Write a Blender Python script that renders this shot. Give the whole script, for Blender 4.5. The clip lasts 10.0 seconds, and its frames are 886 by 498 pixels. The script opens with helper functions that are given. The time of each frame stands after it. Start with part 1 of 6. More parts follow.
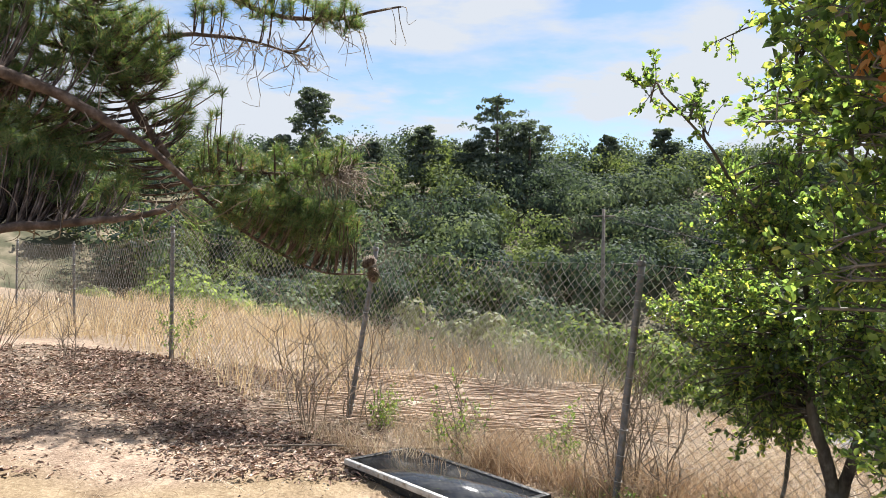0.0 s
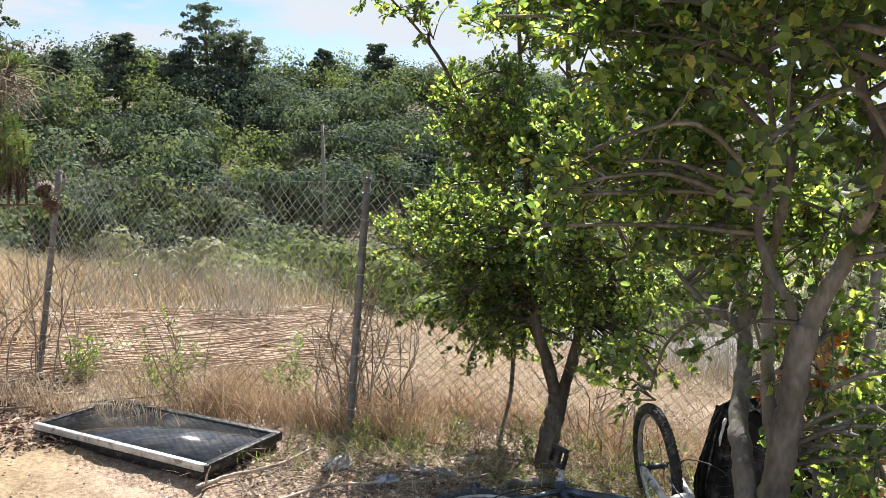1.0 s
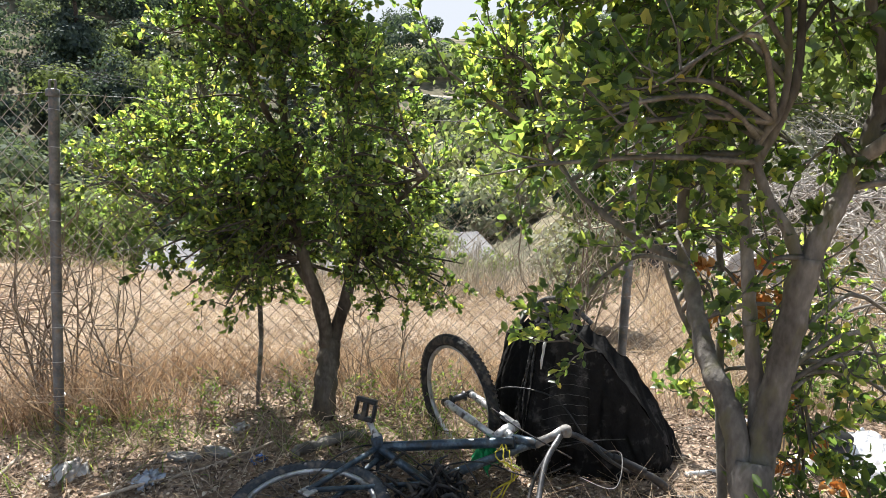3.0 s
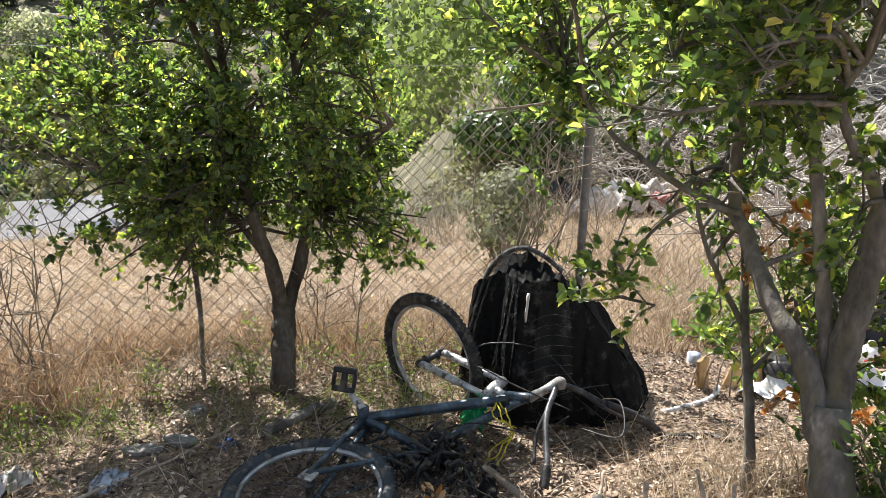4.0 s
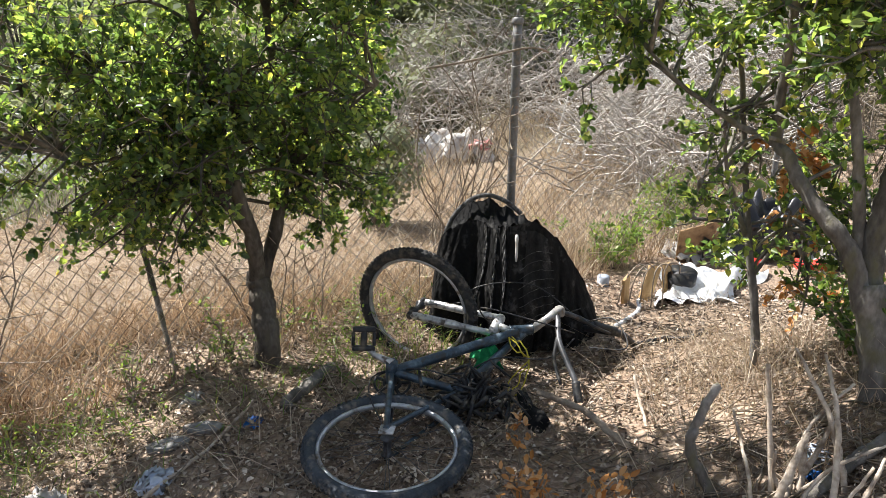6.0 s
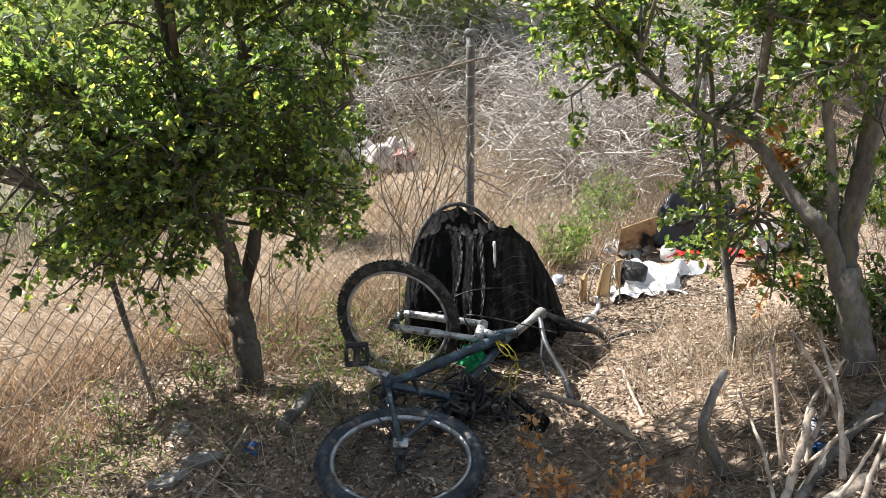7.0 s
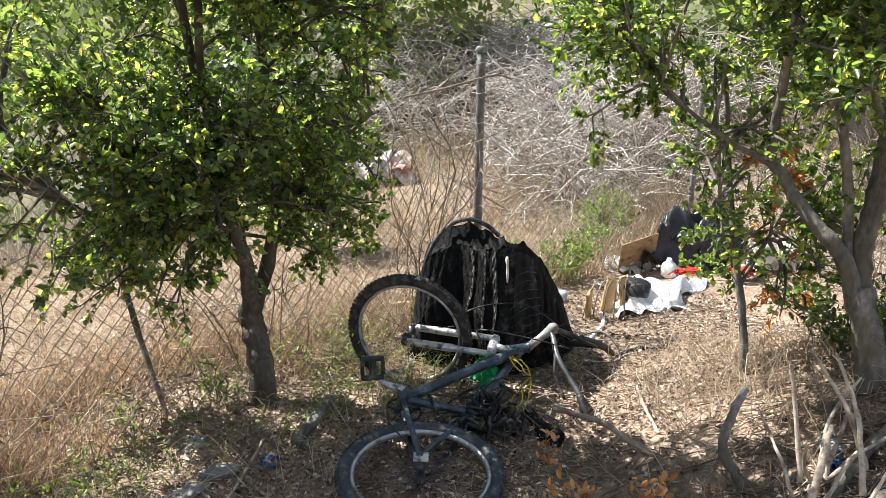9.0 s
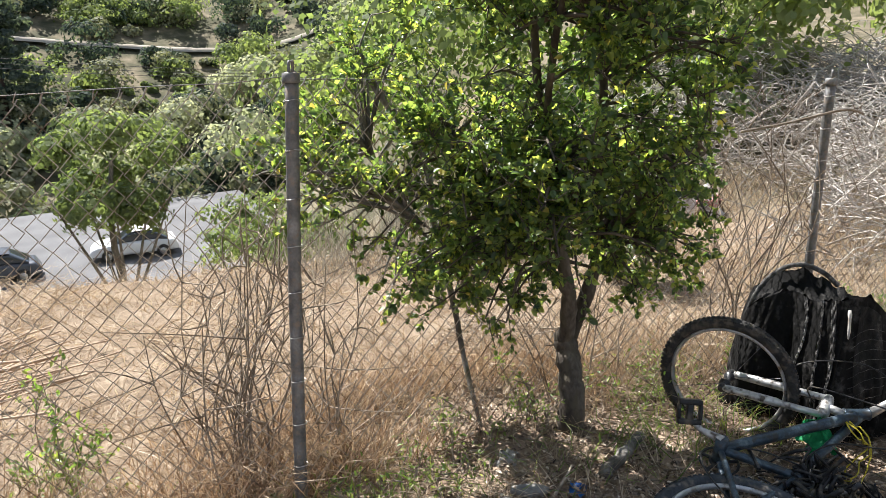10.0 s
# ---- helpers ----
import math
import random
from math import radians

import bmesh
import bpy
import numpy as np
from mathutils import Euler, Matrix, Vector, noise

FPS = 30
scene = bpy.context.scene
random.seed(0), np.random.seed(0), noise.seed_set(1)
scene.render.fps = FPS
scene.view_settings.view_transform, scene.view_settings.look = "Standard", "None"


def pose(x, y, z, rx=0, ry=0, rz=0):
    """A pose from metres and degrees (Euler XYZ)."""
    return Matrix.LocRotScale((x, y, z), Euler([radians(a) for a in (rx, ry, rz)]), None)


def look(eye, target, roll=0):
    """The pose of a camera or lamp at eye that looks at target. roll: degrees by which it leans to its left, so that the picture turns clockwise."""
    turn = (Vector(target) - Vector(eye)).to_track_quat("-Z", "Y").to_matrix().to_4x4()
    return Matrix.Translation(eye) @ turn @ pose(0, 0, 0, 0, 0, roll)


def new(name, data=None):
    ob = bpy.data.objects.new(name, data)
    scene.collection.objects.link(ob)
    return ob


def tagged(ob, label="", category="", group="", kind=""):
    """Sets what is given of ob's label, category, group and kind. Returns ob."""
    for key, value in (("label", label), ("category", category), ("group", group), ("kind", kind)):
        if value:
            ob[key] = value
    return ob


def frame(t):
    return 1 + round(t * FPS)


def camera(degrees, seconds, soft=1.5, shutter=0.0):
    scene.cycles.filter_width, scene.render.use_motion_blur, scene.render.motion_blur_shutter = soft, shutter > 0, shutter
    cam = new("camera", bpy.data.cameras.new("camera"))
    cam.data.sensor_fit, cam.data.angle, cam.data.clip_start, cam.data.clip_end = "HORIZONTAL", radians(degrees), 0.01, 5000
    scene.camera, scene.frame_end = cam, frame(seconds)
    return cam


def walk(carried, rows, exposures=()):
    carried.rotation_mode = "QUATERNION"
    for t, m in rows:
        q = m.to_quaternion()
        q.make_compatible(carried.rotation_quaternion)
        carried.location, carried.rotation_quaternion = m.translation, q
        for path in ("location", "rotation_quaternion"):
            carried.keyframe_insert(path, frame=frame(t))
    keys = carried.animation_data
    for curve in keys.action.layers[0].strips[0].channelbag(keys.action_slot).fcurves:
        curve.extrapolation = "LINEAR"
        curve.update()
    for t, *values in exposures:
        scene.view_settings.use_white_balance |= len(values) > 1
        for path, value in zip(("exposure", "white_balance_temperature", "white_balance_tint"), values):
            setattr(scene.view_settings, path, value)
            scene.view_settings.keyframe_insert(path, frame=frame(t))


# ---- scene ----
cam = camera(59.6, 10.0, soft=0.6)
METRES, EYE, TILT, LEAN, TURN = 3.8, 1.61, 0.0, -1.0, 0.0
ROWS = [
    (0.0, 0.0, 0.0, 0.0, 0.0, 0.0, -0.0),
    (0.5, 0.0074, 0.0423, -0.0028, -11.28, -3.97, 1.36),
    (1.0, 0.0183, 0.1072, 0.0008, -20.45, -6.41, 1.47),
    (1.5, 0.0099, 0.1603, 0.008, -28.74, -8.22, 1.34),
    (2.0, -0.0304, 0.2246, 0.0077, -36.81, -10.08, 1.05),
    (2.5, -0.0631, 0.2883, 0.0106, -44.01, -11.96, 0.69),
    (4.0, -0.1109, 0.4871, 0.013, -61.56, -18.37, 0.83),
    (4.5, -0.1444, 0.5535, 0.0183, -67.01, -20.18, 0.64),
    (5.0, -0.1724, 0.6286, 0.0135, -72.32, -21.26, 0.33),
    (5.5, -0.2123, 0.6892, 0.0184, -77.35, -21.66, -0.05),
    (7.0, -0.2475, 0.8318, 0.0269, -90.44, -21.04, 0.4),
    (7.5, -0.2613, 0.8663, 0.0363, -93.94, -20.78, 0.23),
    (8.0, -0.2579, 0.864, 0.0364, -95.99, -20.51, -0.3),
    (8.5, -0.2541, 0.8624, 0.0344, -95.51, -20.27, -0.71),
    (9.0, -0.2519, 0.8674, 0.0311, -91.41, -20.08, -0.67),
    (9.5, -0.2522, 0.8843, 0.0346, -82.45, -19.46, 0.34),
    (10.0, -0.2626, 0.9133, 0.0401, -70.47, -18.19, 1.35),
]
walk(cam, [(t, pose(0, 0, EYE, TILT, LEAN, TURN) @ pose(METRES * x, METRES * y, METRES * z, 90 + pitch, roll, yaw)) for t, x, y, z, yaw, pitch, roll in ROWS],
     exposures=[(0.0, 1.34), (0.5, 1.3), (1.0, 1.42), (1.5, 1.52), (2.5, 1.53), (4.0, 1.38), (5.5, 1.37), (7.5, 1.4), (8.5, 1.46), (9.0, 1.47), (9.5, 1.38), (10.0, 1.35)])

# ---- light ----
SUN_DIR = Vector((0.40, 0.65, 0.93)).normalized()
world = bpy.data.worlds.new("sky")
scene.world = world
world.use_nodes = True
wn, wl = world.node_tree.nodes, world.node_tree.links
wn.clear()
w_out = wn.new("ShaderNodeOutputWorld")
w_bg = wn.new("ShaderNodeBackground")
w_sky = wn.new("ShaderNodeTexSky")
w_sky.sky_type, w_sky.sun_disc = "NISHITA", False
w_sky.sun_elevation = math.asin(SUN_DIR.z)
w_sky.sun_rotation = math.atan2(SUN_DIR.x, SUN_DIR.y)
w_sky.air_density, w_sky.dust_density, w_sky.ozone_density = 1.0, 0.2, 4.0
w_bg.inputs["Strength"].default_value = 0.06
# high broken cloud and a fog bank that lies along the ridge
w_tc = wn.new("ShaderNodeTexCoord")
w_sep = wn.new("ShaderNodeSeparateXYZ")
w_map = wn.new("ShaderNodeMapping")
w_map.inputs["Scale"].default_value = (1.3, 1.3, 5.0)
w_map.inputs["Location"].default_value = (0.35, 0.1, 0.55)
w_noise = wn.new("ShaderNodeTexNoise")
w_noise.inputs["Scale"].default_value, w_noise.inputs["Detail"].default_value = 3.2, 8.0
w_noise.inputs["Roughness"].default_value = 0.55
w_ramp = wn.new("ShaderNodeValToRGB")
w_ramp.color_ramp.elements[0].position, w_ramp.color_ramp.elements[1].position = 0.42, 0.60
w_fog = wn.new("ShaderNodeMapRange")
for k, v in (("From Min", 0.04), ("From Max", -0.08), ("To Min", 0.0), ("To Max", 1.0)):
    w_fog.inputs[k].default_value = v
w_add = wn.new("ShaderNodeMath")
w_add.operation, w_add.use_clamp = "ADD", True
w_wob = wn.new("ShaderNodeMath")
w_wob.operation = "MULTIPLY_ADD"
w_wob.inputs[1].default_value = -0.36
w_mix = wn.new("ShaderNodeMix")
w_mix.data_type = "RGBA"
w_mix.inputs["B"].default_value = (5.0, 5.35, 5.9, 1)
wl.new(w_tc.outputs["Generated"], w_map.inputs["Vector"])
wl.new(w_tc.outputs["Generated"], w_sep.inputs["Vector"])
wl.new(w_map.outputs["Vector"], w_noise.inputs["Vector"])
wl.new(w_noise.outputs["Fac"], w_ramp.inputs["Fac"])
wl.new(w_noise.outputs["Fac"], w_wob.inputs[0])
wl.new(w_sep.outputs["Z"], w_wob.inputs[2])
wl.new(w_wob.outputs["Value"], w_fog.inputs["Value"])
wl.new(w_ramp.outputs["Color"], w_add.inputs[0])
wl.new(w_fog.outputs["Result"], w_add.inputs[1])
wl.new(w_add.outputs["Value"], w_mix.inputs["Factor"])
wl.new(w_sky.outputs["Color"], w_mix.inputs["A"])
wl.new(w_mix.outputs["Result"], w_bg.inputs["Color"])
wl.new(w_bg.outputs["Background"], w_out.inputs["Surface"])

sun_data = bpy.data.lights.new("sun", "SUN")
sun_data.energy, sun_data.angle, sun_data.color = 5.0, radians(0.53), (1.0, 0.97, 0.93)
sun = new("sun", sun_data)
sun.matrix_world = look((0, 0, 40), Vector((0, 0, 40)) - SUN_DIR)


# ---- materials ----
def nodes_of(name):
    m = bpy.data.materials.new(name)
    m.use_nodes = True
    n = m.node_tree.nodes
    n.clear()
    return m, n, m.node_tree.links


def ramp_node(n, stops):
    r = n.new("ShaderNodeValToRGB")
    e = r.color_ramp.elements
    while len(e) < len(stops):
        e.new(0.5)
    for el, (p, c) in zip(e, stops):
        el.position, el.color = p, (*c, 1)
    return r


def surf(name, stops, scale=8.0, rough=0.8, metal=0.0, bump=0.3, bscale=60.0, dist=0.004, stretch=(1, 1, 1), dirt=None, spread=0.25, spec=0.3):
    """A surface with colour variation at two scales and fine relief, in object space metres."""
    m, n, l = nodes_of(name)
    out, bs = n.new("ShaderNodeOutputMaterial"), n.new("ShaderNodeBsdfPrincipled")
    tc, mp = n.new("ShaderNodeTexCoord"), n.new("ShaderNodeMapping")
    mp.inputs["Scale"].default_value = stretch
    l.new(tc.outputs["Object"], mp.inputs["Vector"])
    big, fine, mixv = n.new("ShaderNodeTexNoise"), n.new("ShaderNodeTexNoise"), n.new("ShaderNodeMath")
    big.inputs["Scale"].default_value, big.inputs["Detail"].default_value = scale, 5
    fine.inputs["Scale"].default_value, fine.inputs["Detail"].default_value = bscale, 4
    for t in (big, fine):
        l.new(mp.outputs["Vector"], t.inputs["Vector"])
    mixv.operation = "MULTIPLY_ADD"
    mixv.inputs[1].default_value = spread * 1.6
    sub = n.new("ShaderNodeMath")
    sub.operation, sub.inputs[1].default_value = "SUBTRACT", 0.5
    l.new(fine.outputs["Fac"], sub.inputs[0])
    l.new(sub.outputs["Value"], mixv.inputs[0])
    l.new(big.outputs["Fac"], mixv.inputs[2])
    rp = ramp_node(n, stops)
    l.new(mixv.outputs["Value"], rp.inputs["Fac"])
    col = rp.outputs["Color"]
    if dirt:
        d, dr, mx = n.new("ShaderNodeTexNoise"), n.new("ShaderNodeMapRange"), n.new("ShaderNodeMix")
        d.inputs["Scale"].default_value, d.inputs["Detail"].default_value = scale * 2.3, 6
        l.new(mp.outputs["Vector"], d.inputs["Vector"])
        dr.inputs["From Min"].default_value, dr.inputs["From Max"].default_value = 0.52, 0.68
        l.new(d.outputs["Fac"], dr.inputs["Value"])
        mx.data_type = "RGBA"
        mx.inputs["B"].default_value = (*dirt, 1)
        l.new(dr.outputs["Result"], mx.inputs["Factor"])
        l.new(col, mx.inputs["A"])
        col = mx.outputs["Result"]
    l.new(col, bs.inputs["Base Color"])
    bs.inputs["Roughness"].default_value, bs.inputs["Metallic"].default_value = rough, metal
    bs.inputs["Specular IOR Level"].default_value = spec
    if bump:
        b = n.new("ShaderNodeBump")
        b.inputs["Strength"].default_value, b.inputs["Distance"].default_value = bump, dist
        l.new(fine.outputs["Fac"], b.inputs["Height"])
        l.new(b.outputs["Normal"], bs.inputs["Normal"])
    l.new(bs.outputs["BSDF"], out.inputs["Surface"])
    return m


def leafy(name, stops, trans=0.5, rough=0.4, spec=0.5, big=0.0, tint=(2.4, 2.5, 1.2)):
    """Leaves, needles and blades: colour varies piece by piece, light passes through."""
    m, n, l = nodes_of(name)
    out, bs, tr, mx = n.new("ShaderNodeOutputMaterial"), n.new("ShaderNodeBsdfPrincipled"), n.new("ShaderNodeBsdfTranslucent"), n.new("ShaderNodeMixShader")
    geo = n.new("ShaderNodeNewGeometry")
    rp = ramp_node(n, stops)
    fac = geo.outputs["Random Per Island"]
    if big:
        tc, no, ma = n.new("ShaderNodeTexCoord"), n.new("ShaderNodeTexNoise"), n.new("ShaderNodeMath")
        no.inputs["Scale"].default_value, no.inputs["Detail"].default_value = big, 3
        l.new(tc.outputs["Object"], no.inputs["Vector"])
        mr = n.new("ShaderNodeMapRange")
        mr.inputs["From Min"].default_value, mr.inputs["From Max"].default_value = 0.3, 0.7
        l.new(no.outputs["Fac"], mr.inputs["Value"])
        ma.operation = "MULTIPLY_ADD"
        ma.inputs[1].default_value = 0.35
        l.new(fac, ma.inputs[0])
        sc = n.new("ShaderNodeMath")
        sc.operation, sc.inputs[1].default_value = "MULTIPLY", 0.65
        l.new(mr.outputs["Result"], sc.inputs[0])
        l.new(sc.outputs["Value"], ma.inputs[2])
        fac = ma.outputs["Value"]
    l.new(fac, rp.inputs["Fac"])
    l.new(rp.outputs["Color"], bs.inputs["Base Color"])
    bs.inputs["Roughness"].default_value, bs.inputs["Specular IOR Level"].default_value = rough, spec
    mu = n.new("ShaderNodeMix")
    mu.data_type, mu.blend_type = "RGBA", "MULTIPLY"
    mu.inputs["Factor"].default_value = 1
    mu.inputs["B"].default_value = (*tint, 1)
    l.new(rp.outputs["Color"], mu.inputs["A"])
    l.new(mu.outputs["Result"], tr.inputs["Color"])
    mx.inputs["Fac"].default_value = trans
    l.new(bs.outputs["BSDF"], mx.inputs[1])
    l.new(tr.outputs["BSDF"], mx.inputs[2])
    l.new(mx.outputs["Shader"], out.inputs["Surface"])
    return m


def ground_material():
    """Dry soil, litter, straw and far undergrowth, laid out by the sheet's zone attribute."""
    m, n, l = nodes_of("dry_ground")
    out, bs = n.new("ShaderNodeOutputMaterial"), n.new("ShaderNodeBsdfPrincipled")
    tc = n.new("ShaderNodeTexCoord")

    def noise_at(scale, detail=6, rough=0.6):
        t = n.new("ShaderNodeTexNoise")
        t.inputs["Scale"].default_value, t.inputs["Detail"].default_value, t.inputs["Roughness"].default_value = scale, detail, rough
        l.new(tc.outputs["Object"], t.inputs["Vector"])
        return t

    fine, mid, grit = noise_at(38), noise_at(3.5), noise_at(160, 3)
    soil = ramp_node(n, [(0.28, (0.10, 0.06, 0.04)), (0.45, (0.285, 0.205, 0.15)), (0.58, (0.44, 0.335, 0.25)), (0.75, (0.58, 0.48, 0.375))])
    sand = ramp_node(n, [(0.3, (0.09, 0.062, 0.04)), (0.46, (0.22, 0.16, 0.098)), (0.58, (0.31, 0.235, 0.15)), (0.76, (0.46, 0.37, 0.25))])
    straw = ramp_node(n, [(0.3, (0.10, 0.073, 0.05)), (0.5, (0.225, 0.17, 0.12)), (0.7, (0.39, 0.32, 0.24))])
    wood = ramp_node(n, [(0.3, (0.04, 0.047, 0.028)), (0.48, (0.10, 0.095, 0.06)), (0.7, (0.26, 0.215, 0.15))])
    add = n.new("ShaderNodeMath")
    add.operation = "MULTIPLY_ADD"
    add.inputs[1].default_value = 0.55
    s2 = n.new("ShaderNodeMath")
    s2.operation, s2.inputs[1].default_value = "MULTIPLY", 0.45
    l.new(mid.outputs["Fac"], s2.inputs[0])
    l.new(fine.outputs["Fac"], add.inputs[0])
    l.new(s2.outputs["Value"], add.inputs[2])
    for r in (soil, sand, straw):
        l.new(add.outputs["Value"], r.inputs["Fac"])
    l.new(noise_at(0.35).outputs["Fac"], wood.inputs["Fac"])
    # chips of leaf and bark
    vo, vr = n.new("ShaderNodeTexVoronoi"), n.new("ShaderNodeSeparateColor")
    vo.inputs["Scale"].default_value = 85
    wv = n.new("ShaderNodeMix")
    wv.data_type, wv.inputs["Factor"].default_value = "RGBA", 0.1
    l.new(tc.outputs["Object"], wv.inputs["A"])
    l.new(noise_at(14).outputs["Color"], wv.inputs["B"])
    l.new(wv.outputs["Result"], vo.inputs["Vector"])
    l.new(vo.outputs["Color"], vr.inputs["Color"])
    chip = ramp_node(n, [(0.0, (0.05, 0.033, 0.024)), (0.4, (0.155, 0.107, 0.076)), (0.75, (0.29, 0.212, 0.15)), (0.93, (0.36, 0.275, 0.20)), (1.0, (0.52, 0.43, 0.34))])
    l.new(vr.outputs["Red"], chip.inputs["Fac"])
    cm = n.new("ShaderNodeMix")
    cm.data_type = "RGBA"
    cr = n.new("ShaderNodeMapRange")
    cr.inputs["From Min"].default_value, cr.inputs["From Max"].default_value, cr.inputs["To Max"].default_value = 0.36, 0.56, 0.6
    l.new(noise_at(1.6).outputs["Fac"], cr.inputs["Value"])
    l.new(cr.outputs["Result"], cm.inputs["Factor"])
    l.new(soil.outputs["Color"], cm.inputs["A"])
    l.new(chip.outputs["Color"], cm.inputs["B"])
    at, sp = n.new("ShaderNodeAttribute"), n.new("ShaderNodeSeparateColor")
    at.attribute_name = "zone"
    l.new(at.outputs["Color"], sp.inputs["Color"])
    col = cm.outputs["Result"]
    for chan, r in (("Red", sand), ("Green", straw), ("Blue", wood)):
        mx = n.new("ShaderNodeMix")
        mx.data_type = "RGBA"
        l.new(sp.outputs[chan], mx.inputs["Factor"])
        l.new(col, mx.inputs["A"])
        l.new(r.outputs["Color"], mx.inputs["B"])
        col = mx.outputs["Result"]
    l.new(col, bs.inputs["Base Color"])
    bs.inputs["Roughness"].default_value, bs.inputs["Specular IOR Level"].default_value = 0.95, 0.1
    b = n.new("ShaderNodeBump")
    b.inputs["Strength"].default_value, b.inputs["Distance"].default_value = 0.7, 0.015
    l.new(fine.outputs["Fac"], b.inputs["Height"])
    b2 = n.new("ShaderNodeBump")
    b2.inputs["Strength"].default_value, b2.inputs["Distance"].default_value = 0.5, 0.004
    l.new(grit.outputs["Fac"], b2.inputs["Height"])
    l.new(b.outputs["Normal"], b2.inputs["Normal"])
    l.new(b2.outputs["Normal"], bs.inputs["Normal"])
    l.new(bs.outputs["BSDF"], out.inputs["Surface"])
    return m


GROUND = ground_material()
OAK_LEAF = leafy("oak_leaf", [(0.0, (0.035, 0.062, 0.032)), (0.3, (0.07, 0.12, 0.048)), (0.6, (0.12, 0.185, 0.07)), (0.85, (0.225, 0.29, 0.10)), (0.97, (0.31, 0.36, 0.11)), (1.0, (0.42, 0.35, 0.14))], trans=0.58, rough=0.34, spec=0.75, tint=(2.5, 2.35, 1.1))
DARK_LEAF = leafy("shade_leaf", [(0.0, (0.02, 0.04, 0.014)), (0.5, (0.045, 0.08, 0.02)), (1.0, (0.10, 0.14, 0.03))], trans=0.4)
WEED = leafy("weed_leaf", [(0.0, (0.07, 0.12, 0.03)), (0.6, (0.14, 0.21, 0.06)), (1.0, (0.27, 0.29, 0.10))], trans=0.4)
NEEDLE = leafy("pine_needle", [(0.0, (0.04, 0.068, 0.03)), (0.6, (0.10, 0.15, 0.055)), (0.85, (0.17, 0.215, 0.08)), (0.92, (0.20, 0.14, 0.08)), (1.0, (0.27, 0.16, 0.09))], trans=0.3)
# distance haze is mixed into this leaf colour as raised blue and grey
WOODLAND = leafy("hazed_wood_canopy", [(0.0, (0.045, 0.065, 0.058)), (0.4, (0.10, 0.13, 0.095)), (0.75, (0.17, 0.20, 0.125)), (1.0, (0.25, 0.275, 0.165))], trans=0.28, rough=0.8, spec=0.15, big=0.13, tint=(1.4, 1.5, 0.8))
VALLEY_LEAF = leafy("valley_canopy", [(0.0, (0.075, 0.10, 0.058)), (0.5, (0.155, 0.19, 0.095)), (1.0, (0.26, 0.285, 0.14))], trans=0.4, rough=0.7, spec=0.15, big=0.3)
# dark oaks, blue raised in the leaf colour to stand for haze
WOOD_DARK = leafy("hazed_dark_canopy", [(0.0, (0.035, 0.05, 0.05)), (0.6, (0.07, 0.095, 0.08)), (1.0, (0.12, 0.15, 0.11))], trans=0.35, rough=0.8, spec=0.15, tint=(1.4, 1.5, 0.8))
WOOD_LIGHT = leafy("light_canopy", [(0.0, (0.09, 0.115, 0.05)), (0.6, (0.16, 0.195, 0.085)), (1.0, (0.24, 0.265, 0.12))], trans=0.35, rough=0.8, spec=0.15, tint=(1.4, 1.5, 0.8))
# silvery scrub paled further, far haze painted into the leaf colour
HAZE_SCRUB = leafy("haze_tinted_scrub", [(0.0, (0.22, 0.245, 0.18)), (0.6, (0.37, 0.39, 0.285)), (1.0, (0.52, 0.51, 0.40))], trans=0.5, rough=0.9, spec=0.1, tint=(1.4, 1.4, 1.0), big=0.1)
# ridge pines lightened blue-grey, with the haze put into the needle colour
FAR_PINE = leafy("hazed_pine_canopy", [(0.0, (0.05, 0.068, 0.068)), (1.0, (0.13, 0.155, 0.125))], trans=0.3, rough=0.8, spec=0.1)
SAGE = leafy("sage_leaf", [(0.0, (0.12, 0.13, 0.085)), (0.6, (0.22, 0.23, 0.145)), (1.0, (0.33, 0.32, 0.21))], trans=0.3, rough=0.8, tint=(1.4, 1.4, 0.9), big=0.25)
DRY_GRASS = leafy("dry_grass", [(0.0, (0.235, 0.17, 0.115)), (0.4, (0.39, 0.30, 0.22)), (0.8, (0.54, 0.46, 0.36)), (1.0, (0.67, 0.59, 0.475))], trans=0.35, rough=0.6, tint=(1.1, 1.0, 0.8))
BROWN_GRASS = leafy("brown_grass", [(0.0, (0.18, 0.115, 0.072)), (0.4, (0.33, 0.25, 0.17)), (0.8, (0.485, 0.395, 0.29)), (1.0, (0.66, 0.55, 0.42))], trans=0.35, rough=0.6, tint=(1.15, 0.95, 0.75))
GOLD_GRASS = leafy("gold_grass", [(0.0, (0.37, 0.265, 0.16)), (0.5, (0.585, 0.46, 0.305)), (1.0, (0.74, 0.64, 0.47))], trans=0.35, rough=0.6, tint=(1.1, 1.0, 0.8))
DEAD_STALK = leafy("dead_stalk", [(0.0, (0.20, 0.17, 0.13)), (0.6, (0.38, 0.34, 0.28)), (1.0, (0.54, 0.50, 0.42))], trans=0.2, rough=0.8, tint=(1, 1, 0.9))
LITTER = leafy("litter_leaf", [(0.0, (0.045, 0.031, 0.023)), (0.33, (0.165, 0.118, 0.085)), (0.62, (0.41, 0.325, 0.245)), (0.88, (0.52, 0.42, 0.325)), (1.0, (0.76, 0.68, 0.58))], trans=0.12, rough=0.75, tint=(1, 1, 0.9))
BARK_LITTER = leafy("bark_litter", [(0.0, (0.05, 0.028, 0.02)), (0.4, (0.21, 0.125, 0.088)), (0.8, (0.42, 0.285, 0.215)), (1.0, (0.62, 0.50, 0.41))], trans=0.05, rough=0.85, tint=(1, 1, 0.9))
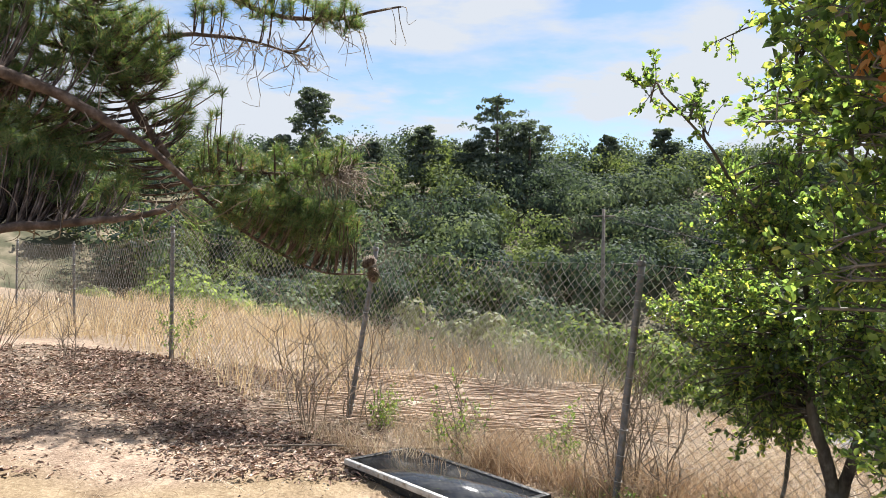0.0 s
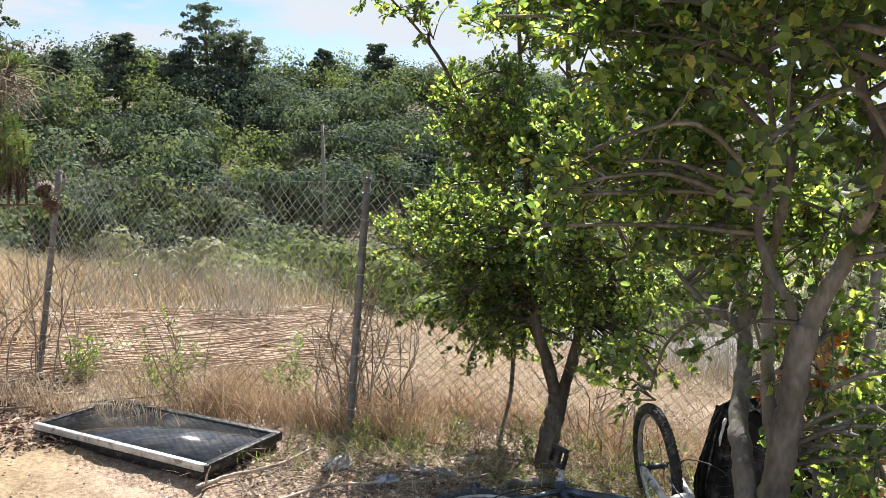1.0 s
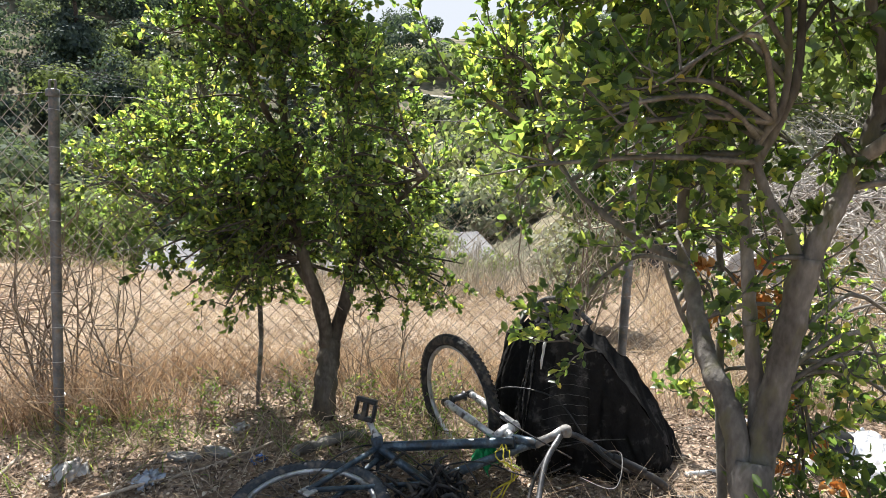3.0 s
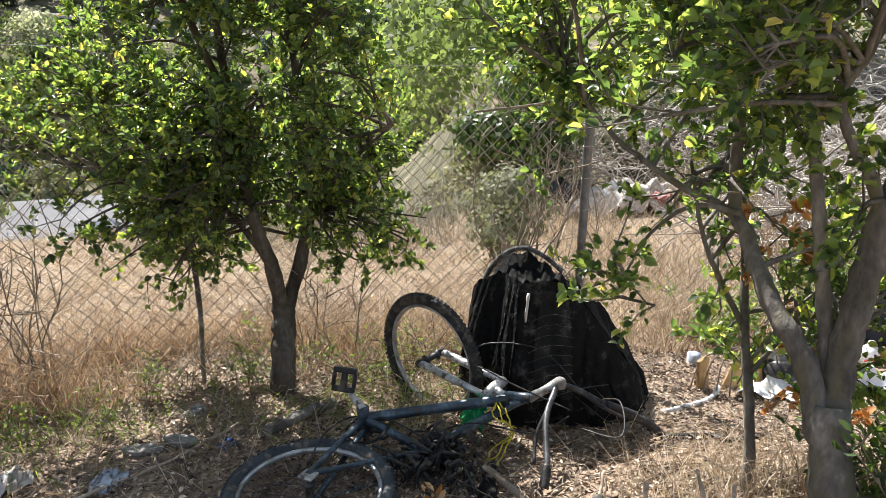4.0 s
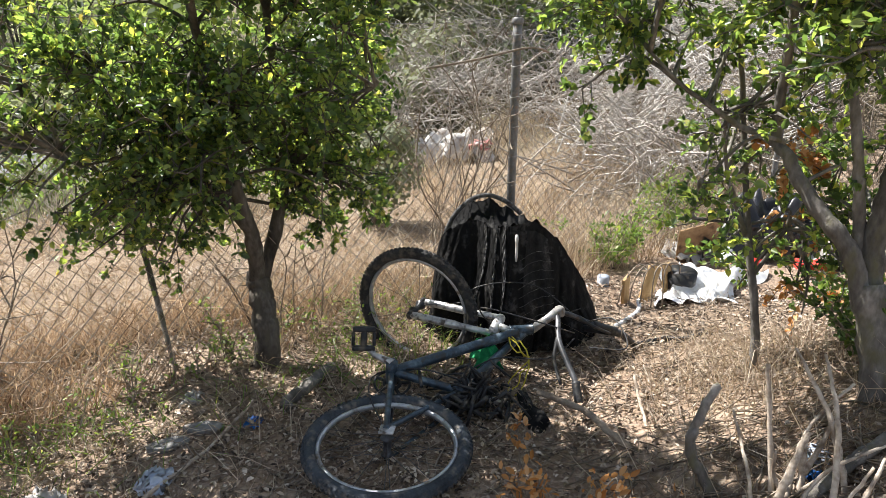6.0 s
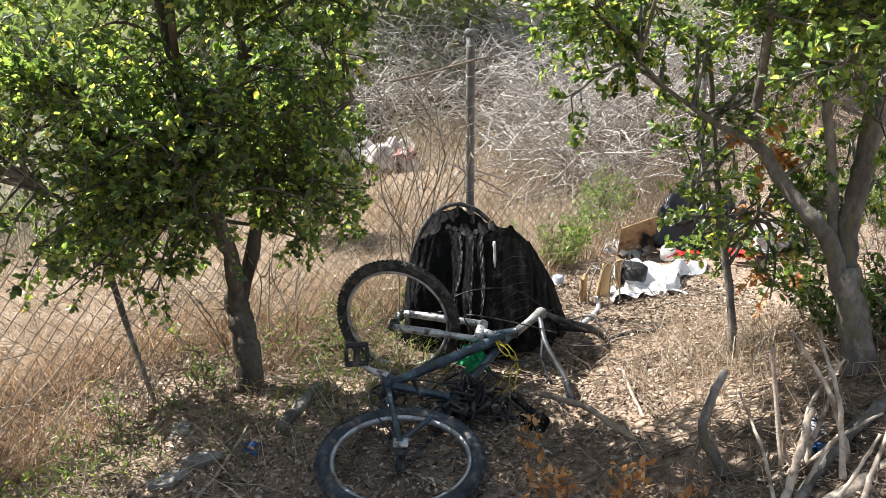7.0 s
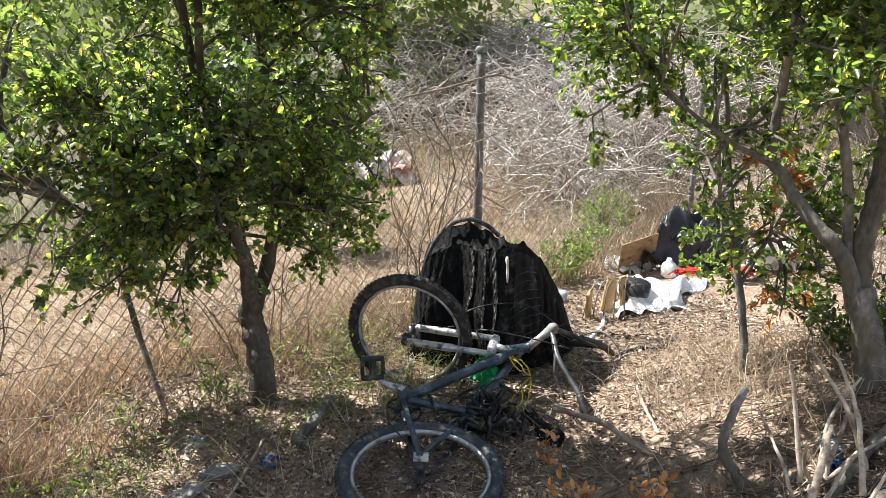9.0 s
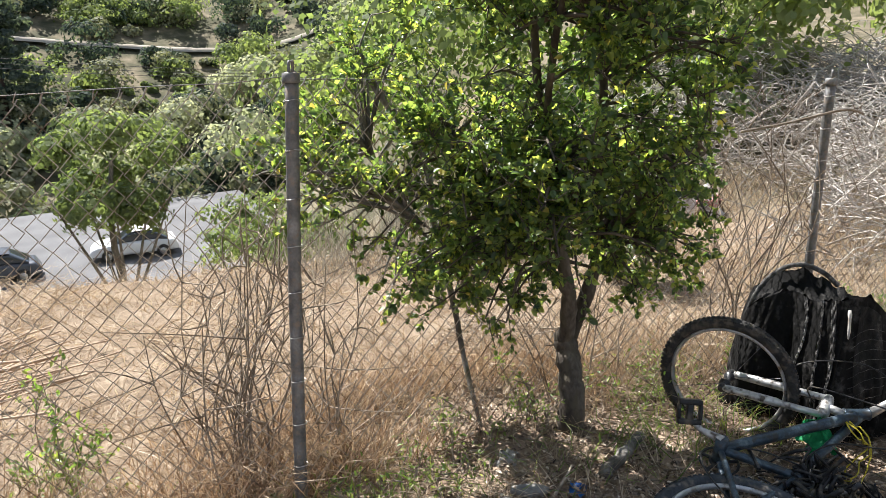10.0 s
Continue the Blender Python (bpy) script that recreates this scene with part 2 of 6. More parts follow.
RUST_LEAF = leafy("rust_leaf", [(0.0, (0.40, 0.17, 0.05)), (0.5, (0.60, 0.29, 0.09)), (1.0, (0.72, 0.48, 0.26))], trans=0.35, rough=0.6, tint=(1.1, 0.9, 0.6))
OAK_BARK = surf("oak_bark", [(0.3, (0.07, 0.062, 0.054)), (0.5, (0.16, 0.146, 0.13)), (0.72, (0.33, 0.305, 0.275))], 9, 0.9, bump=0.8, bscale=70, dist=0.006, stretch=(1, 1, 0.45), dirt=(0.13, 0.12, 0.075))
# oak bark again, darkened to paint in the shade on the backlit trunk
SHADED_BARK = surf("shaded_oak_bark", [(0.3, (0.035, 0.028, 0.022)), (0.5, (0.085, 0.07, 0.056)), (0.72, (0.19, 0.165, 0.135))], 9, 0.9, bump=0.8, bscale=70, dist=0.006, stretch=(1, 1, 0.45), dirt=(0.10, 0.085, 0.06))
PINE_BARK = surf("pine_bark", [(0.3, (0.045, 0.032, 0.025)), (0.5, (0.10, 0.07, 0.055)), (0.75, (0.22, 0.17, 0.14))], 14, 0.95, bump=1.0, bscale=45, dist=0.01)
TWIG = surf("dead_twig", [(0.3, (0.125, 0.094, 0.07)), (0.55, (0.26, 0.21, 0.16)), (0.8, (0.41, 0.35, 0.285))], 12, 0.9, bump=0.4, bscale=90)
PALE_WOOD = surf("weathered_wood", [(0.3, (0.30, 0.24, 0.18)), (0.5, (0.48, 0.40, 0.32)), (0.75, (0.66, 0.58, 0.48))], 10, 0.85, bump=0.6, bscale=80, stretch=(1, 1, 1), dirt=(0.20, 0.15, 0.11))
REED = surf("cut_reed", [(0.3, (0.27, 0.185, 0.13)), (0.55, (0.50, 0.38, 0.28)), (0.8, (0.70, 0.59, 0.47))], 3, 0.85, bump=0.3)
GREY_BRUSH = surf("grey_brush", [(0.3, (0.24, 0.20, 0.165)), (0.55, (0.44, 0.41, 0.37)), (0.8, (0.63, 0.605, 0.565))], 2, 0.9, bump=0.2)
GALV = surf("galvanised_steel", [(0.3, (0.12, 0.118, 0.116)), (0.55, (0.20, 0.198, 0.196)), (0.8, (0.31, 0.31, 0.305))], 16, 0.62, metal=0.35, bump=0.25, bscale=120, dist=0.001, dirt=(0.25, 0.20, 0.16))
WIRE = surf("fence_wire", [(0.3, (0.24, 0.20, 0.165)), (0.6, (0.42, 0.385, 0.35))], 4, 0.34, metal=0.6, bump=0.1, dirt=(0.16, 0.105, 0.07))
BLACK_PLASTIC = surf("black_plastic", [(0.3, (0.012, 0.012, 0.013)), (0.7, (0.04, 0.04, 0.042))], 12, 0.45, bump=0.2, bscale=150, dist=0.001, dirt=(0.10, 0.085, 0.065))
SCREEN = surf("dusty_screen", [(0.3, (0.022, 0.024, 0.028)), (0.7, (0.05, 0.052, 0.057))], 3, 0.12, bump=0.0, bscale=30, dist=0.001, dirt=(0.09, 0.088, 0.085), spec=0.8)
SILVER = surf("silver_trim", [(0.3, (0.40, 0.39, 0.37)), (0.7, (0.62, 0.61, 0.58))], 9, 0.5, metal=0.3, bump=0.1, dirt=(0.26, 0.22, 0.17))
CHAR = surf("charred_cloth", [(0.3, (0.006, 0.006, 0.006)), (0.58, (0.012, 0.0118, 0.0116)), (0.85, (0.09, 0.086, 0.082))], 13, 0.9, bump=0.6, bscale=60, dist=0.006, spec=0.12)
# ash-grey, made lighter so that the flaps pass for sunlit fold edges
ASH_SUNLIT = surf("ashy_sunlit_cloth", [(0.3, (0.02, 0.02, 0.02)), (0.54, (0.10, 0.097, 0.094)), (0.78, (0.34, 0.328, 0.31))], 26, 0.9, bump=0.9, bscale=90, dist=0.006, spec=0.2)
MESH_CLOTH = surf("dusty_netting", [(0.3, (0.008, 0.008, 0.008)), (0.62, (0.022, 0.0215, 0.021)), (0.85, (0.10, 0.096, 0.09))], 16, 0.9, bump=0.7, bscale=110, dist=0.004, spec=0.2)
RUBBER = surf("tyre_rubber", [(0.3, (0.016, 0.016, 0.017)), (0.7, (0.055, 0.053, 0.05))], 12, 0.8, bump=0.5, bscale=120, dist=0.003, dirt=(0.12, 0.10, 0.08))
# rubber tinted blue, the skylight on the shaded tyre is in its colour
SKYLIT_RUBBER = surf("skylit_tyre", [(0.3, (0.02, 0.024, 0.03)), (0.7, (0.07, 0.08, 0.092))], 12, 0.75, bump=0.5, bscale=120, dist=0.003, dirt=(0.16, 0.14, 0.12))
RIM = surf("alloy_rim", [(0.3, (0.36, 0.37, 0.39)), (0.7, (0.60, 0.61, 0.62))], 12, 0.4, metal=0.7, bump=0.1, dirt=(0.22, 0.18, 0.14))
FRAME = surf("frame_paint", [(0.3, (0.02, 0.03, 0.042)), (0.52, (0.055, 0.085, 0.115)), (0.78, (0.20, 0.26, 0.30))], 14, 0.34, metal=0.3, bump=0.15, bscale=90, dist=0.001, dirt=(0.05, 0.048, 0.045), spec=0.5)
BAR_METAL = surf("dark_bar_metal", [(0.3, (0.035, 0.037, 0.04)), (0.6, (0.10, 0.10, 0.105)), (0.85, (0.24, 0.24, 0.24))], 18, 0.42, metal=0.4, bump=0.15, dirt=(0.06, 0.05, 0.045))
ALLOY = surf("scuffed_alloy", [(0.3, (0.36, 0.35, 0.34)), (0.7, (0.68, 0.67, 0.65))], 14, 0.42, metal=0.55, bump=0.15, dirt=(0.12, 0.10, 0.085))
GREEN_RAG = surf("green_rag", [(0.3, (0.0, 0.15, 0.05)), (0.7, (0.02, 0.36, 0.12))], 20, 0.7, bump=0.4)
YELLOW_CORD = surf("yellow_cord", [(0.3, (0.50, 0.40, 0.03)), (0.7, (0.70, 0.60, 0.08))], 30, 0.7)
WHITE_PLASTIC = surf("white_plastic_sheet", [(0.3, (0.62, 0.62, 0.62)), (0.7, (0.82, 0.82, 0.81))], 6, 0.4, bump=0.4, bscale=25, dist=0.01, dirt=(0.55, 0.52, 0.47))
BLACK_BAG = surf("black_bag_film", [(0.3, (0.012, 0.012, 0.014)), (0.7, (0.035, 0.035, 0.04))], 8, 0.36, bump=0.6, bscale=18, dist=0.012, spec=0.4)
CARD = surf("brown_card", [(0.3, (0.20, 0.12, 0.06)), (0.7, (0.36, 0.24, 0.13))], 7, 0.9, bump=0.2, dirt=(0.12, 0.075, 0.045))
BOARD = surf("bare_board", [(0.3, (0.40, 0.25, 0.11)), (0.7, (0.62, 0.44, 0.23))], 8, 0.8, bump=0.4, bscale=60, stretch=(1, 1, 0.2), dirt=(0.24, 0.15, 0.08))
RED_CLOTH = surf("red_cloth", [(0.3, (0.40, 0.02, 0.015)), (0.7, (0.66, 0.05, 0.03))], 12, 0.7, bump=0.4)
DULL_RED = surf("dull_red_cloth", [(0.3, (0.24, 0.09, 0.085)), (0.7, (0.42, 0.20, 0.18))], 12, 0.85, bump=0.4)
GREY_CLOTH = surf("grey_sheet", [(0.3, (0.33, 0.31, 0.29)), (0.7, (0.58, 0.56, 0.53))], 6, 0.85, bump=0.4, bscale=40, dist=0.006, dirt=(0.28, 0.22, 0.17))
BLUE_CLOTH = surf("blue_rag", [(0.3, (0.02, 0.08, 0.30)), (0.7, (0.05, 0.22, 0.60))], 12, 0.7, bump=0.4)
PALE_BLUE = surf("pale_blue_rag", [(0.3, (0.33, 0.38, 0.47)), (0.7, (0.58, 0.62, 0.70))], 14, 0.8, bump=0.4)
SOLE = surf("grey_foam", [(0.3, (0.16, 0.155, 0.145)), (0.7, (0.30, 0.29, 0.275))], 20, 0.9, bump=0.5, dirt=(0.18, 0.14, 0.10))
ASPHALT = surf("asphalt", [(0.3, (0.10, 0.10, 0.105)), (0.7, (0.16, 0.16, 0.165))], 0.5, 0.9, bump=0.2)
DIRT_ROAD = surf("dirt_road", [(0.3, (0.33, 0.29, 0.235)), (0.7, (0.47, 0.42, 0.35))], 0.4, 0.95, bump=0.2)
CAR_PAINT = surf("white_car_paint", [(0.3, (0.66, 0.67, 0.68)), (0.7, (0.8, 0.8, 0.8))], 2, 0.25, bump=0, spec=0.6)
DARK_PAINT = surf("grey_car_paint", [(0.3, (0.05, 0.055, 0.07)), (0.7, (0.09, 0.10, 0.12))], 2, 0.25, bump=0, spec=0.6)
CAR_GLASS = surf("car_window_glass", [(0.3, (0.02, 0.025, 0.03)), (0.7, (0.03, 0.035, 0.04))], 2, 0.08, bump=0, spec=0.8)
CONE = surf("pine_cone_scale", [(0.3, (0.07, 0.045, 0.03)), (0.7, (0.26, 0.19, 0.14))], 60, 0.8, bump=0.4)
POLE_WOOD = surf("pole_wood", [(0.3, (0.16, 0.13, 0.11)), (0.7, (0.30, 0.26, 0.22))], 3, 0.9, bump=0.3)


# ---- mesh helpers ----
RNG = np.random.default_rng(7)


def mesh_np(name, v, faces, mat, smooth=False):
    """A mesh from arrays: v (n, 3); faces, a list of (m, 3) or (m, 4) arrays."""
    me = bpy.data.meshes.new(name)
    v = np.asarray(v, np.float32)
    faces = [np.asarray(f, np.int32) for f in faces if len(f)]
    me.vertices.add(len(v))
    me.vertices.foreach_set("co", v.ravel())
    loops = np.concatenate([f.ravel() for f in faces])
    sizes = np.concatenate([np.full(len(f), f.shape[1], np.int32) for f in faces])
    me.loops.add(len(loops))
    me.loops.foreach_set("vertex_index", loops)
    me.polygons.add(len(sizes))
    me.polygons.foreach_set("loop_start", np.concatenate([[0], np.cumsum(sizes)[:-1]]).astype(np.int32))
    if smooth:
        me.polygons.foreach_set("use_smooth", np.ones(len(sizes), bool))
    me.update(calc_edges=True)
    me.validate()
    me.materials.append(mat)
    return me


class Shape:
    """Collects pieces of one mesh."""

    def __init__(self):
        self.v, self.q, self.t, self.n = [], [], [], 0

    def add(self, v, quads=(), tris=()):
        v = np.asarray(v, float).reshape(-1, 3)
        if len(quads):
            self.q.append(np.asarray(quads, int) + self.n)
        if len(tris):
            self.t.append(np.asarray(tris, int) + self.n)
        self.v.append(v)
        self.n += len(v)
        return self

    def tube(self, pts, radii, sides=6, cap=True):
        pts = np.asarray(pts, float)
        k = len(pts)
        radii = np.broadcast_to(np.asarray(radii, float), (k,))
        d = np.gradient(pts, axis=0)
        d /= np.linalg.norm(d, axis=1, keepdims=True) + 1e-9
        ref = np.array((0.0, 0.0, 1.0)) if abs(d[:, 2]).mean() < 0.8 else np.array((1.0, 0.0, 0.0))
        a = np.cross(d, ref)
        a /= np.linalg.norm(a, axis=1, keepdims=True) + 1e-9
        b = np.cross(d, a)
        ang = np.linspace(0, 2 * np.pi, sides, endpoint=False)
        ring = a[:, None] * np.cos(ang)[None, :, None] + b[:, None] * np.sin(ang)[None, :, None]
        v = (pts[:, None] + ring * radii[:, None, None]).reshape(-1, 3)
        i, j = np.meshgrid(np.arange(k - 1), np.arange(sides), indexing="ij")
        j2 = (j + 1) % sides
        q = np.stack([i * sides + j, (i + 1) * sides + j, (i + 1) * sides + j2, i * sides + j2], -1).reshape(-1, 4)
        t = []
        if cap:
            v = np.vstack([v, pts[0], pts[-1]])
            for s in range(sides):
                t += [(k * sides, s, (s + 1) % sides), (k * sides + 1, (k - 1) * sides + (s + 1) % sides, (k - 1) * sides + s)]
        return self.add(v, q, t)

    def grid(self, fn, nu, nv, close_u=False):
        u, w = np.meshgrid(np.linspace(0, 1, nu), np.linspace(0, 1, nv), indexing="ij")
        v = fn(u.ravel(), w.ravel())
        i, j = np.meshgrid(np.arange(nu - 1), np.arange(nv - 1), indexing="ij")
        a = (i * nv + j).ravel()
        return self.add(v, np.stack([a, a + nv, a + nv + 1, a + 1], -1))

    def box(self, lo, hi, bevel=0.0):
        lo, hi = np.asarray(lo, float), np.asarray(hi, float)
        bm = bmesh.new()
        bmesh.ops.create_cube(bm, size=1)
        for p in bm.verts:
            p.co = Vector((lo + hi) / 2) + Vector(np.array(p.co) * (hi - lo))
        if bevel:
            bmesh.ops.bevel(bm, geom=list(bm.edges), offset=bevel, segments=2, affect="EDGES", profile=0.5)
        bmesh.ops.triangulate(bm, faces=bm.faces)
        bm.verts.index_update()
        self.add([p.co for p in bm.verts], (), [[p.index for p in f.verts] for f in bm.faces])
        bm.free()
        return self

    def leaves(self, p, d, nrm, length, width, curl=0.15):
        """Folded leaves: base points, directions, rough normals, lengths and widths."""
        n = len(p)
        d = d / (np.linalg.norm(d, axis=1, keepdims=True) + 1e-9)
        s = np.cross(d, nrm)
        s /= np.linalg.norm(s, axis=1, keepdims=True) + 1e-9
        u = np.cross(s, d)
        ln, wd = np.broadcast_to(length, (n,))[:, None], np.broadcast_to(width, (n,))[:, None]
        lift = u * wd * curl
        v = np.stack([p, p + d * ln * 0.3 + s * wd * 0.46 + lift, p + d * ln * 0.72 + s * wd * 0.40 + lift, p + d * ln - u * wd * curl,
                      p + d * ln * 0.72 - s * wd * 0.40 + lift, p + d * ln * 0.3 - s * wd * 0.46 + lift], 1).reshape(-1, 3)
        o = (np.arange(n) * 6)[:, None]
        return self.add(v, np.concatenate([o + [0, 1, 2, 3], o + [0, 3, 4, 5]]))

    def cards(self, p, along, nrm, size):
        """Small four-cornered sprays for far crowns."""
        n = len(p)
        along = along / (np.linalg.norm(along, axis=1, keepdims=True) + 1e-9)
        s = np.cross(along, nrm)
        s /= np.linalg.norm(s, axis=1, keepdims=True) + 1e-9
        h = np.broadcast_to(size, (n,))[:, None] / 2
        v = np.stack([p - along * h * 1.2, p + s * h * 0.8, p + along * h * 1.2, p - s * h * 0.8], 1).reshape(-1, 3)
        return self.add(v, (np.arange(n) * 4)[:, None] + [0, 1, 2, 3])

    def blades(self, p, tip, width, bend):
        """Grass: root points, tip offsets, widths, sideways bend."""
        n = len(p)
        side = np.cross(tip, RNG.normal(size=(n, 3)))
        side /= np.linalg.norm(side, axis=1, keepdims=True) + 1e-9
        w = np.broadcast_to(width, (n,))[:, None]
        m = p + tip * 0.55 - bend * 0.35
        v = np.stack([p - side * w / 2, p + side * w / 2, m + side * w * 0.4, m - side * w * 0.4, p + tip + bend], 1).reshape(-1, 3)
        o = (np.arange(n) * 5)[:, None]
        return self.add(v, o + [0, 1, 2, 3], o + [3, 2, 4])

    def mesh(self, name, mat, smooth=False):
        faces = []
        if self.q:
            faces.append(np.concatenate(self.q))
        if self.t:
            faces.append(np.concatenate(self.t))
        return mesh_np(name, np.concatenate(self.v), faces, mat, smooth)


def part(name, shape, mat, parent=None, label="", smooth=False):
    """One mesh object, as a part of parent or on its own."""
    ob = new(name, shape if isinstance(shape, bpy.types.Mesh) else shape.mesh(name, mat, smooth))
    ob.parent = parent
    return tagged(ob, label)


def thing(name, label, category, group="", at=(0, 0, 0)):
    ob = new(name)
    ob.location = at
    ob.empty_display_size = 0.1
    return tagged(ob, label, category, group)


def stuff(name, shape, mat, label, category, smooth=False):
    return tagged(part(name, shape, mat, smooth=smooth), label, category, kind="stuff")


def unit(n):
    d = RNG.normal(size=(n, 3))
    return d / np.linalg.norm(d, axis=1, keepdims=True)


def curve(pts, n=24):
    """A smooth line through points."""
    p = np.asarray(pts, float)
    t = np.linspace(0, len(p) - 1, n)
    i = np.clip(t.astype(int), 0, len(p) - 2)
    f = (t - i)[:, None]
    a, b = p[np.clip(i - 1, 0, None)], p[i]
    c, d = p[i + 1], p[np.clip(i + 2, None, len(p) - 1)]
    return 0.5 * (2 * b + (c - a) * f + (2 * a - 5 * b + 4 * c - d) * f ** 2 + (3 * b - a - 3 * c + d) * f ** 3)


def sstep(a, b, x):
    t = np.clip((np.asarray(x, float) - a) / (b - a), 0, 1)
    return t * t * (3 - 2 * t)


# ---- ground ----
FENCE_O, FENCE_U, FENCE_N = np.array((1.1, 4.79)), np.array((0.743, -0.669)), np.array((0.669, 0.743))


def fence_sw(x, y):
    """Metres along the fence from the straight post, and beyond it."""
    dx, dy = x - FENCE_O[0], y - FENCE_O[1]
    return dx * FENCE_U[0] + dy * FENCE_U[1], dx * FENCE_N[0] + dy * FENCE_N[1]


def edge_at(s):
    """How far beyond the fence the flat field reaches before the slope drops away."""
    return 3.3 + 0.2 * np.clip(-s, 0, 7) + 0.25 * np.clip(-s - 7, 0, 6) + 2.2 * np.clip(s - 3.6, 0, 30)


def height(x, y):
    x, y = np.asarray(x, float), np.asarray(y, float)
    s, w = fence_sw(x, y)
    z = -0.085 * np.clip(x - 2.0, 0, 6)
    z = z + 0.55 * np.exp(-((x - 1.2) / 1.1) ** 2 - ((y - 1.3) / 0.95) ** 2)
    z = z + 0.05 * np.exp(-((x - 1.25) / 0.5) ** 2 - ((y - 3.2) / 0.45) ** 2)
    z = z + 0.34 * np.exp(-((x + 4.6) / 2.6) ** 2 - ((y - 9.6) / 3.2) ** 2)
    z = z + 0.02 * np.sin(2.1 * x + 1.3 * y) * np.cos(1.7 * y - 0.6 * x) + 0.008 * np.sin(7.3 * x - 2 * y) * np.sin(6.1 * y + 2.2 * x)
    edge = edge_at(s)
    d = np.clip(w - edge, 0, None)
    z = z - 12.5 * (1 - np.exp(-(d / 15.0) ** 1.1))
    r = np.hypot(x, y - 4)
    az = np.degrees(np.arctan2(x, y - 4))
    top = 27 - 8 * sstep(15, 60, az) - 4 * sstep(60, 100, az)
    z = z + top * sstep(52, 138, r) * sstep(-1, 30, w) + 0.6 * np.sin(x * 0.11) * np.sin(y * 0.09) * sstep(20, 60, r)
    # a bank rises past the end of the fence
    z = z + 1.15 * sstep(4.4, 9.5, s) * sstep(-2.0, 1.5, w) * np.exp(-(d / 12.0) ** 2)
    return z


def axis(lo, hi, near_lo, near_hi, step, far_steps):
    near = np.arange(near_lo, near_hi, step)
    left = near_lo - np.geomspace(0.2, near_lo - lo, far_steps)[::-1]
    right = near_hi + np.geomspace(0.05, hi - near_hi, far_steps)
    return np.concatenate([left, near, right])


gx = axis(-900, 900, -5.0, 7.0, 0.07, 120)
gy = axis(-600, 1200, 0.6, 11.0, 0.07, 120)
GX, GY = np.meshgrid(gx, gy, indexing="ij")
gv = np.stack([GX.ravel(), GY.ravel(), height(GX, GY).ravel()], -1)
rough_near = np.exp(-((gv[:, 0] - 0.8) / 4.5) ** 4 - ((gv[:, 1] - 4.8) / 5.0) ** 4)
gv[:, 2] += rough_near * RNG.normal(0, 0.006, len(gv))
gi, gj = np.meshgrid(np.arange(len(gx) - 1), np.arange(len(gy) - 1), indexing="ij")
ga = (gi * len(gy) + gj).ravel()
ground_me = mesh_np("ground", gv, [np.stack([ga, ga + len(gy), ga + len(gy) + 1, ga + 1], -1)], GROUND, True)
gs, gw = fence_sw(gv[:, 0], gv[:, 1])
# sand by the path; the last term paints a sunny patch near (2.5, 1.9)
z_sand_sunny = sstep(0.2, -0.5, gv[:, 0] + 0.25 * np.sin(3 * gv[:, 1])) * sstep(5.6, 5.05, gv[:, 1] + 0.25 * np.sin(2.3 * gv[:, 0])) + 0.35 * np.exp(-((gv[:, 0] - 2.5) / 0.8) ** 2 - ((gv[:, 1] - 1.9) / 0.5) ** 2)
z_straw = sstep(-0.2, 0.6, gw)
bank = sstep(4.6, 6.2, gs + 0.4 * np.sin(2 * gw)) * sstep(-0.5, 1.0, gw)
z_wood = sstep(1, 9, gw - edge_at(gs))
zone = np.stack([np.clip(z_sand_sunny, 0, 1), z_straw, np.clip(z_wood + 0.75 * bank, 0, 1), np.ones(len(gv))], -1)
ground_me.color_attributes.new("zone", "FLOAT_COLOR", "POINT").data.foreach_set("color", zone.astype(np.float32).ravel())
tagged(new("ground", ground_me), "dry brown hillside soil with leaf litter and straw", "ground", kind="structure")


def on_ground(xy, lift=0.0):
    xy = np.asarray(xy, float).reshape(-1, 2)
    return np.column_stack([xy, height(xy[:, 0], xy[:, 1]) + lift])


def strip(name, centre, width, lift, mat, label, category):
    c = curve(centre, 60)
    d = np.gradient(c, axis=0)
    nrm = np.column_stack([-d[:, 1], d[:, 0]]) / np.linalg.norm(d, axis=1)[:, None]
    c3 = np.column_stack([c, height(c[:, 0], c[:, 1]) + lift])
    rows = np.stack([c3 + np.column_stack([nrm * k * width, np.zeros(60)]) - np.array((0, 0, 0.4 * (abs(k) > 0.55))) for k in (-0.6, -0.5, 0, 0.5, 0.6)], 1)
    sh = Shape()
    a = (np.arange(59)[:, None] * 5 + np.arange(4)).ravel()
    sh.add(rows.reshape(-1, 3), np.stack([a, a + 5, a + 6, a + 1], -1))
    return tagged(part(name, sh, mat, smooth=True), label, category, kind="structure")


strip("road", [(58, 86), (66, 77), (76, 66), (86, 50), (92, 40), (98, 20)], 2.4, 0.25, DIRT_ROAD, "pale dirt road cut across the far hillside", "road")
lot = Shape()
lot.grid(lambda u, v: np.column_stack([FENCE_O[0] + FENCE_U[0] * (-24 + 36 * u) + FENCE_N[0] * (28 + 24 * v), FENCE_O[1] + FENCE_U[1] * (-24 + 36 * u) + FENCE_N[1] * (28 + 24 * v), np.full(len(u), -10.3)]), 12, 8)
tagged(part("pavement", lot, ASPHALT), "grey asphalt car park at the foot of the slope", "car park", kind="structure")


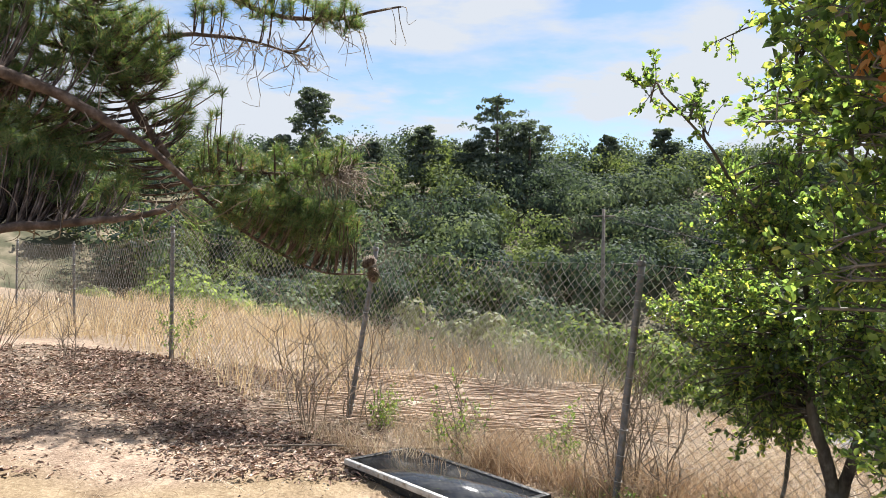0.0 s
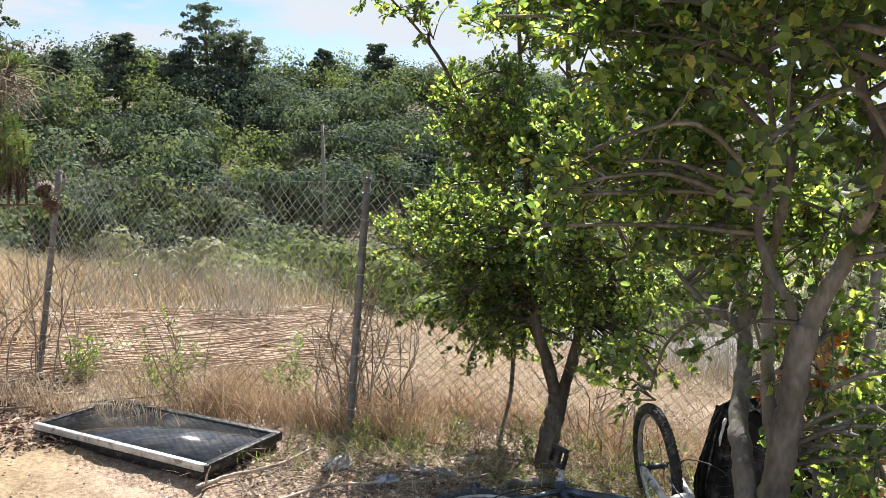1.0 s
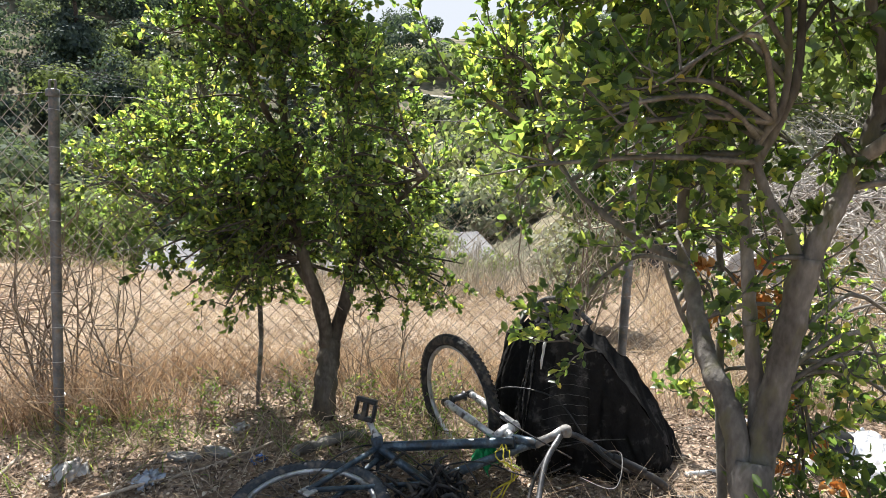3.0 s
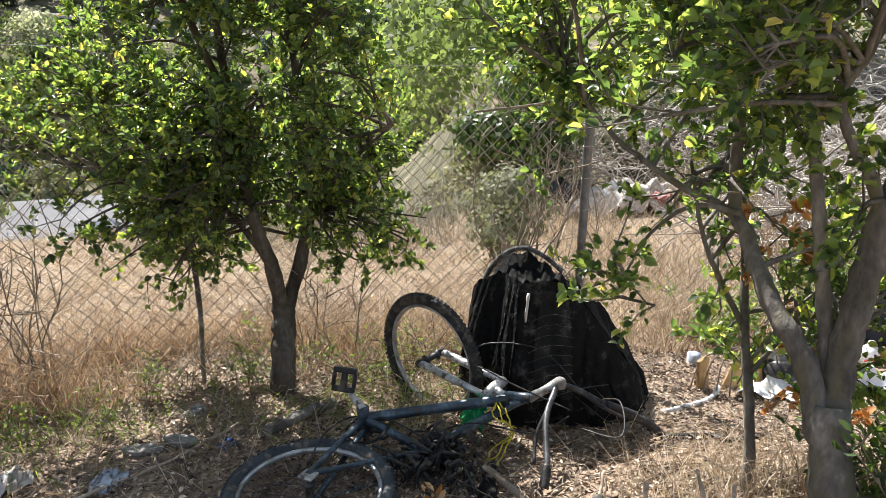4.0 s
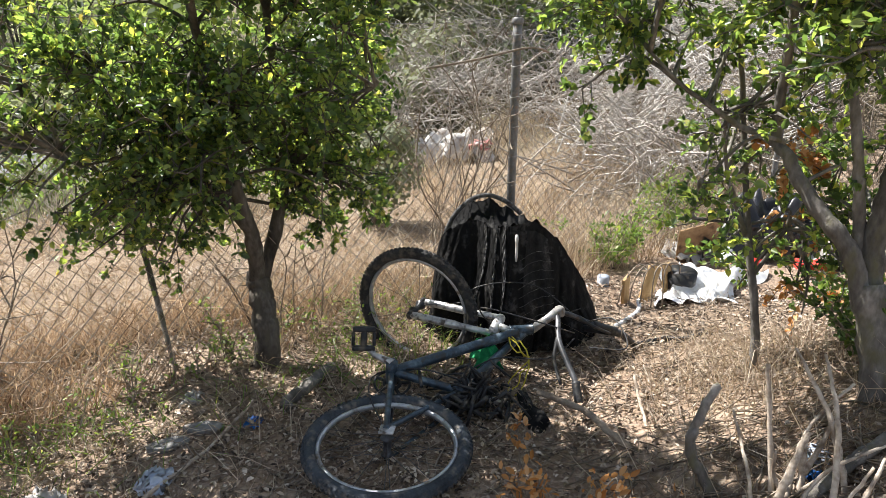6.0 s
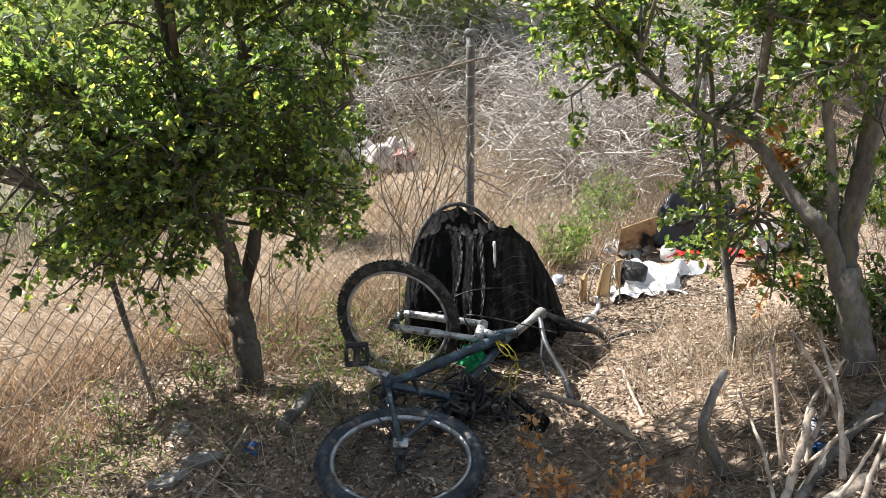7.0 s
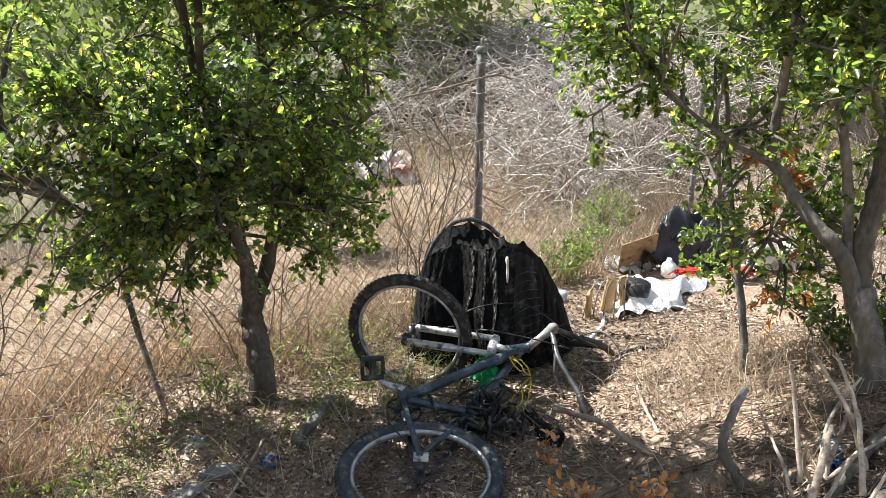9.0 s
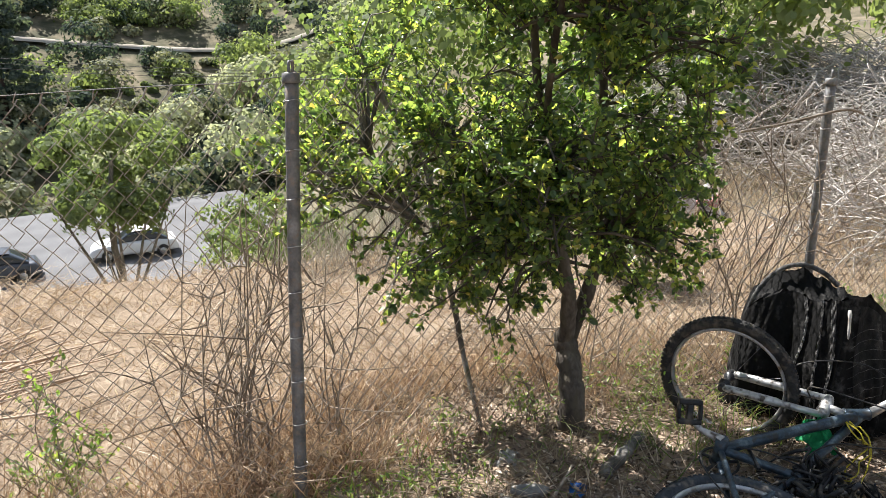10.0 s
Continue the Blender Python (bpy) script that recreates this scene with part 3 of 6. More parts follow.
# ---- chain-link fence ----
def fence():
    f = thing("chain_link_fence", "old grey chain-link fence with leaning steel posts and sagging mesh", "fence")
    posts = [  # foot and top of each post, from the far end
        ((-9.9, 18.0, 0.2), (-9.9, 18.0, 1.7)),
        ((-6.7, 14.1, 0.15), (-6.72, 14.08, 1.63)),
        ((-3.2, 9.16, 0.32), (-3.2, 9.15, 1.87)),
        ((-0.83, 6.95, 0.0), (-0.60, 6.98, 1.66)),
        ((1.09, 4.79, 0.0), (1.235, 4.786, 1.60)),
        ((3.07, 2.99, -0.1), (3.15, 2.99, 1.44)),
        ((5.1, 1.1, -0.2), (5.1, 1.1, 1.25)),
    ]
    for a, b in posts:
        a, b = np.array(a), np.array(b)
        body = Shape().tube(curve([a - (b - a) * 0.12, a + (b - a) * 0.5 + RNG.normal(0, 0.004, 3), b - (0, 0, 0.05)], 9), 0.0225, 12)
        p = part("post", body, GALV, f, smooth=True)
        up = (b - a) / np.linalg.norm(b - a)
        cap = Shape().tube([b - up * 0.075, b - up * 0.07, b - up * 0.045, b - up * 0.04], [0.026, 0.029, 0.029, 0.014], 12)
        cap.tube(curve([b - up * 0.042 + (0.012, 0, 0), b + (0.011, 0, -0.008), b + (-0.011, 0, -0.008), b - up * 0.042 + (-0.012, 0, 0)], 9), 0.006, 6)
        part("post_cap", cap, GALV, p, smooth=True)
        for k in np.linspace(0.12, 0.92, 9):
            c = a + (b - a) * k
            ring = np.array([(math.cos(q) * 0.026, math.sin(q) * 0.026, 0.004 * math.sin(2 * q)) for q in np.linspace(0, 2 * math.pi, 9)])
            part("tie_wire", Shape().tube(c + ring, 0.0018, 4, False), ALLOY, p)
    cell = 0.0715
    for k in range(len(posts) - 1):
        a0, a1, b0, b1 = [np.array(v) for v in (*posts[k], *posts[k + 1])]
        length = np.linalg.norm((b0 - a0)[:2])
        nrm = np.array((FENCE_N[0], FENCE_N[1], 0)) * 0.027
        sag = (0.05, 0.07, 0.05, 0.045, 0.04, 0.30)[k]
        far = k < 2
        size = cell * (2 if far else 1) / 2
        nw, nh = int(length / size), int(1.40 / size)
        sides, thick = (3, 0.0032) if far else (4, 0.0023)
        # weave: every wire zigzags up between its two neighbours
        jj = np.arange(nh + 1)
        sh = Shape()
        slump = RNG.normal(0, 0.012, nw + 2)
        for i in range(nw + 1):
            u = (i + 0.48 * (1 - 2 * ((jj + i) % 2))) / nw
            h = jj / nh
            foot, top = a0 + (b0 - a0) * u[:, None], a1 + (b1 - a1) * u[:, None]
            drop = sag * 4 * u * (1 - u)
            p = foot + (top - foot) * (0.02 + 0.93 * h)[:, None]
            p[:, 2] -= drop * h + slump[i] * 0.4 * h
            p += nrm + np.array((FENCE_N[0], FENCE_N[1], 0)) * (0.03 * np.sin(u * 9 + h * 4) * np.sin(math.pi * np.clip(u, 0, 1)))[:, None] + (jj % 2)[:, None] * 0.002
            if k == 4:  # pushed out behind the oak
                p += np.array((FENCE_N[0], FENCE_N[1], 0)) * (0.13 * np.exp(-((u - 0.44) / 0.26) ** 2))[:, None]
            end = p[-1] + np.array((0.008, -0.008, 0.025)) + RNG.normal(0, 0.004, 3)
            sh.tube(np.vstack([p, end]), thick, sides, False)
        part("wire_mesh", sh, WIRE, f)
        u = np.linspace(0, 1, 16)[:, None]
        line = a1 + (b1 - a1) * u
        if k == 4:
            line += np.array((FENCE_N[0], FENCE_N[1], 0)) * 0.13 * np.exp(-((u - 0.44) / 0.26) ** 2)
        line[:, 2] += -0.055 - sag * 4 * (u * (1 - u))[:, 0] + RNG.normal(0, 0.006, 16)
        part("top_wire", Shape().tube(line + nrm, 0.0016, 5), GALV, f)
    # a loose wire hangs off the post by the draped chair
    loose = curve([(2.68, 3.38, 1.20), (2.86, 3.18, 1.22), (3.07, 2.93, 1.26), (3.17, 2.83, 1.23)], 14)
    part("loose_wire", Shape().tube(loose, 0.006, 6), TWIG, f)


fence()


# ---- trees ----
def limb_shape(limbs, sides=9):
    sh, samples = Shape(), []
    for pts, r0, r1 in limbs:
        c = curve(pts, 6 * len(pts))
        c[2:-1] += RNG.normal(0, r0 * 0.05, (len(c) - 3, 3))
        r = np.linspace(r0, r1, len(c)) * (1 + 0.08 * np.sin(np.arange(len(c)) * 1.7))
        sh.tube(c, r, sides)
        samples.append(c)
    return sh, samples


def crown_points(blobs, n, hollow=0.55):
    """Points inside a union of ellipsoids, thicker towards their outside, with gaps."""
    vol = np.array([np.prod(b[1]) for b in blobs])
    pick = RNG.choice(len(blobs), n, p=vol ** 0.65 / (vol ** 0.65).sum())
    c = np.array([b[0] for b in blobs])[pick]
    r = np.array([b[1] for b in blobs])[pick]
    # sprays of foliage: many twigs share the direction of one spray
    sprays = unit(max(n // 7, 8))
    d = sprays[RNG.integers(0, len(sprays), n)] + RNG.normal(0, 0.16, (n, 3))
    d /= np.linalg.norm(d, axis=1, keepdims=True)
    k = hollow + (1.06 - hollow) * RNG.random(n) ** 0.6
    lump = 1 + 0.22 * np.sin(d[:, 0] * 5 + pick) * np.cos(d[:, 1] * 6 + d[:, 2] * 4 + pick * 2)
    return c + d * r * (k * lump)[:, None], d


def leafy_tree(name, label, limbs, blobs, sprays, per_spray, leaf_len, leaf_mat, bark, keep_above=0.3, rust=0, reach=0.17, wisps=()):
    """Limbs as given; boughs run from them to sprays of twigs that fill the blobs, each twig with its leaves."""
    t = thing(name, label, "tree")
    _, samples = limb_shape(limbs)
    thickest = max(l[1] for l in limbs)
    for (pts, r0, r1), c in zip(limbs, samples):
        rr = np.linspace(r0, r1, len(c)) * (1 + 0.06 * np.sin(np.arange(len(c)) * 1.3))
        if r0 == thickest:
            rr[:3] *= (1.35, 1.2, 1.08)
        part("trunk" if r0 == thickest else "branch", Shape().tube(c, rr, 12), bark, t, smooth=True)
    pool = np.concatenate([s[len(s) // 3:] for s in samples[1:]] or [samples[0][4:]])
    ends, outward = crown_points(blobs, sprays, 0.35)
    many = np.full(len(ends), per_spray)
    for c0, r, n in wisps:  # thin hanging shoots under the crown
        d = unit(n)
        ends = np.vstack([ends, np.array(c0) + d * r * RNG.random((n, 1)) ** 0.5])
        outward, many = np.vstack([outward, d * 0.4 - (0, 0, 0.5)]), np.append(many, np.full(n, 4))
    tw, lf, rl = Shape(), Shape(), Shape()
    for e, o, twigs in zip(ends, outward, many):
        if e[2] < keep_above:
            continue
        dist = (np.linalg.norm(pool - e, axis=1) + 0.8 * np.clip(pool[:, 2] - e[2], 0, None)) * RNG.uniform(0.75, 1.3, len(pool))
        s = pool[np.argmin(dist)]
        bough = curve([s, (s + e) / 2 + (0, 0, 0.05) + RNG.normal(0, 0.03, 3), e], 9)
        tw.tube(bough, np.linspace(0.0085, 0.0032, 9), 4, False)
        dead = rust and RNG.random() < rust
        dense = RNG.uniform(0.6, 1.35)
        for k in range(max(3, int(twigs * RNG.uniform(0.6, 1.4)))):
            b0 = bough[RNG.integers(4, 9)]
            d0 = unit(1)[0] + o * 0.75 + (0, 0, 0.25)
            tip = b0 + d0 / np.linalg.norm(d0) * reach * RNG.uniform(0.45, 1.25)
            c = curve([b0, (b0 + tip) / 2 + RNG.normal(0, 0.018, 3), tip], 7)
            tw.tube(c, np.linspace(0.0032, 0.0013, 7), 3, False)
            n = max(5, int(19 * dense * RNG.uniform(0.7, 1.3)))
            q = RNG.uniform(0.15, 1.0, n) ** 0.7
            i = np.clip((q * 6).astype(int), 0, 5)
            f = (q * 6 - i)[:, None]
            p = c[i] * (1 - f) + c[i + 1] * f + RNG.normal(0, 0.007, (n, 3))
            d = unit(n) + d0 * 0.7 + (0, 0, 0.15)
            nr = unit(n) * 0.8 + (0, 0, 0.9) + o * 0.25
            ln = leaf_len * RNG.uniform(0.55, 1.3, n)
            (rl if dead else lf).leaves(p, d, nr, ln, ln * RNG.uniform(0.55, 0.8, n), 0.2)
    tagged(part("twigwork", tw, bark, t), kind="stuff")
    part("crown", lf, leaf_mat, t)
    if rl.n:
        part("withered_foliage", rl, RUST_LEAF, t, "rust-brown withered leaves")
    return t


leafy_tree(
    "oak_tree", "young live oak with forked grey trunk and dense green crown",
    [([(1.955, 3.97, -0.12), (1.962, 3.974, -0.02), (1.992, 3.974, 0.16), (2.05, 4.01, 0.31), (2.082, 4.03, 0.38)], 0.060, 0.050),
     ([(2.07, 4.03, 0.34), (1.995, 4.0, 0.57), (1.94, 4.02, 0.76), (1.94, 4.07, 0.975), (1.95, 4.12, 1.30), (1.93, 4.18, 2.0), (1.9, 4.2, 2.7)], 0.038, 0.008),
     ([(2.085, 4.02, 0.35), (2.115, 3.94, 0.6), (2.14, 3.90, 0.81), (2.15, 3.90, 0.96), (2.12, 3.92, 1.5), (2.06, 3.95, 2.3), (2.0, 3.9, 2.75)], 0.034, 0.008),
     ([(1.98, 4.01, 0.62), (1.88, 4.22, 0.95), (1.78, 4.45, 1.3)], 0.018, 0.006),
     ([(2.14, 3.9, 0.8), (2.17, 3.68, 1.05), (2.2, 3.5, 1.2)], 0.016, 0.005),
     ([(1.95, 4.11, 1.25), (1.62, 4.0, 1.7), (1.35, 3.85, 2.1), (1.05, 3.75, 2.38)], 0.016, 0.004)],
    [((1.92, 4.05, 1.48), (0.56, 0.46, 0.44)), ((2.0, 4.0, 2.05), (0.52, 0.50, 0.58)), ((2.15, 4.05, 2.65), (0.38, 0.42, 0.40)),
     ((1.78, 4.42, 1.1), (0.32, 0.30, 0.34)), ((2.3, 3.74, 1.1), (0.22, 0.24, 0.24)), ((1.74, 4.36, 0.95), (0.2, 0.2, 0.18)), ((1.7, 3.75, 1.5), (0.4, 0.35, 0.5)), ((1.62, 4.36, 1.6), (0.26, 0.24, 0.36)), ((1.55, 4.6, 1.0), (0.22, 0.25, 0.22)), ((1.08, 3.76, 2.37), (0.1, 0.1, 0.07)), ((1.3, 3.84, 2.2), (0.14, 0.12, 0.1)), ((1.36, 3.97, 2.85), (0.16, 0.16, 0.14))],
    190, 9, 0.029, OAK_LEAF, SHADED_BARK, 0.42, 0.0,
    wisps=[((1.85, 4.25, 0.85), (0.45, 0.3, 0.32), 46), ((2.35, 3.75, 0.74), (0.32, 0.28, 0.28), 32), ((2.0, 3.95, 1.0), (0.6, 0.5, 0.28), 40), ((1.6, 4.05, 1.05), (0.3, 0.3, 0.3), 18)])
leafy_tree(
    "oak_tree", "multi-stemmed live oak with pale bark and spreading dark green crown",
    [([(1.30, 1.75, 0.15), (1.32, 1.775, 0.40), (1.35, 1.80, 0.58), (1.405, 1.832, 0.76)], 0.056, 0.047),
     ([(1.39, 1.845, 0.70), (1.424, 1.90, 0.86), (1.465, 1.97, 0.944), (1.53, 2.033, 1.03), (1.572, 2.073, 1.106), (1.60, 2.11, 1.17), (1.57, 2.12, 1.45), (1.48, 2.15, 1.9), (1.42, 2.2, 2.35)], 0.031, 0.009),
     ([(1.60, 2.10, 1.13), (1.61, 2.16, 1.165), (1.59, 2.23, 1.194), (1.57, 2.334, 1.261), (1.575, 2.441, 1.338), (1.62, 2.6, 1.5)], 0.013, 0.004),
     ([(1.405, 1.82, 0.71), (1.45, 1.82, 0.84), (1.465, 1.81, 0.975), (1.472, 1.797, 1.10), (1.483, 1.781, 1.24)], 0.036, 0.031),
     ([(1.48, 1.783, 1.21), (1.505, 1.765, 1.29), (1.545, 1.738, 1.386), (1.58, 1.71, 1.5), (1.60, 1.70, 1.64), (1.57, 1.75, 1.85), (1.58, 1.78, 2.3)], 0.026, 0.009),
     ([(1.478, 1.788, 1.20), (1.465, 1.82, 1.29), (1.45, 1.87, 1.37), (1.44, 1.90, 1.48), (1.44, 1.85, 1.62), (1.40, 1.90, 2.1)], 0.016, 0.006),
     ([(1.42, 1.84, 0.74), (1.478, 1.857, 0.886), (1.478, 1.882, 1.022), (1.492, 1.906, 1.154), (1.512, 1.932, 1.285), (1.526, 1.946, 1.38), (1.50, 1.88, 1.52), (1.48, 1.84, 1.68), (1.5, 1.9, 2.2)], 0.021, 0.008),
     ([(1.56, 1.72, 1.45), (1.3, 1.4, 1.75), (1.05, 1.25, 2.1)], 0.016, 0.005),
     ([(1.58, 2.09, 1.15), (1.52, 2.2, 1.17), (1.48, 2.3, 1.08), (1.47, 2.36, 0.92)], 0.007, 0.003)],
    [((1.45, 1.75, 1.95), (0.72, 0.80, 0.62)), ((1.35, 2.1, 2.3), (0.62, 0.55, 0.55)), ((1.6, 1.25, 2.0), (0.65, 0.6, 0.6)),
     ((1.75, 2.4, 1.6), (0.45, 0.42, 0.36)), ((1.3, 1.7, 2.7), (0.6, 0.7, 0.4)), ((1.45, 1.55, 2.35), (0.6, 0.6, 0.4)), ((1.1, 1.95, 1.55), (0.24, 0.26, 0.2)), ((1.46, 2.34, 0.96), (0.09, 0.09, 0.16))],
    330, 9, 0.028, OAK_LEAF, OAK_BARK, 0.75, 0.006,
    wisps=[((1.5, 2.1, 1.15), (0.3, 0.4, 0.25), 8), ((1.85, 1.7, 0.95), (0.35, 0.3, 0.25), 9)])
leafy_tree(
    "oak_sapling", "thin leaning oak sapling with sparse leaves",
    [([(1.77, 2.01, 0.15), (1.80, 2.02, 0.4), (1.86, 2.08, 0.75), (1.92, 2.12, 1.05), (1.9, 2.2, 1.5)], 0.019, 0.008),
     ([(1.86, 2.09, 0.75), (1.78, 2.2, 1.0), (1.72, 2.25, 1.25)], 0.010, 0.004),
     ([(1.83, 2.05, 0.6), (1.9, 1.9, 0.85), (1.95, 1.8, 1.05)], 0.008, 0.003)],
    [((1.86, 2.1, 1.2), (0.3, 0.3, 0.35)), ((1.8, 2.0, 0.75), (0.22, 0.25, 0.25)), ((1.9, 1.85, 0.7), (0.25, 0.2, 0.3))],
    26, 5, 0.030, OAK_LEAF, OAK_BARK, 0.3, 0.04)
leafy_tree(
    "oak_sapling", "old leaning stem with broken top beside the fence",
    [([(1.84, 4.32, -0.05), (1.91, 4.39, 0.1), (2.0, 4.47, 0.28), (2.05, 4.53, 0.5), (2.16, 4.66, 0.85), (2.18, 4.70, 1.1), (2.1, 4.88, 1.42), (2.06, 4.96, 1.60)], 0.009, 0.02),
     ([(2.12, 4.62, 0.7), (2.0, 4.75, 0.95), (1.9, 4.85, 1.2)], 0.009, 0.003),
     ([(2.1, 4.6, 0.6), (1.9, 4.5, 0.8), (1.7, 4.6, 1.0)], 0.008, 0.003)],
    [((1.85, 4.75, 1.15), (0.36, 0.3, 0.45)), ((1.35, 4.95, 1.15), (0.22, 0.25, 0.14)), ((1.6, 4.7, 0.95), (0.25, 0.25, 0.2)), ((2.0, 4.8, 1.6), (0.2, 0.25, 0.25))],
    34, 6, 0.029, OAK_LEAF, OAK_BARK, 0.5, wisps=[((1.95, 4.55, 0.65), (0.3, 0.3, 0.32), 26)])


def pine():
    t = thing("pine_tree", "monterey pine with dark limbs, long needle tufts and bare twigs", "tree")
    limbs = [
        ([(-4.4, 4.4, -0.2), (-4.35, 4.4, 1.2), (-4.2, 4.5, 2.6), (-4.1, 4.6, 4.2), (-4.0, 4.7, 6.0)], 0.17, 0.07),
        ([(-4.2, 4.5, 2.6), (-3.2, 4.0, 2.62), (-2.55, 3.85, 2.55), (-2.07, 4.11, 2.40), (-1.81, 4.23, 2.25), (-1.64, 4.30, 2.14), (-1.45, 4.45, 1.94)], 0.046, 0.018),
        ([(-4.1, 4.6, 3.9), (-3.0, 4.5, 3.6), (-2.2, 4.49, 3.21), (-2.06, 4.55, 2.84), (-1.93, 4.61, 2.59), (-1.83, 4.65, 2.35), (-1.58, 4.74, 2.0)], 0.065, 0.02),
        ([(-4.35, 4.4, 1.5), (-3.3, 3.7, 1.56), (-2.5, 3.62, 1.61), (-2.15, 3.84, 1.68), (-1.9, 3.97, 1.71), (-1.6, 4.10, 1.76), (-1.44, 4.16, 1.82)], 0.034, 0.014),
        ([(-3.2, 4.5, 3.0), (-2.2, 4.71, 2.78), (-1.91, 4.84, 2.88), (-1.66, 4.93, 2.95), (-1.32, 5.03, 2.95), (-1.01, 5.10, 2.88)], 0.026, 0.006),
        ([(-3.0, 4.6, 3.7), (-1.66, 4.93, 3.31), (-1.15, 5.07, 3.13), (-0.72, 5.15, 3.13), (-0.5, 5.18, 3.19), (-0.31, 5.19, 3.23)], 0.022, 0.006),
        ([(-1.58, 4.74, 2.07), (-1.29, 4.83, 2.08), (-1.02, 4.89, 2.07), (-0.67, 4.95, 2.11)], 0.016, 0.005),
        ([(-1.70, 4.45, 2.16), (-1.48, 4.77, 1.90), (-1.19, 4.86, 1.66), (-0.8, 4.93, 1.46), (-0.50, 4.98, 1.44)], 0.015, 0.005),
    ]
    # unseen long high limbs, added to carry the tufts that shade the ground
    limbs += [([(-4.1, 4.6, 4.2), (-3.6, 6.4, 4.9), (-2.3, 8.4, 5.3), (-0.9, 10.4, 5.6), (-0.4, 12.0, 6.3)], 0.05, 0.012), ([(-1.7, 9.2, 5.4), (-0.4, 10.2, 5.5), (0.6, 11.2, 5.8)], 0.025, 0.008), ([(-3.6, 6.4, 4.9), (-3.0, 9.0, 5.5), (-2.6, 11.4, 6.0)], 0.03, 0.01)]
    _, samples = limb_shape(limbs)
    for k, ((pts, r0, r1), c) in enumerate(zip(limbs, samples)):
        part("branch" if k else "trunk", Shape().tube(c, np.linspace(r0, r1, len(c)) * (1 + 0.1 * np.sin(np.arange(len(c)) * 2.1)), 9), PINE_BARK, t, smooth=True)
    blobs = [
        ((-1.15, 4.86, 1.86), (0.30, 0.3, 0.16), 120), ((-0.82, 4.93, 1.74), (0.30, 0.3, 0.22), 190), ((-0.95, 4.9, 2.16), (0.45, 0.3, 0.16), 70),
        ((-1.42, 4.79, 2.14), (0.25, 0.3, 0.22), 50), ((-2.35, 4.4, 2.25), (0.4, 0.4, 0.4), 300), ((-2.2, 4.4, 1.95), (0.5, 0.4, 0.25), 200),
        ((-1.92, 4.6, 2.78), (0.34, 0.4, 0.36), 270), ((-2.5, 4.4, 2.85), (0.5, 0.4, 0.45), 330), ((-1.3, 4.9, 3.16), (0.4, 0.3, 0.16), 50),
        ((-0.75, 5.0, 3.12), (0.28, 0.3, 0.10), 40), ((-1.6, 4.7, 2.5), (0.25, 0.3, 0.3), 40),
        # the last four are unseen tufts, added to throw shade on the litter
        ((-3.6, 4.8, 3.6), (1.1, 1.2, 0.9), 160), ((-3.0, 5.4, 4.4), (1.3, 1.3, 0.9), 160), ((-4.2, 5.6, 3.2), (1.3, 1.4, 0.8), 120), ((-0.9, 9.9, 5.4), (0.9, 0.4, 0.3), 170), ((0.4, 10.2, 5.7), (0.8, 0.3, 0.3), 120), ((-1.7, 10.9, 6.0), (1.0, 0.3, 0.3), 120), ((0.2, 11.3, 6.2), (0.8, 0.3, 0.3), 60),
    ]
    pool = np.concatenate([s[3:] for s in samples])
    tw, nd, dark = Shape(), Shape(), Shape()
    for c0, r, n in blobs:
        for e in np.array(c0) + unit(n) * r * (RNG.random((n, 1)) ** 0.4):
            s = pool[np.argmin(np.linalg.norm(pool - e, axis=1) + 0.5 * np.clip(pool[:, 0] - e[0], 0, None) + 1.6 * np.clip(pool[:, 2] - e[2], 0, None))]
            c = curve([s, (s + e) / 2 + (0, 0, -0.03), e], 6)
            dark.tube(c, np.linspace(0.007, 0.003, 6), 3, False)
            d = (e - s) * (1, 1, 0.4) + (0, 0, 0.06)
            d /= np.linalg.norm(d) + 1e-6
            m = 90
            k = RNG.uniform(0, 0.06, (m, 1))
            p = e - d * k
            aim = d * 0.55 + unit(m) * 0.95 + (0, 0, 0.3)
            aim /= np.linalg.norm(aim, axis=1, keepdims=True)
            nd.blades(p, aim * RNG.uniform(0.04, 0.08, (m, 1)), 0.0028, RNG.normal(0, 0.006, (m, 3)))
    # bare hanging twigs
    for c0, r, n in [((-1.0, 5.0, 2.9), (0.5, 0.25, 0.16), 110), ((-0.62, 4.95, 1.98), (0.16, 0.2, 0.16), 110), ((-1.55, 4.6, 2.55), (0.4, 0.3, 0.3), 60), ((-1.7, 4.2, 1.78), (0.5, 0.25, 0.16), 60)]:
        for e in np.array(c0) + RNG.normal(size=(n, 3)) * r * 0.8:
            s = pool[np.argmin(np.linalg.norm(pool - e, axis=1))]
            if np.linalg.norm(e - s) > 0.42:
                continue
            k1, k2 = s + (e - s) * 0.4 + RNG.normal(0, 0.05, 3), s + (e - s) * 0.8 + RNG.normal(0, 0.05, 3)
            tw.tube(curve([s, k1, k2, e - (0, 0, 0.02)], 8), np.linspace(0.004, 0.0015, 8), 3, False)
    tagged(part("twigwork", tw, TWIG, t), kind="stuff")
    tagged(part("twigwork", dark, PINE_BARK, t), kind="stuff")
    part("needles", nd, NEEDLE, t)


pine()


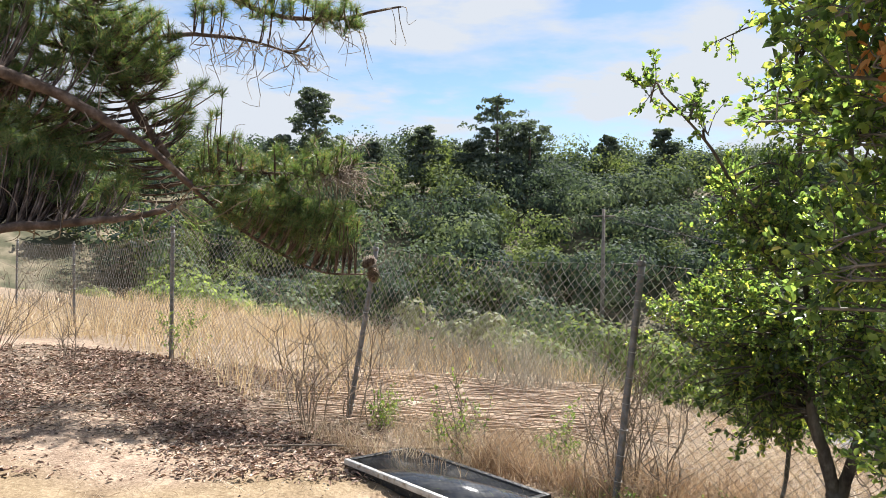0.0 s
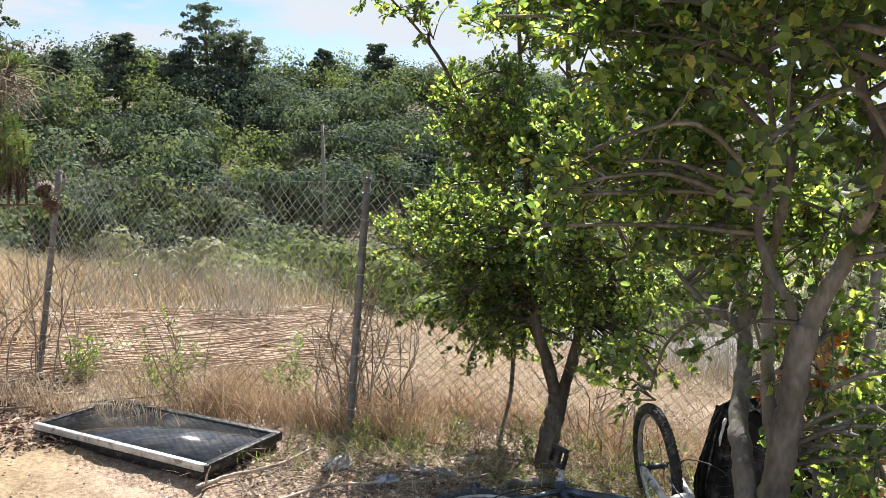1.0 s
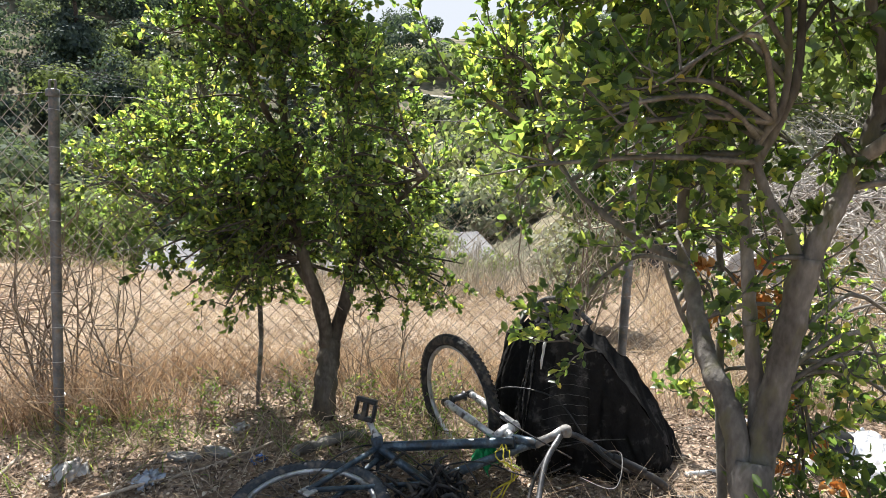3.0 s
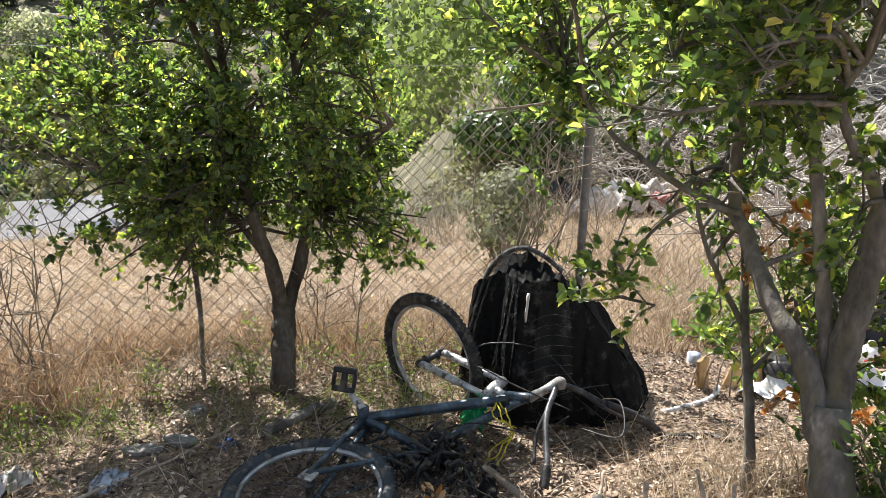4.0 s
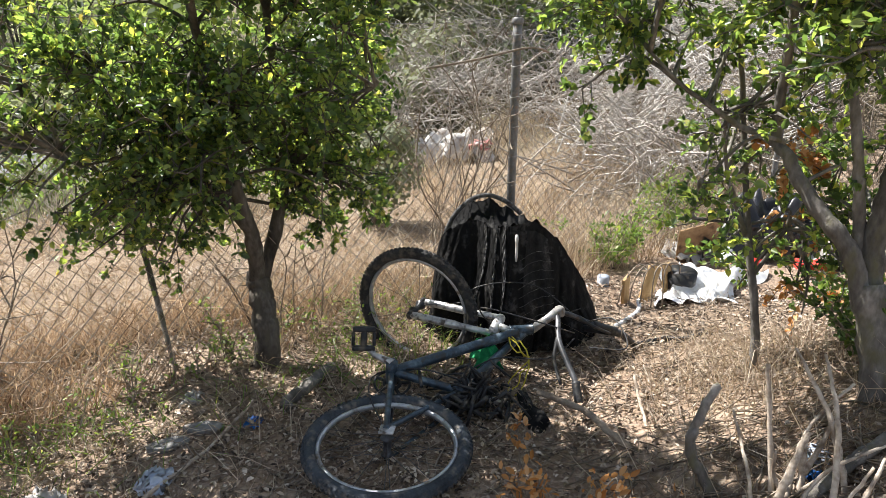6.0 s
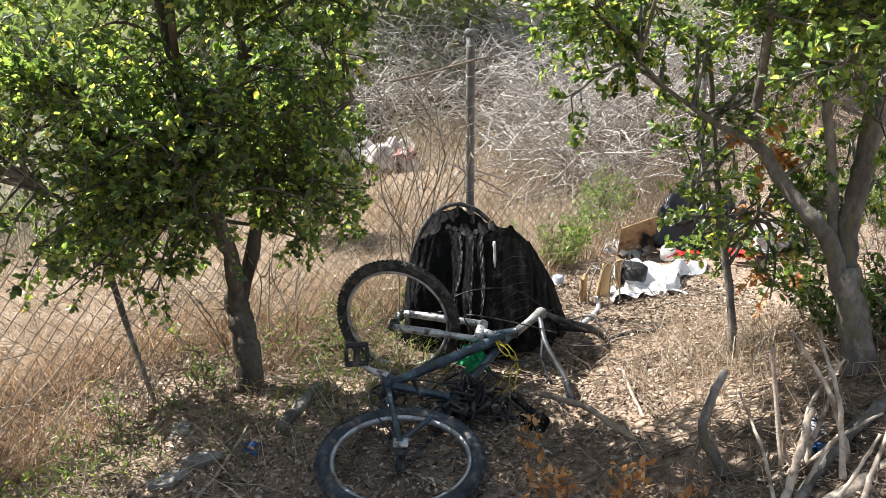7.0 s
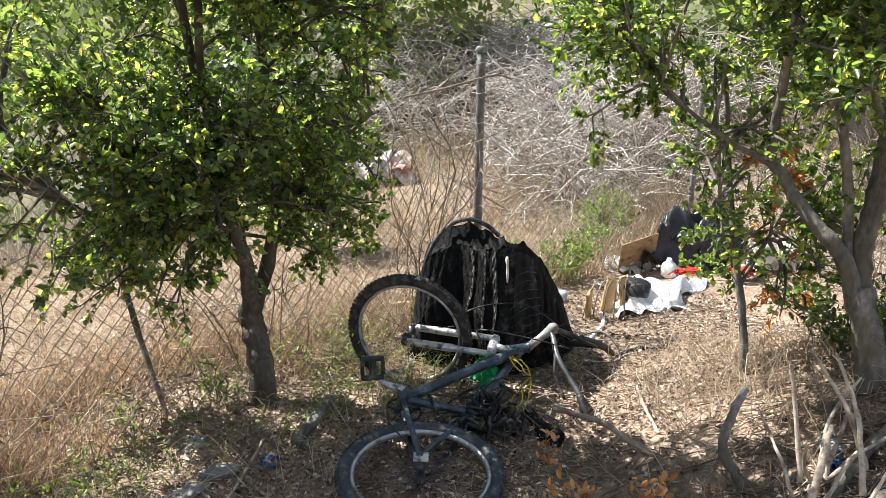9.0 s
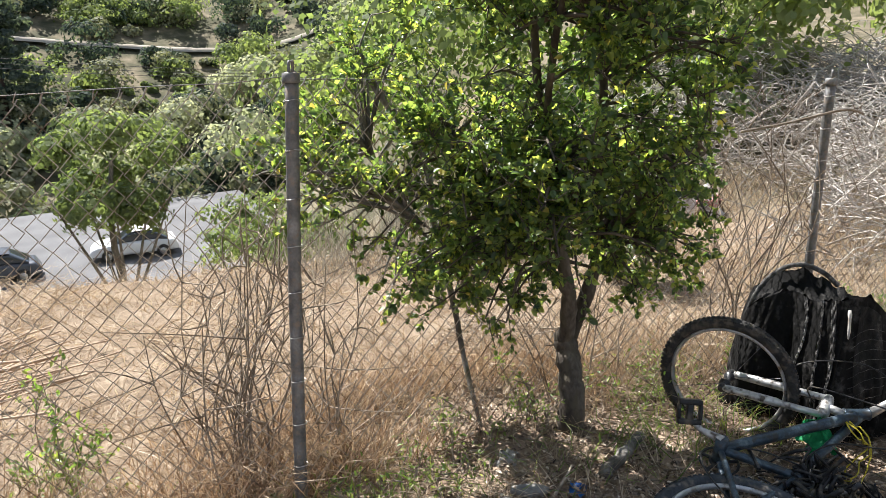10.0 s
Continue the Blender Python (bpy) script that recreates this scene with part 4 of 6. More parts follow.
def pine_cone(at, tilt):
    c = thing("pine_cone", "closed brown pine cone hanging on a pine twig", "pine cone", "pine cones by the post", at)
    sh = Shape()
    for k in range(90):
        h = k / 89
        a = k * 2.39996
        r = 0.036 * math.sin(math.pi * (0.12 + 0.82 * h)) ** 0.8
        z = 0.045 - 0.095 * h
        d = np.array((math.cos(a), math.sin(a), 0))
        sd = np.array((-math.sin(a), math.cos(a), 0))
        b = d * r * 0.6 + (0, 0, z)
        tip = d * (r + 0.006) + (0, 0, z + 0.006)
        w = 0.0085
        sh.add([b - sd * w, b + sd * w, tip + sd * w * 0.8, tip - sd * w * 0.8, tip + d * 0.003 - (0, 0, 0.007)], [(0, 1, 2, 3)], [(3, 2, 4)])
    sh.tube([(0, 0, 0.045), (0, 0, 0.02), (0, 0, -0.03), (0, 0, -0.048)], [0.008, 0.026, 0.024, 0.005], 10)
    part("scales", sh, CONE, c)
    c.rotation_euler = tilt


pine_cone((-0.475, 4.96, 1.515), (0.4, 0.9, 0.3))
pine_cone((-0.445, 4.97, 1.435), (-0.3, 0.3, 1.2))


# ---- far trees ----
def canopy(sh, centre, radius, squash, count, size, lobes=7):
    """Clumped foliage of one crown."""
    centre = np.asarray(centre, float)
    lc = centre + unit(lobes) * radius * (0.62, 0.62, 0.45 * squash)
    lr = radius * RNG.uniform(0.30, 0.62, lobes)
    pick = RNG.integers(0, lobes, count)
    d = unit(count)
    d[:, 2] = np.where(RNG.random(count) < 0.7, np.abs(d[:, 2]), d[:, 2])
    p = lc[pick] + d * lr[pick][:, None] * (1, 1, squash) * RNG.uniform(0.75, 1.08, (count, 1))
    nr = d + unit(count) * 0.38
    along = np.cross(nr, unit(count))
    ln = size * RNG.uniform(0.6, 1.4, count)
    sh.cards(p, along, nr, ln)


def far_wood():
    sets = [Shape(), Shape(), Shape(), Shape()]
    for k in range(760):
        az = math.radians(RNG.uniform(-62, 78))
        r = RNG.uniform(58, 150)
        x, y = r * math.sin(az), 4 + r * math.cos(az)
        s, w = fence_sw(x, y)
        if w < 30 or (math.degrees(az) > 33 and RNG.random() < 0.72):
            continue
        if 28 < math.degrees(az) < 66 and abs(r - 98) < 7:
            continue
        z = float(height(x, y))
        rad = RNG.uniform(2.6, 5.4) * (0.7 if az > 0.6 else 1)
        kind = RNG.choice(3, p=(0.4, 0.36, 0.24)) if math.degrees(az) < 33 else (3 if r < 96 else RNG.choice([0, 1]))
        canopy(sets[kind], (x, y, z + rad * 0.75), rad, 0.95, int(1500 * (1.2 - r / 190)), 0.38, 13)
    for k in range(170):
        az = math.radians(RNG.uniform(-50, 40))
        r = RNG.uniform(120, 142)
        x, y = r * math.sin(az), 4 + r * math.cos(az)
        rad = RNG.uniform(2.6, 4.2)
        canopy(sets[RNG.integers(0, 2)], (x, y, float(height(x, y)) + rad * 0.45), rad, 1.0, 620, 0.42, 12)
    for sh, m, lb in zip(sets, (WOODLAND, WOOD_DARK, WOOD_LIGHT, HAZE_SCRUB), ("mid-green oaks covering the far hillside", "dark oaks on the far hillside with blue haze mixed into their colour", "light olive-green oaks on the far hillside", "scrub on the dry hillside below the road, paled by haze in its colour")):
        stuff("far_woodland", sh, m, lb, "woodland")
    sh, pale = Shape(), Shape()
    for k in range(150):
        az = math.radians(RNG.uniform(-60, 62))
        r = RNG.uniform(17, 46)
        x, y = r * math.sin(az), 4 + r * math.cos(az)
        s, w = fence_sw(x, y)
        edge = float(edge_at(s))
        if (math.degrees(az) > 36 and r < 42) or w < edge + 5 or (math.degrees(az) > 30 and w > 22 and RNG.random() < 0.85):
            continue
        z = float(height(x, y))
        rad = RNG.uniform(1.4, 2.6)
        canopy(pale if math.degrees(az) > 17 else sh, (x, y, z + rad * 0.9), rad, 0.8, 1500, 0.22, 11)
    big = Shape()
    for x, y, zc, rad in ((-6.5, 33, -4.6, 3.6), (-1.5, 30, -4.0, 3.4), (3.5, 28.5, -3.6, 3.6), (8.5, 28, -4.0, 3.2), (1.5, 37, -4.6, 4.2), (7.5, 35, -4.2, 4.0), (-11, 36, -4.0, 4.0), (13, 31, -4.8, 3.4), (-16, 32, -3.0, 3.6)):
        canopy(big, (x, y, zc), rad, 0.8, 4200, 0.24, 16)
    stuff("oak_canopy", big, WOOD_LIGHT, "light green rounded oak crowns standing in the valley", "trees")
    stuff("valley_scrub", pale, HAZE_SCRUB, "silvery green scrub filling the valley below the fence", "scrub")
    stuff("valley_scrub", sh, VALLEY_LEAF, "rounded green scrub filling the valley below the fence", "scrub")


far_wood()


def far_conifer(at, tall, spread):
    t = thing("pine_tree", "tall dark pine standing above the woodland ridge", "tree", "pines on the ridge", at)
    part("trunk", Shape().tube([(0, 0, -1), (0.1, 0, tall * 0.5), (0, 0.1, tall)], [0.35, 0.25, 0.06], 7), PINE_BARK, t)
    sh = Shape()
    for k in range(120):
        h = RNG.uniform(0.12, 1.0)
        r = spread * np.interp(h, [0.1, 0.5, 0.75, 1.0], [1.1, 1.05, 0.85, 0.35]) * RNG.uniform(0.55, 1.15)
        a = RNG.uniform(0, 2 * math.pi)
        q = RNG.uniform(0.1, 1.0) ** 0.6 * r
        canopy(sh, (q * math.cos(a), q * math.sin(a), tall * h + 0.15 * q), spread * RNG.uniform(0.14, 0.34), 0.55, 110, 0.30, 6)
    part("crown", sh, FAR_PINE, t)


for x, y, tall, spread in [(-19.8, 118, 15, 4.8), (-3.3, 120, 10, 3.0), (8.0, 119, 16, 5.2), (4.5, 117, 9, 3.6), (-24, 112, 9, 3.2), (13.0, 119, 12, 5.2), (27, 128, 8, 2.6), (34, 120, 9, 3.0), (-11, 119, 7, 2.2), (-30, 105, 8, 3.0), (45, 95, 11, 3.2), (50, 62, 12, 3.5)]:
    far_conifer((x, y, float(height(x, y))), tall, spread)

pole = thing("utility_pole", "weathered wooden utility pole in the valley", "pole", at=(14.2, 68.6, 0))
part("shaft", Shape().tube([(0, 0, -6), (0, 0, 0), (0, 0, 5.4)], [0.2, 0.18, 0.13], 8), POLE_WOOD, pole)
part("crossarm", Shape().box((-1.0, -0.06, 4.7), (1.0, 0.06, 4.85)), POLE_WOOD, pole)


lines = thing("power_lines", "thin dark power cables strung across the valley", "cable")
for k in range(3):
    u = np.linspace(0, 1, 30)
    a, b = np.array((14.2 - 0.7 + 0.7 * k, 68.6, 4.85)), np.array((61.0, 29.0 + 0.8 * k, -3.2))
    run = a + (b - a) * u[:, None]
    run[:, 2] -= (1.5 + 0.35 * k) * 4 * u * (1 - u)
    part("cable", Shape().tube(run, 0.018, 4), RUBBER, lines)


# ---- flat screen lying on the ground ----
def flat_screen():
    a, b, c, d = [np.array(v) for v in ((-0.74, 5.60), (0.24, 4.45), (0.71, 4.78), (-0.17, 5.83))]
    ctr = (a + b + c + d) / 4
    long_dir = ((b - a) + (c - d)) / 2
    length, wide = np.linalg.norm(long_dir), (np.linalg.norm(d - a) + np.linalg.norm(c - b)) / 2
    tv = thing("flat_screen_television", "discarded flat television lying face up with a dusty dark screen", "television", at=(*ctr, 0.015))
    tv.rotation_euler = (0, 0, math.atan2(long_dir[1], long_dir[0]))
    hx, hy = length / 2, wide / 2
    part("back_shell", Shape().box((-hx + 0.02, -hy + 0.02, -0.02), (hx - 0.02, hy - 0.02, 0.05), 0.015), BLACK_PLASTIC, tv)
    for nm, lo, hi in (("bezel", (-hx, hy - 0.045, 0.035), (hx, hy, 0.085)), ("bezel", (-hx, -hy + 0.004, 0.035), (hx, -hy + 0.035, 0.083)), ("bezel", (-hx, -hy + 0.035, 0.035), (-hx + 0.045, hy - 0.045, 0.085)), ("bezel", (hx - 0.045, -hy + 0.035, 0.035), (hx, hy - 0.045, 0.085))):
        part(nm, Shape().box(lo, hi, 0.005), BLACK_PLASTIC, tv)
    part("trim_strip", Shape().box((-hx + 0.01, -hy - 0.006, 0.05), (hx - 0.01, -hy + 0.028, 0.089), 0.004), SILVER, tv, "dusty silver trim along the lower edge")
    part("screen", Shape().box((-hx + 0.043, -hy + 0.033, 0.04), (hx - 0.043, hy - 0.043, 0.074)), SCREEN, tv, "dusty dark screen")


flat_screen()


# ---- bicycle ----
def torus(sh, R, r, seg=56, sides=10, flat=1.0):
    def fn(u, v):
        a, b = u * 2 * np.pi, v * 2 * np.pi
        return np.column_stack([(R + r * np.cos(b)) * np.cos(a), (R + r * np.cos(b)) * np.sin(a), r * flat * np.sin(b)])
    return sh.grid(fn, seg + 1, sides + 1)


def wheel(parent, place, tyre_mat, spokes, rim_label):
    w = new("wheel")
    w.parent = parent
    w.matrix_basis = place
    ty = torus(Shape(), 0.266, 0.024)
    for k in range(84):
        a = k * 2 * math.pi / 84
        for side in (-1, 0, 1):
            aa = a + (side == 0) * 0.037
            rr = 0.266 + 0.0235 * math.cos(side * 0.75)
            zz = 0.0235 * math.sin(side * 0.75)
            c = np.array((rr * math.cos(aa), rr * math.sin(aa), zz))
            t = np.array((-math.sin(aa), math.cos(aa), 0)) * 0.006
            o = np.array((math.cos(aa) * math.cos(side * 0.75), math.sin(aa) * math.cos(side * 0.75), math.sin(side * 0.75))) * 0.004
            x = np.cross(t, o)
            x = x / np.linalg.norm(x) * 0.005
            ty.add([c - t - x, c + t - x, c + t + x, c - t + x, c - t * 0.8 - x * 0.8 + o, c + t * 0.8 - x * 0.8 + o, c + t * 0.8 + x * 0.8 + o, c - t * 0.8 + x * 0.8 + o],
                   [(4, 5, 6, 7), (0, 1, 5, 4), (1, 2, 6, 5), (2, 3, 7, 6), (3, 0, 4, 7)])
    part("tyre", ty, tyre_mat, w, smooth=False)
    part("rim", torus(Shape(), 0.237, 0.009, 56, 8, 1.3), RIM, w, rim_label, True)
    part("hub", Shape().tube([(0, 0, -0.05), (0, 0, -0.036), (0, 0, -0.034), (0, 0, -0.03), (0, 0, 0.03), (0, 0, 0.034), (0, 0, 0.036), (0, 0, 0.05)], [0.006, 0.007, 0.024, 0.014, 0.014, 0.024, 0.007, 0.006], 12), BAR_METAL, w)
    me = Shape().tube([(0.022, 0, 0), (0.234, 0, 0)], 0.0013, 4, False).mesh("spoke", BAR_METAL)
    for k in range(spokes):
        s = part("spoke", me, BAR_METAL, w)
        s.matrix_basis = pose(0, 0, 0.03 * (1 if k % 2 else -1), 0, 7.5 * (1 if k % 2 else -1), k * 360 / spokes + 6 * math.sin(k * 2.7))
    return w


def bicycle():
    b = thing("bicycle", "damaged silver-blue mountain bicycle lying on its side with bent wheels", "bicycle")
    rear, front = np.array((1.30, 3.299, 0.115)), np.array((2.225, 3.353, 0.203))
    wheel(b, pose(*rear, 0, -3, 20), SKYLIT_RUBBER, 22, "scuffed pale rim")
    wheel(b, pose(*front, 0, 0, -16.2) @ pose(0, 0, 0, 0, 87.2, 0), RUBBER, 10, "muddy pale rim")
    bb, cluster = np.array((1.73, 3.37, 0.155)), np.array((1.725, 3.10, 0.095))
    head_lo, head_hi = np.array((2.035, 2.925, 0.214)), np.array((2.068, 2.835, 0.212))
    drop = np.array((1.304, 3.302, 0.180))
    low_drop = np.array((1.30, 3.30, 0.058))
    for nm, p, q, r in (("down_tube", bb, head_lo + (-0.03, -0.03, 0.01), 0.021), ("top_tube", cluster, head_hi + (-0.01, 0.03, -0.01), 0.018), ("seat_tube", bb, cluster + (cluster - bb) * 0.12, 0.017),
                        ("head_tube", head_lo, head_hi, 0.022), ("chain_stay", bb, drop, 0.011), ("seat_stay", cluster, drop, 0.010), ("chain_stay", bb - (0, 0, 0.05), low_drop, 0.011), ("seat_stay", cluster - (0, 0, 0.06), low_drop, 0.010)):
        part(nm, Shape().tube([p, p + (q - p) * 0.02, p + (q - p) * 0.5, p + (q - p) * 0.98, q], [r * 1.15, r, r * 0.97, r, r * 1.15], 14), FRAME, b, smooth=True)
    part("dropout", Shape().box(drop - (0.028, 0.03, 0.004), drop + (0.02, 0.022, 0.004), 0.002), ALLOY, b)
    part("bottom_bracket", Shape().tube([bb + (-0.012, -0.004, 0.05), bb + (0.012, 0.004, -0.05)], 0.024, 14), FRAME, b, smooth=True)
    pedal_at = np.array((1.781, 3.49, 0.268))
    crank_top = np.array((1.785, 3.475, 0.222))
    part("crank_arm", Shape().tube([bb + (-0.01, -0.005, 0.045), bb + (crank_top - bb) * 0.7, crank_top + (-0.003, 0, 0.01)], [0.017, 0.012, 0.014], 10), ALLOY, b, smooth=True)
    pd = new("pedal")
    pd.parent = b
    pd.location = pedal_at
    pd.rotation_euler = (0.1, 0.25, 0.35)
    for nm, lo, hi in (("pedal_plate", (-0.015, -0.045, 0.025), (0.015, 0.045, 0.045)), ("pedal_plate", (-0.015, -0.045, -0.05), (0.015, 0.045, -0.03)), ("pedal_end", (-0.013, 0.035, -0.03), (0.013, 0.048, 0.025)), ("pedal_end", (-0.013, -0.048, -0.03), (0.013, -0.035, 0.025)), ("pedal_body", (-0.012, -0.012, -0.045), (0.012, 0.012, 0.04))):
        part(nm, Shape().box(lo, hi, 0.004), BLACK_PLASTIC, pd)
    ring = torus(Shape(), 0.07, 0.005, 40, 6)
    torus(ring, 0.03, 0.008, 24, 6)
    for k in range(5):
        ring.tube([(0, 0, 0), (0.07 * math.cos(k * 1.2566), 0.07 * math.sin(k * 1.2566), 0)], 0.007, 6)
    cr = part("chainring", ring, BLACK_PLASTIC, b, "greasy black chainring")
    cr.matrix_basis = pose(bb[0] + 0.005, bb[1], bb[2] - 0.055, 6, -12, 0)
    der = Shape()
    for k in range(95):
        c = np.array((1.69, 3.05, 0.09)) + RNG.normal(0, 1, 3) * (0.07, 0.08, 0.03)
        der.tube(curve([c, c + RNG.normal(0, 0.035, 3), c + RNG.normal(0, 0.05, 3)], 5), 0.0035 + 0.006 * RNG.random() ** 2, 5)
    part("chain_and_guard", der, BLACK_PLASTIC, b, "tangle of black chain, guard and cable")
    # fork, reaching back to the upright wheel
    crown = np.array((2.075, 2.985, 0.215))
    part("fork_crown", Shape().tube([crown + (-0.058, 0.016, -0.012), crown, crown + (0.058, -0.016, 0.012)], [0.019, 0.026, 0.019], 12), ALLOY, b, smooth=True)
    part("steerer", Shape().tube([crown, head_lo], 0.017, 10), ALLOY, b, smooth=True)
    for dx in (-0.068, 0.068):
        p0, p2 = crown + (dx * 0.75, -dx * 0.2, 0.012 * np.sign(dx)), front + (dx * 0.96, -dx * 0.28, dx * 0.05)
        leg = part("fork_leg", Shape().tube([p0, p0 + (p2 - p0) * 0.4, p0 + (p2 - p0) * 0.45, p0 + (p2 - p0) * 0.95, p2], [0.014, 0.014, 0.018, 0.016, 0.010], 12), ALLOY, b, "scuffed silver fork leg", True)
        part("fork_tip", Shape().tube([p2 - (0.012, 0, 0), p2 + (0.012, 0, 0)], 0.017, 10), BLACK_PLASTIC, leg)
    clamp = np.array((2.094, 2.735, 0.285))
    part("stem", Shape().tube([head_hi, head_hi + (clamp - head_hi) * 0.6, clamp], [0.019, 0.016, 0.022], 12), ALLOY, b, smooth=True)
    bar = curve([(1.745, 2.642, 0.085), (1.80, 2.655, 0.13), (1.95, 2.72, 0.215), (2.05, 2.73, 0.265), (2.09, 2.73, 0.275), (2.14, 2.69, 0.26), (2.20, 2.58, 0.19), (2.26, 2.49, 0.14)], 30)
    hb = part("handlebar", Shape().tube(bar, 0.0115, 10), BAR_METAL, b, "dark scuffed handlebar", True)
    part("grip", Shape().tube(curve([bar[0] + (bar[0] - bar[3]) * 0.25, bar[0], bar[4]], 14), 0.0165 + 0.0015 * (np.arange(14) % 2), 10), BLACK_PLASTIC, hb, "ribbed black grip")
    part("grip", Shape().tube(curve([bar[-5], bar[-1], bar[-1] + (bar[-1] - bar[-4]) * 0.3], 14), 0.0165 + 0.0015 * (np.arange(14) % 2), 10), BLACK_PLASTIC, hb, "ribbed black grip")
    part("bell_cap", Shape().tube([(2.10, 2.725, 0.27), (2.10, 2.725, 0.29), (2.10, 2.725, 0.305), (2.10, 2.725, 0.312)], [0.022, 0.025, 0.02, 0.008], 14), SOLE, hb, "dull grey round cap", True)
    part("brake_lever", Shape().tube(curve([(1.98, 2.725, 0.225), (1.91, 2.74, 0.165), (1.82, 2.71, 0.10)], 8), [0.013, 0.012, 0.009, 0.008, 0.008, 0.007, 0.007, 0.006], 8), BLACK_PLASTIC, hb)
    part("brake_lever", Shape().tube(curve([(2.17, 2.64, 0.23), (2.16, 2.58, 0.2), (2.2, 2.5, 0.15)], 8), [0.013, 0.012, 0.009, 0.008, 0.008, 0.007, 0.007, 0.006], 8), BLACK_PLASTIC, hb)
    for pts in ([(2.04, 2.66, 0.22), (1.98, 2.85, 0.30), (2.06, 3.05, 0.30), (2.12, 3.02, 0.2)], [(2.15, 2.66, 0.25), (2.2, 2.85, 0.36), (2.18, 3.1, 0.33), (2.17, 3.1, 0.18)], [(2.03, 2.66, 0.2), (1.92, 2.76, 0.16), (1.88, 2.95, 0.17), (1.80, 3.05, 0.16), (1.72, 3.08, 0.14)], [(2.18, 2.62, 0.2), (2.12, 2.5, 0.26), (1.98, 2.45, 0.20), (2.0, 2.6, 0.18)], [(1.72, 3.08, 0.14), (1.74, 3.25, 0.17), (1.72, 3.42, 0.15), (1.55, 3.42, 0.17), (1.34, 3.33, 0.19)]):
        part("cable", Shape().tube(curve(pts, 20), 0.0032, 5), BLACK_PLASTIC, b)
    post_dir = (cluster - bb) / np.linalg.norm(cluster - bb)
    part("seat_post", Shape().tube([cluster, cluster + post_dir * 0.20], 0.013, 10), ALLOY, b, smooth=True)
    sad_at = cluster + post_dir * 0.25

    def saddle_fn(u, v):
        a = v * 2 * np.pi
        half = np.interp(u, [0, 0.1, 0.45, 0.7, 0.92, 1.0], [0.004, 0.02, 0.03, 0.065, 0.075, 0.02])
        thick = np.interp(u, [0, 0.1, 0.6, 0.9, 1.0], [0.006, 0.02, 0.028, 0.032, 0.01])
        return np.column_stack([(u - 0.5) * 0.27, half * np.cos(a), thick * np.sin(a) - 0.012 * np.cos(a) ** 2 + 0.012 * u])
    sd = part("saddle", Shape().grid(saddle_fn, 20, 15), CHAR, b, "torn black saddle", True)
    sd.matrix_basis = pose(*(sad_at + (-0.04, -0.03, 0.005)), 62, 10, 200)
    return b


bicycle()

rag = Shape()
rag.grid(lambda u, v: np.column_stack([2.0 - 0.09 * u + 0.02 * np.sin(9 * v + 4 * u), 2.98 + 0.10 * v - 0.03 * u + 0.015 * np.sin(11 * u), 0.215 - 0.10 * np.abs(v - 0.45) ** 1.3 * 2 - 0.05 * u + 0.012 * np.sin(14 * u + 9 * v)]), 16, 16)
tagged(part("rag", rag, GREEN_RAG, smooth=True), "bright green rag caught on the bicycle frame", "rag")
cord = Shape()
for k in range(3):
    cord.tube(curve([(1.98, 2.93, 0.22), (1.93 - 0.02 * k, 2.86 + 0.02 * k, 0.20), (1.90 + 0.03 * k, 2.84, 0.13), (1.86 + 0.02 * k, 2.86 + 0.03 * k, 0.05), (1.80 + 0.02 * k, 2.90, 0.03)], 18) + RNG.normal(0, 0.004, (18, 3)), 0.003, 5)
tagged(part("cord", cord, YELLOW_CORD), "thin yellow cord dangling from the bicycle", "cord")


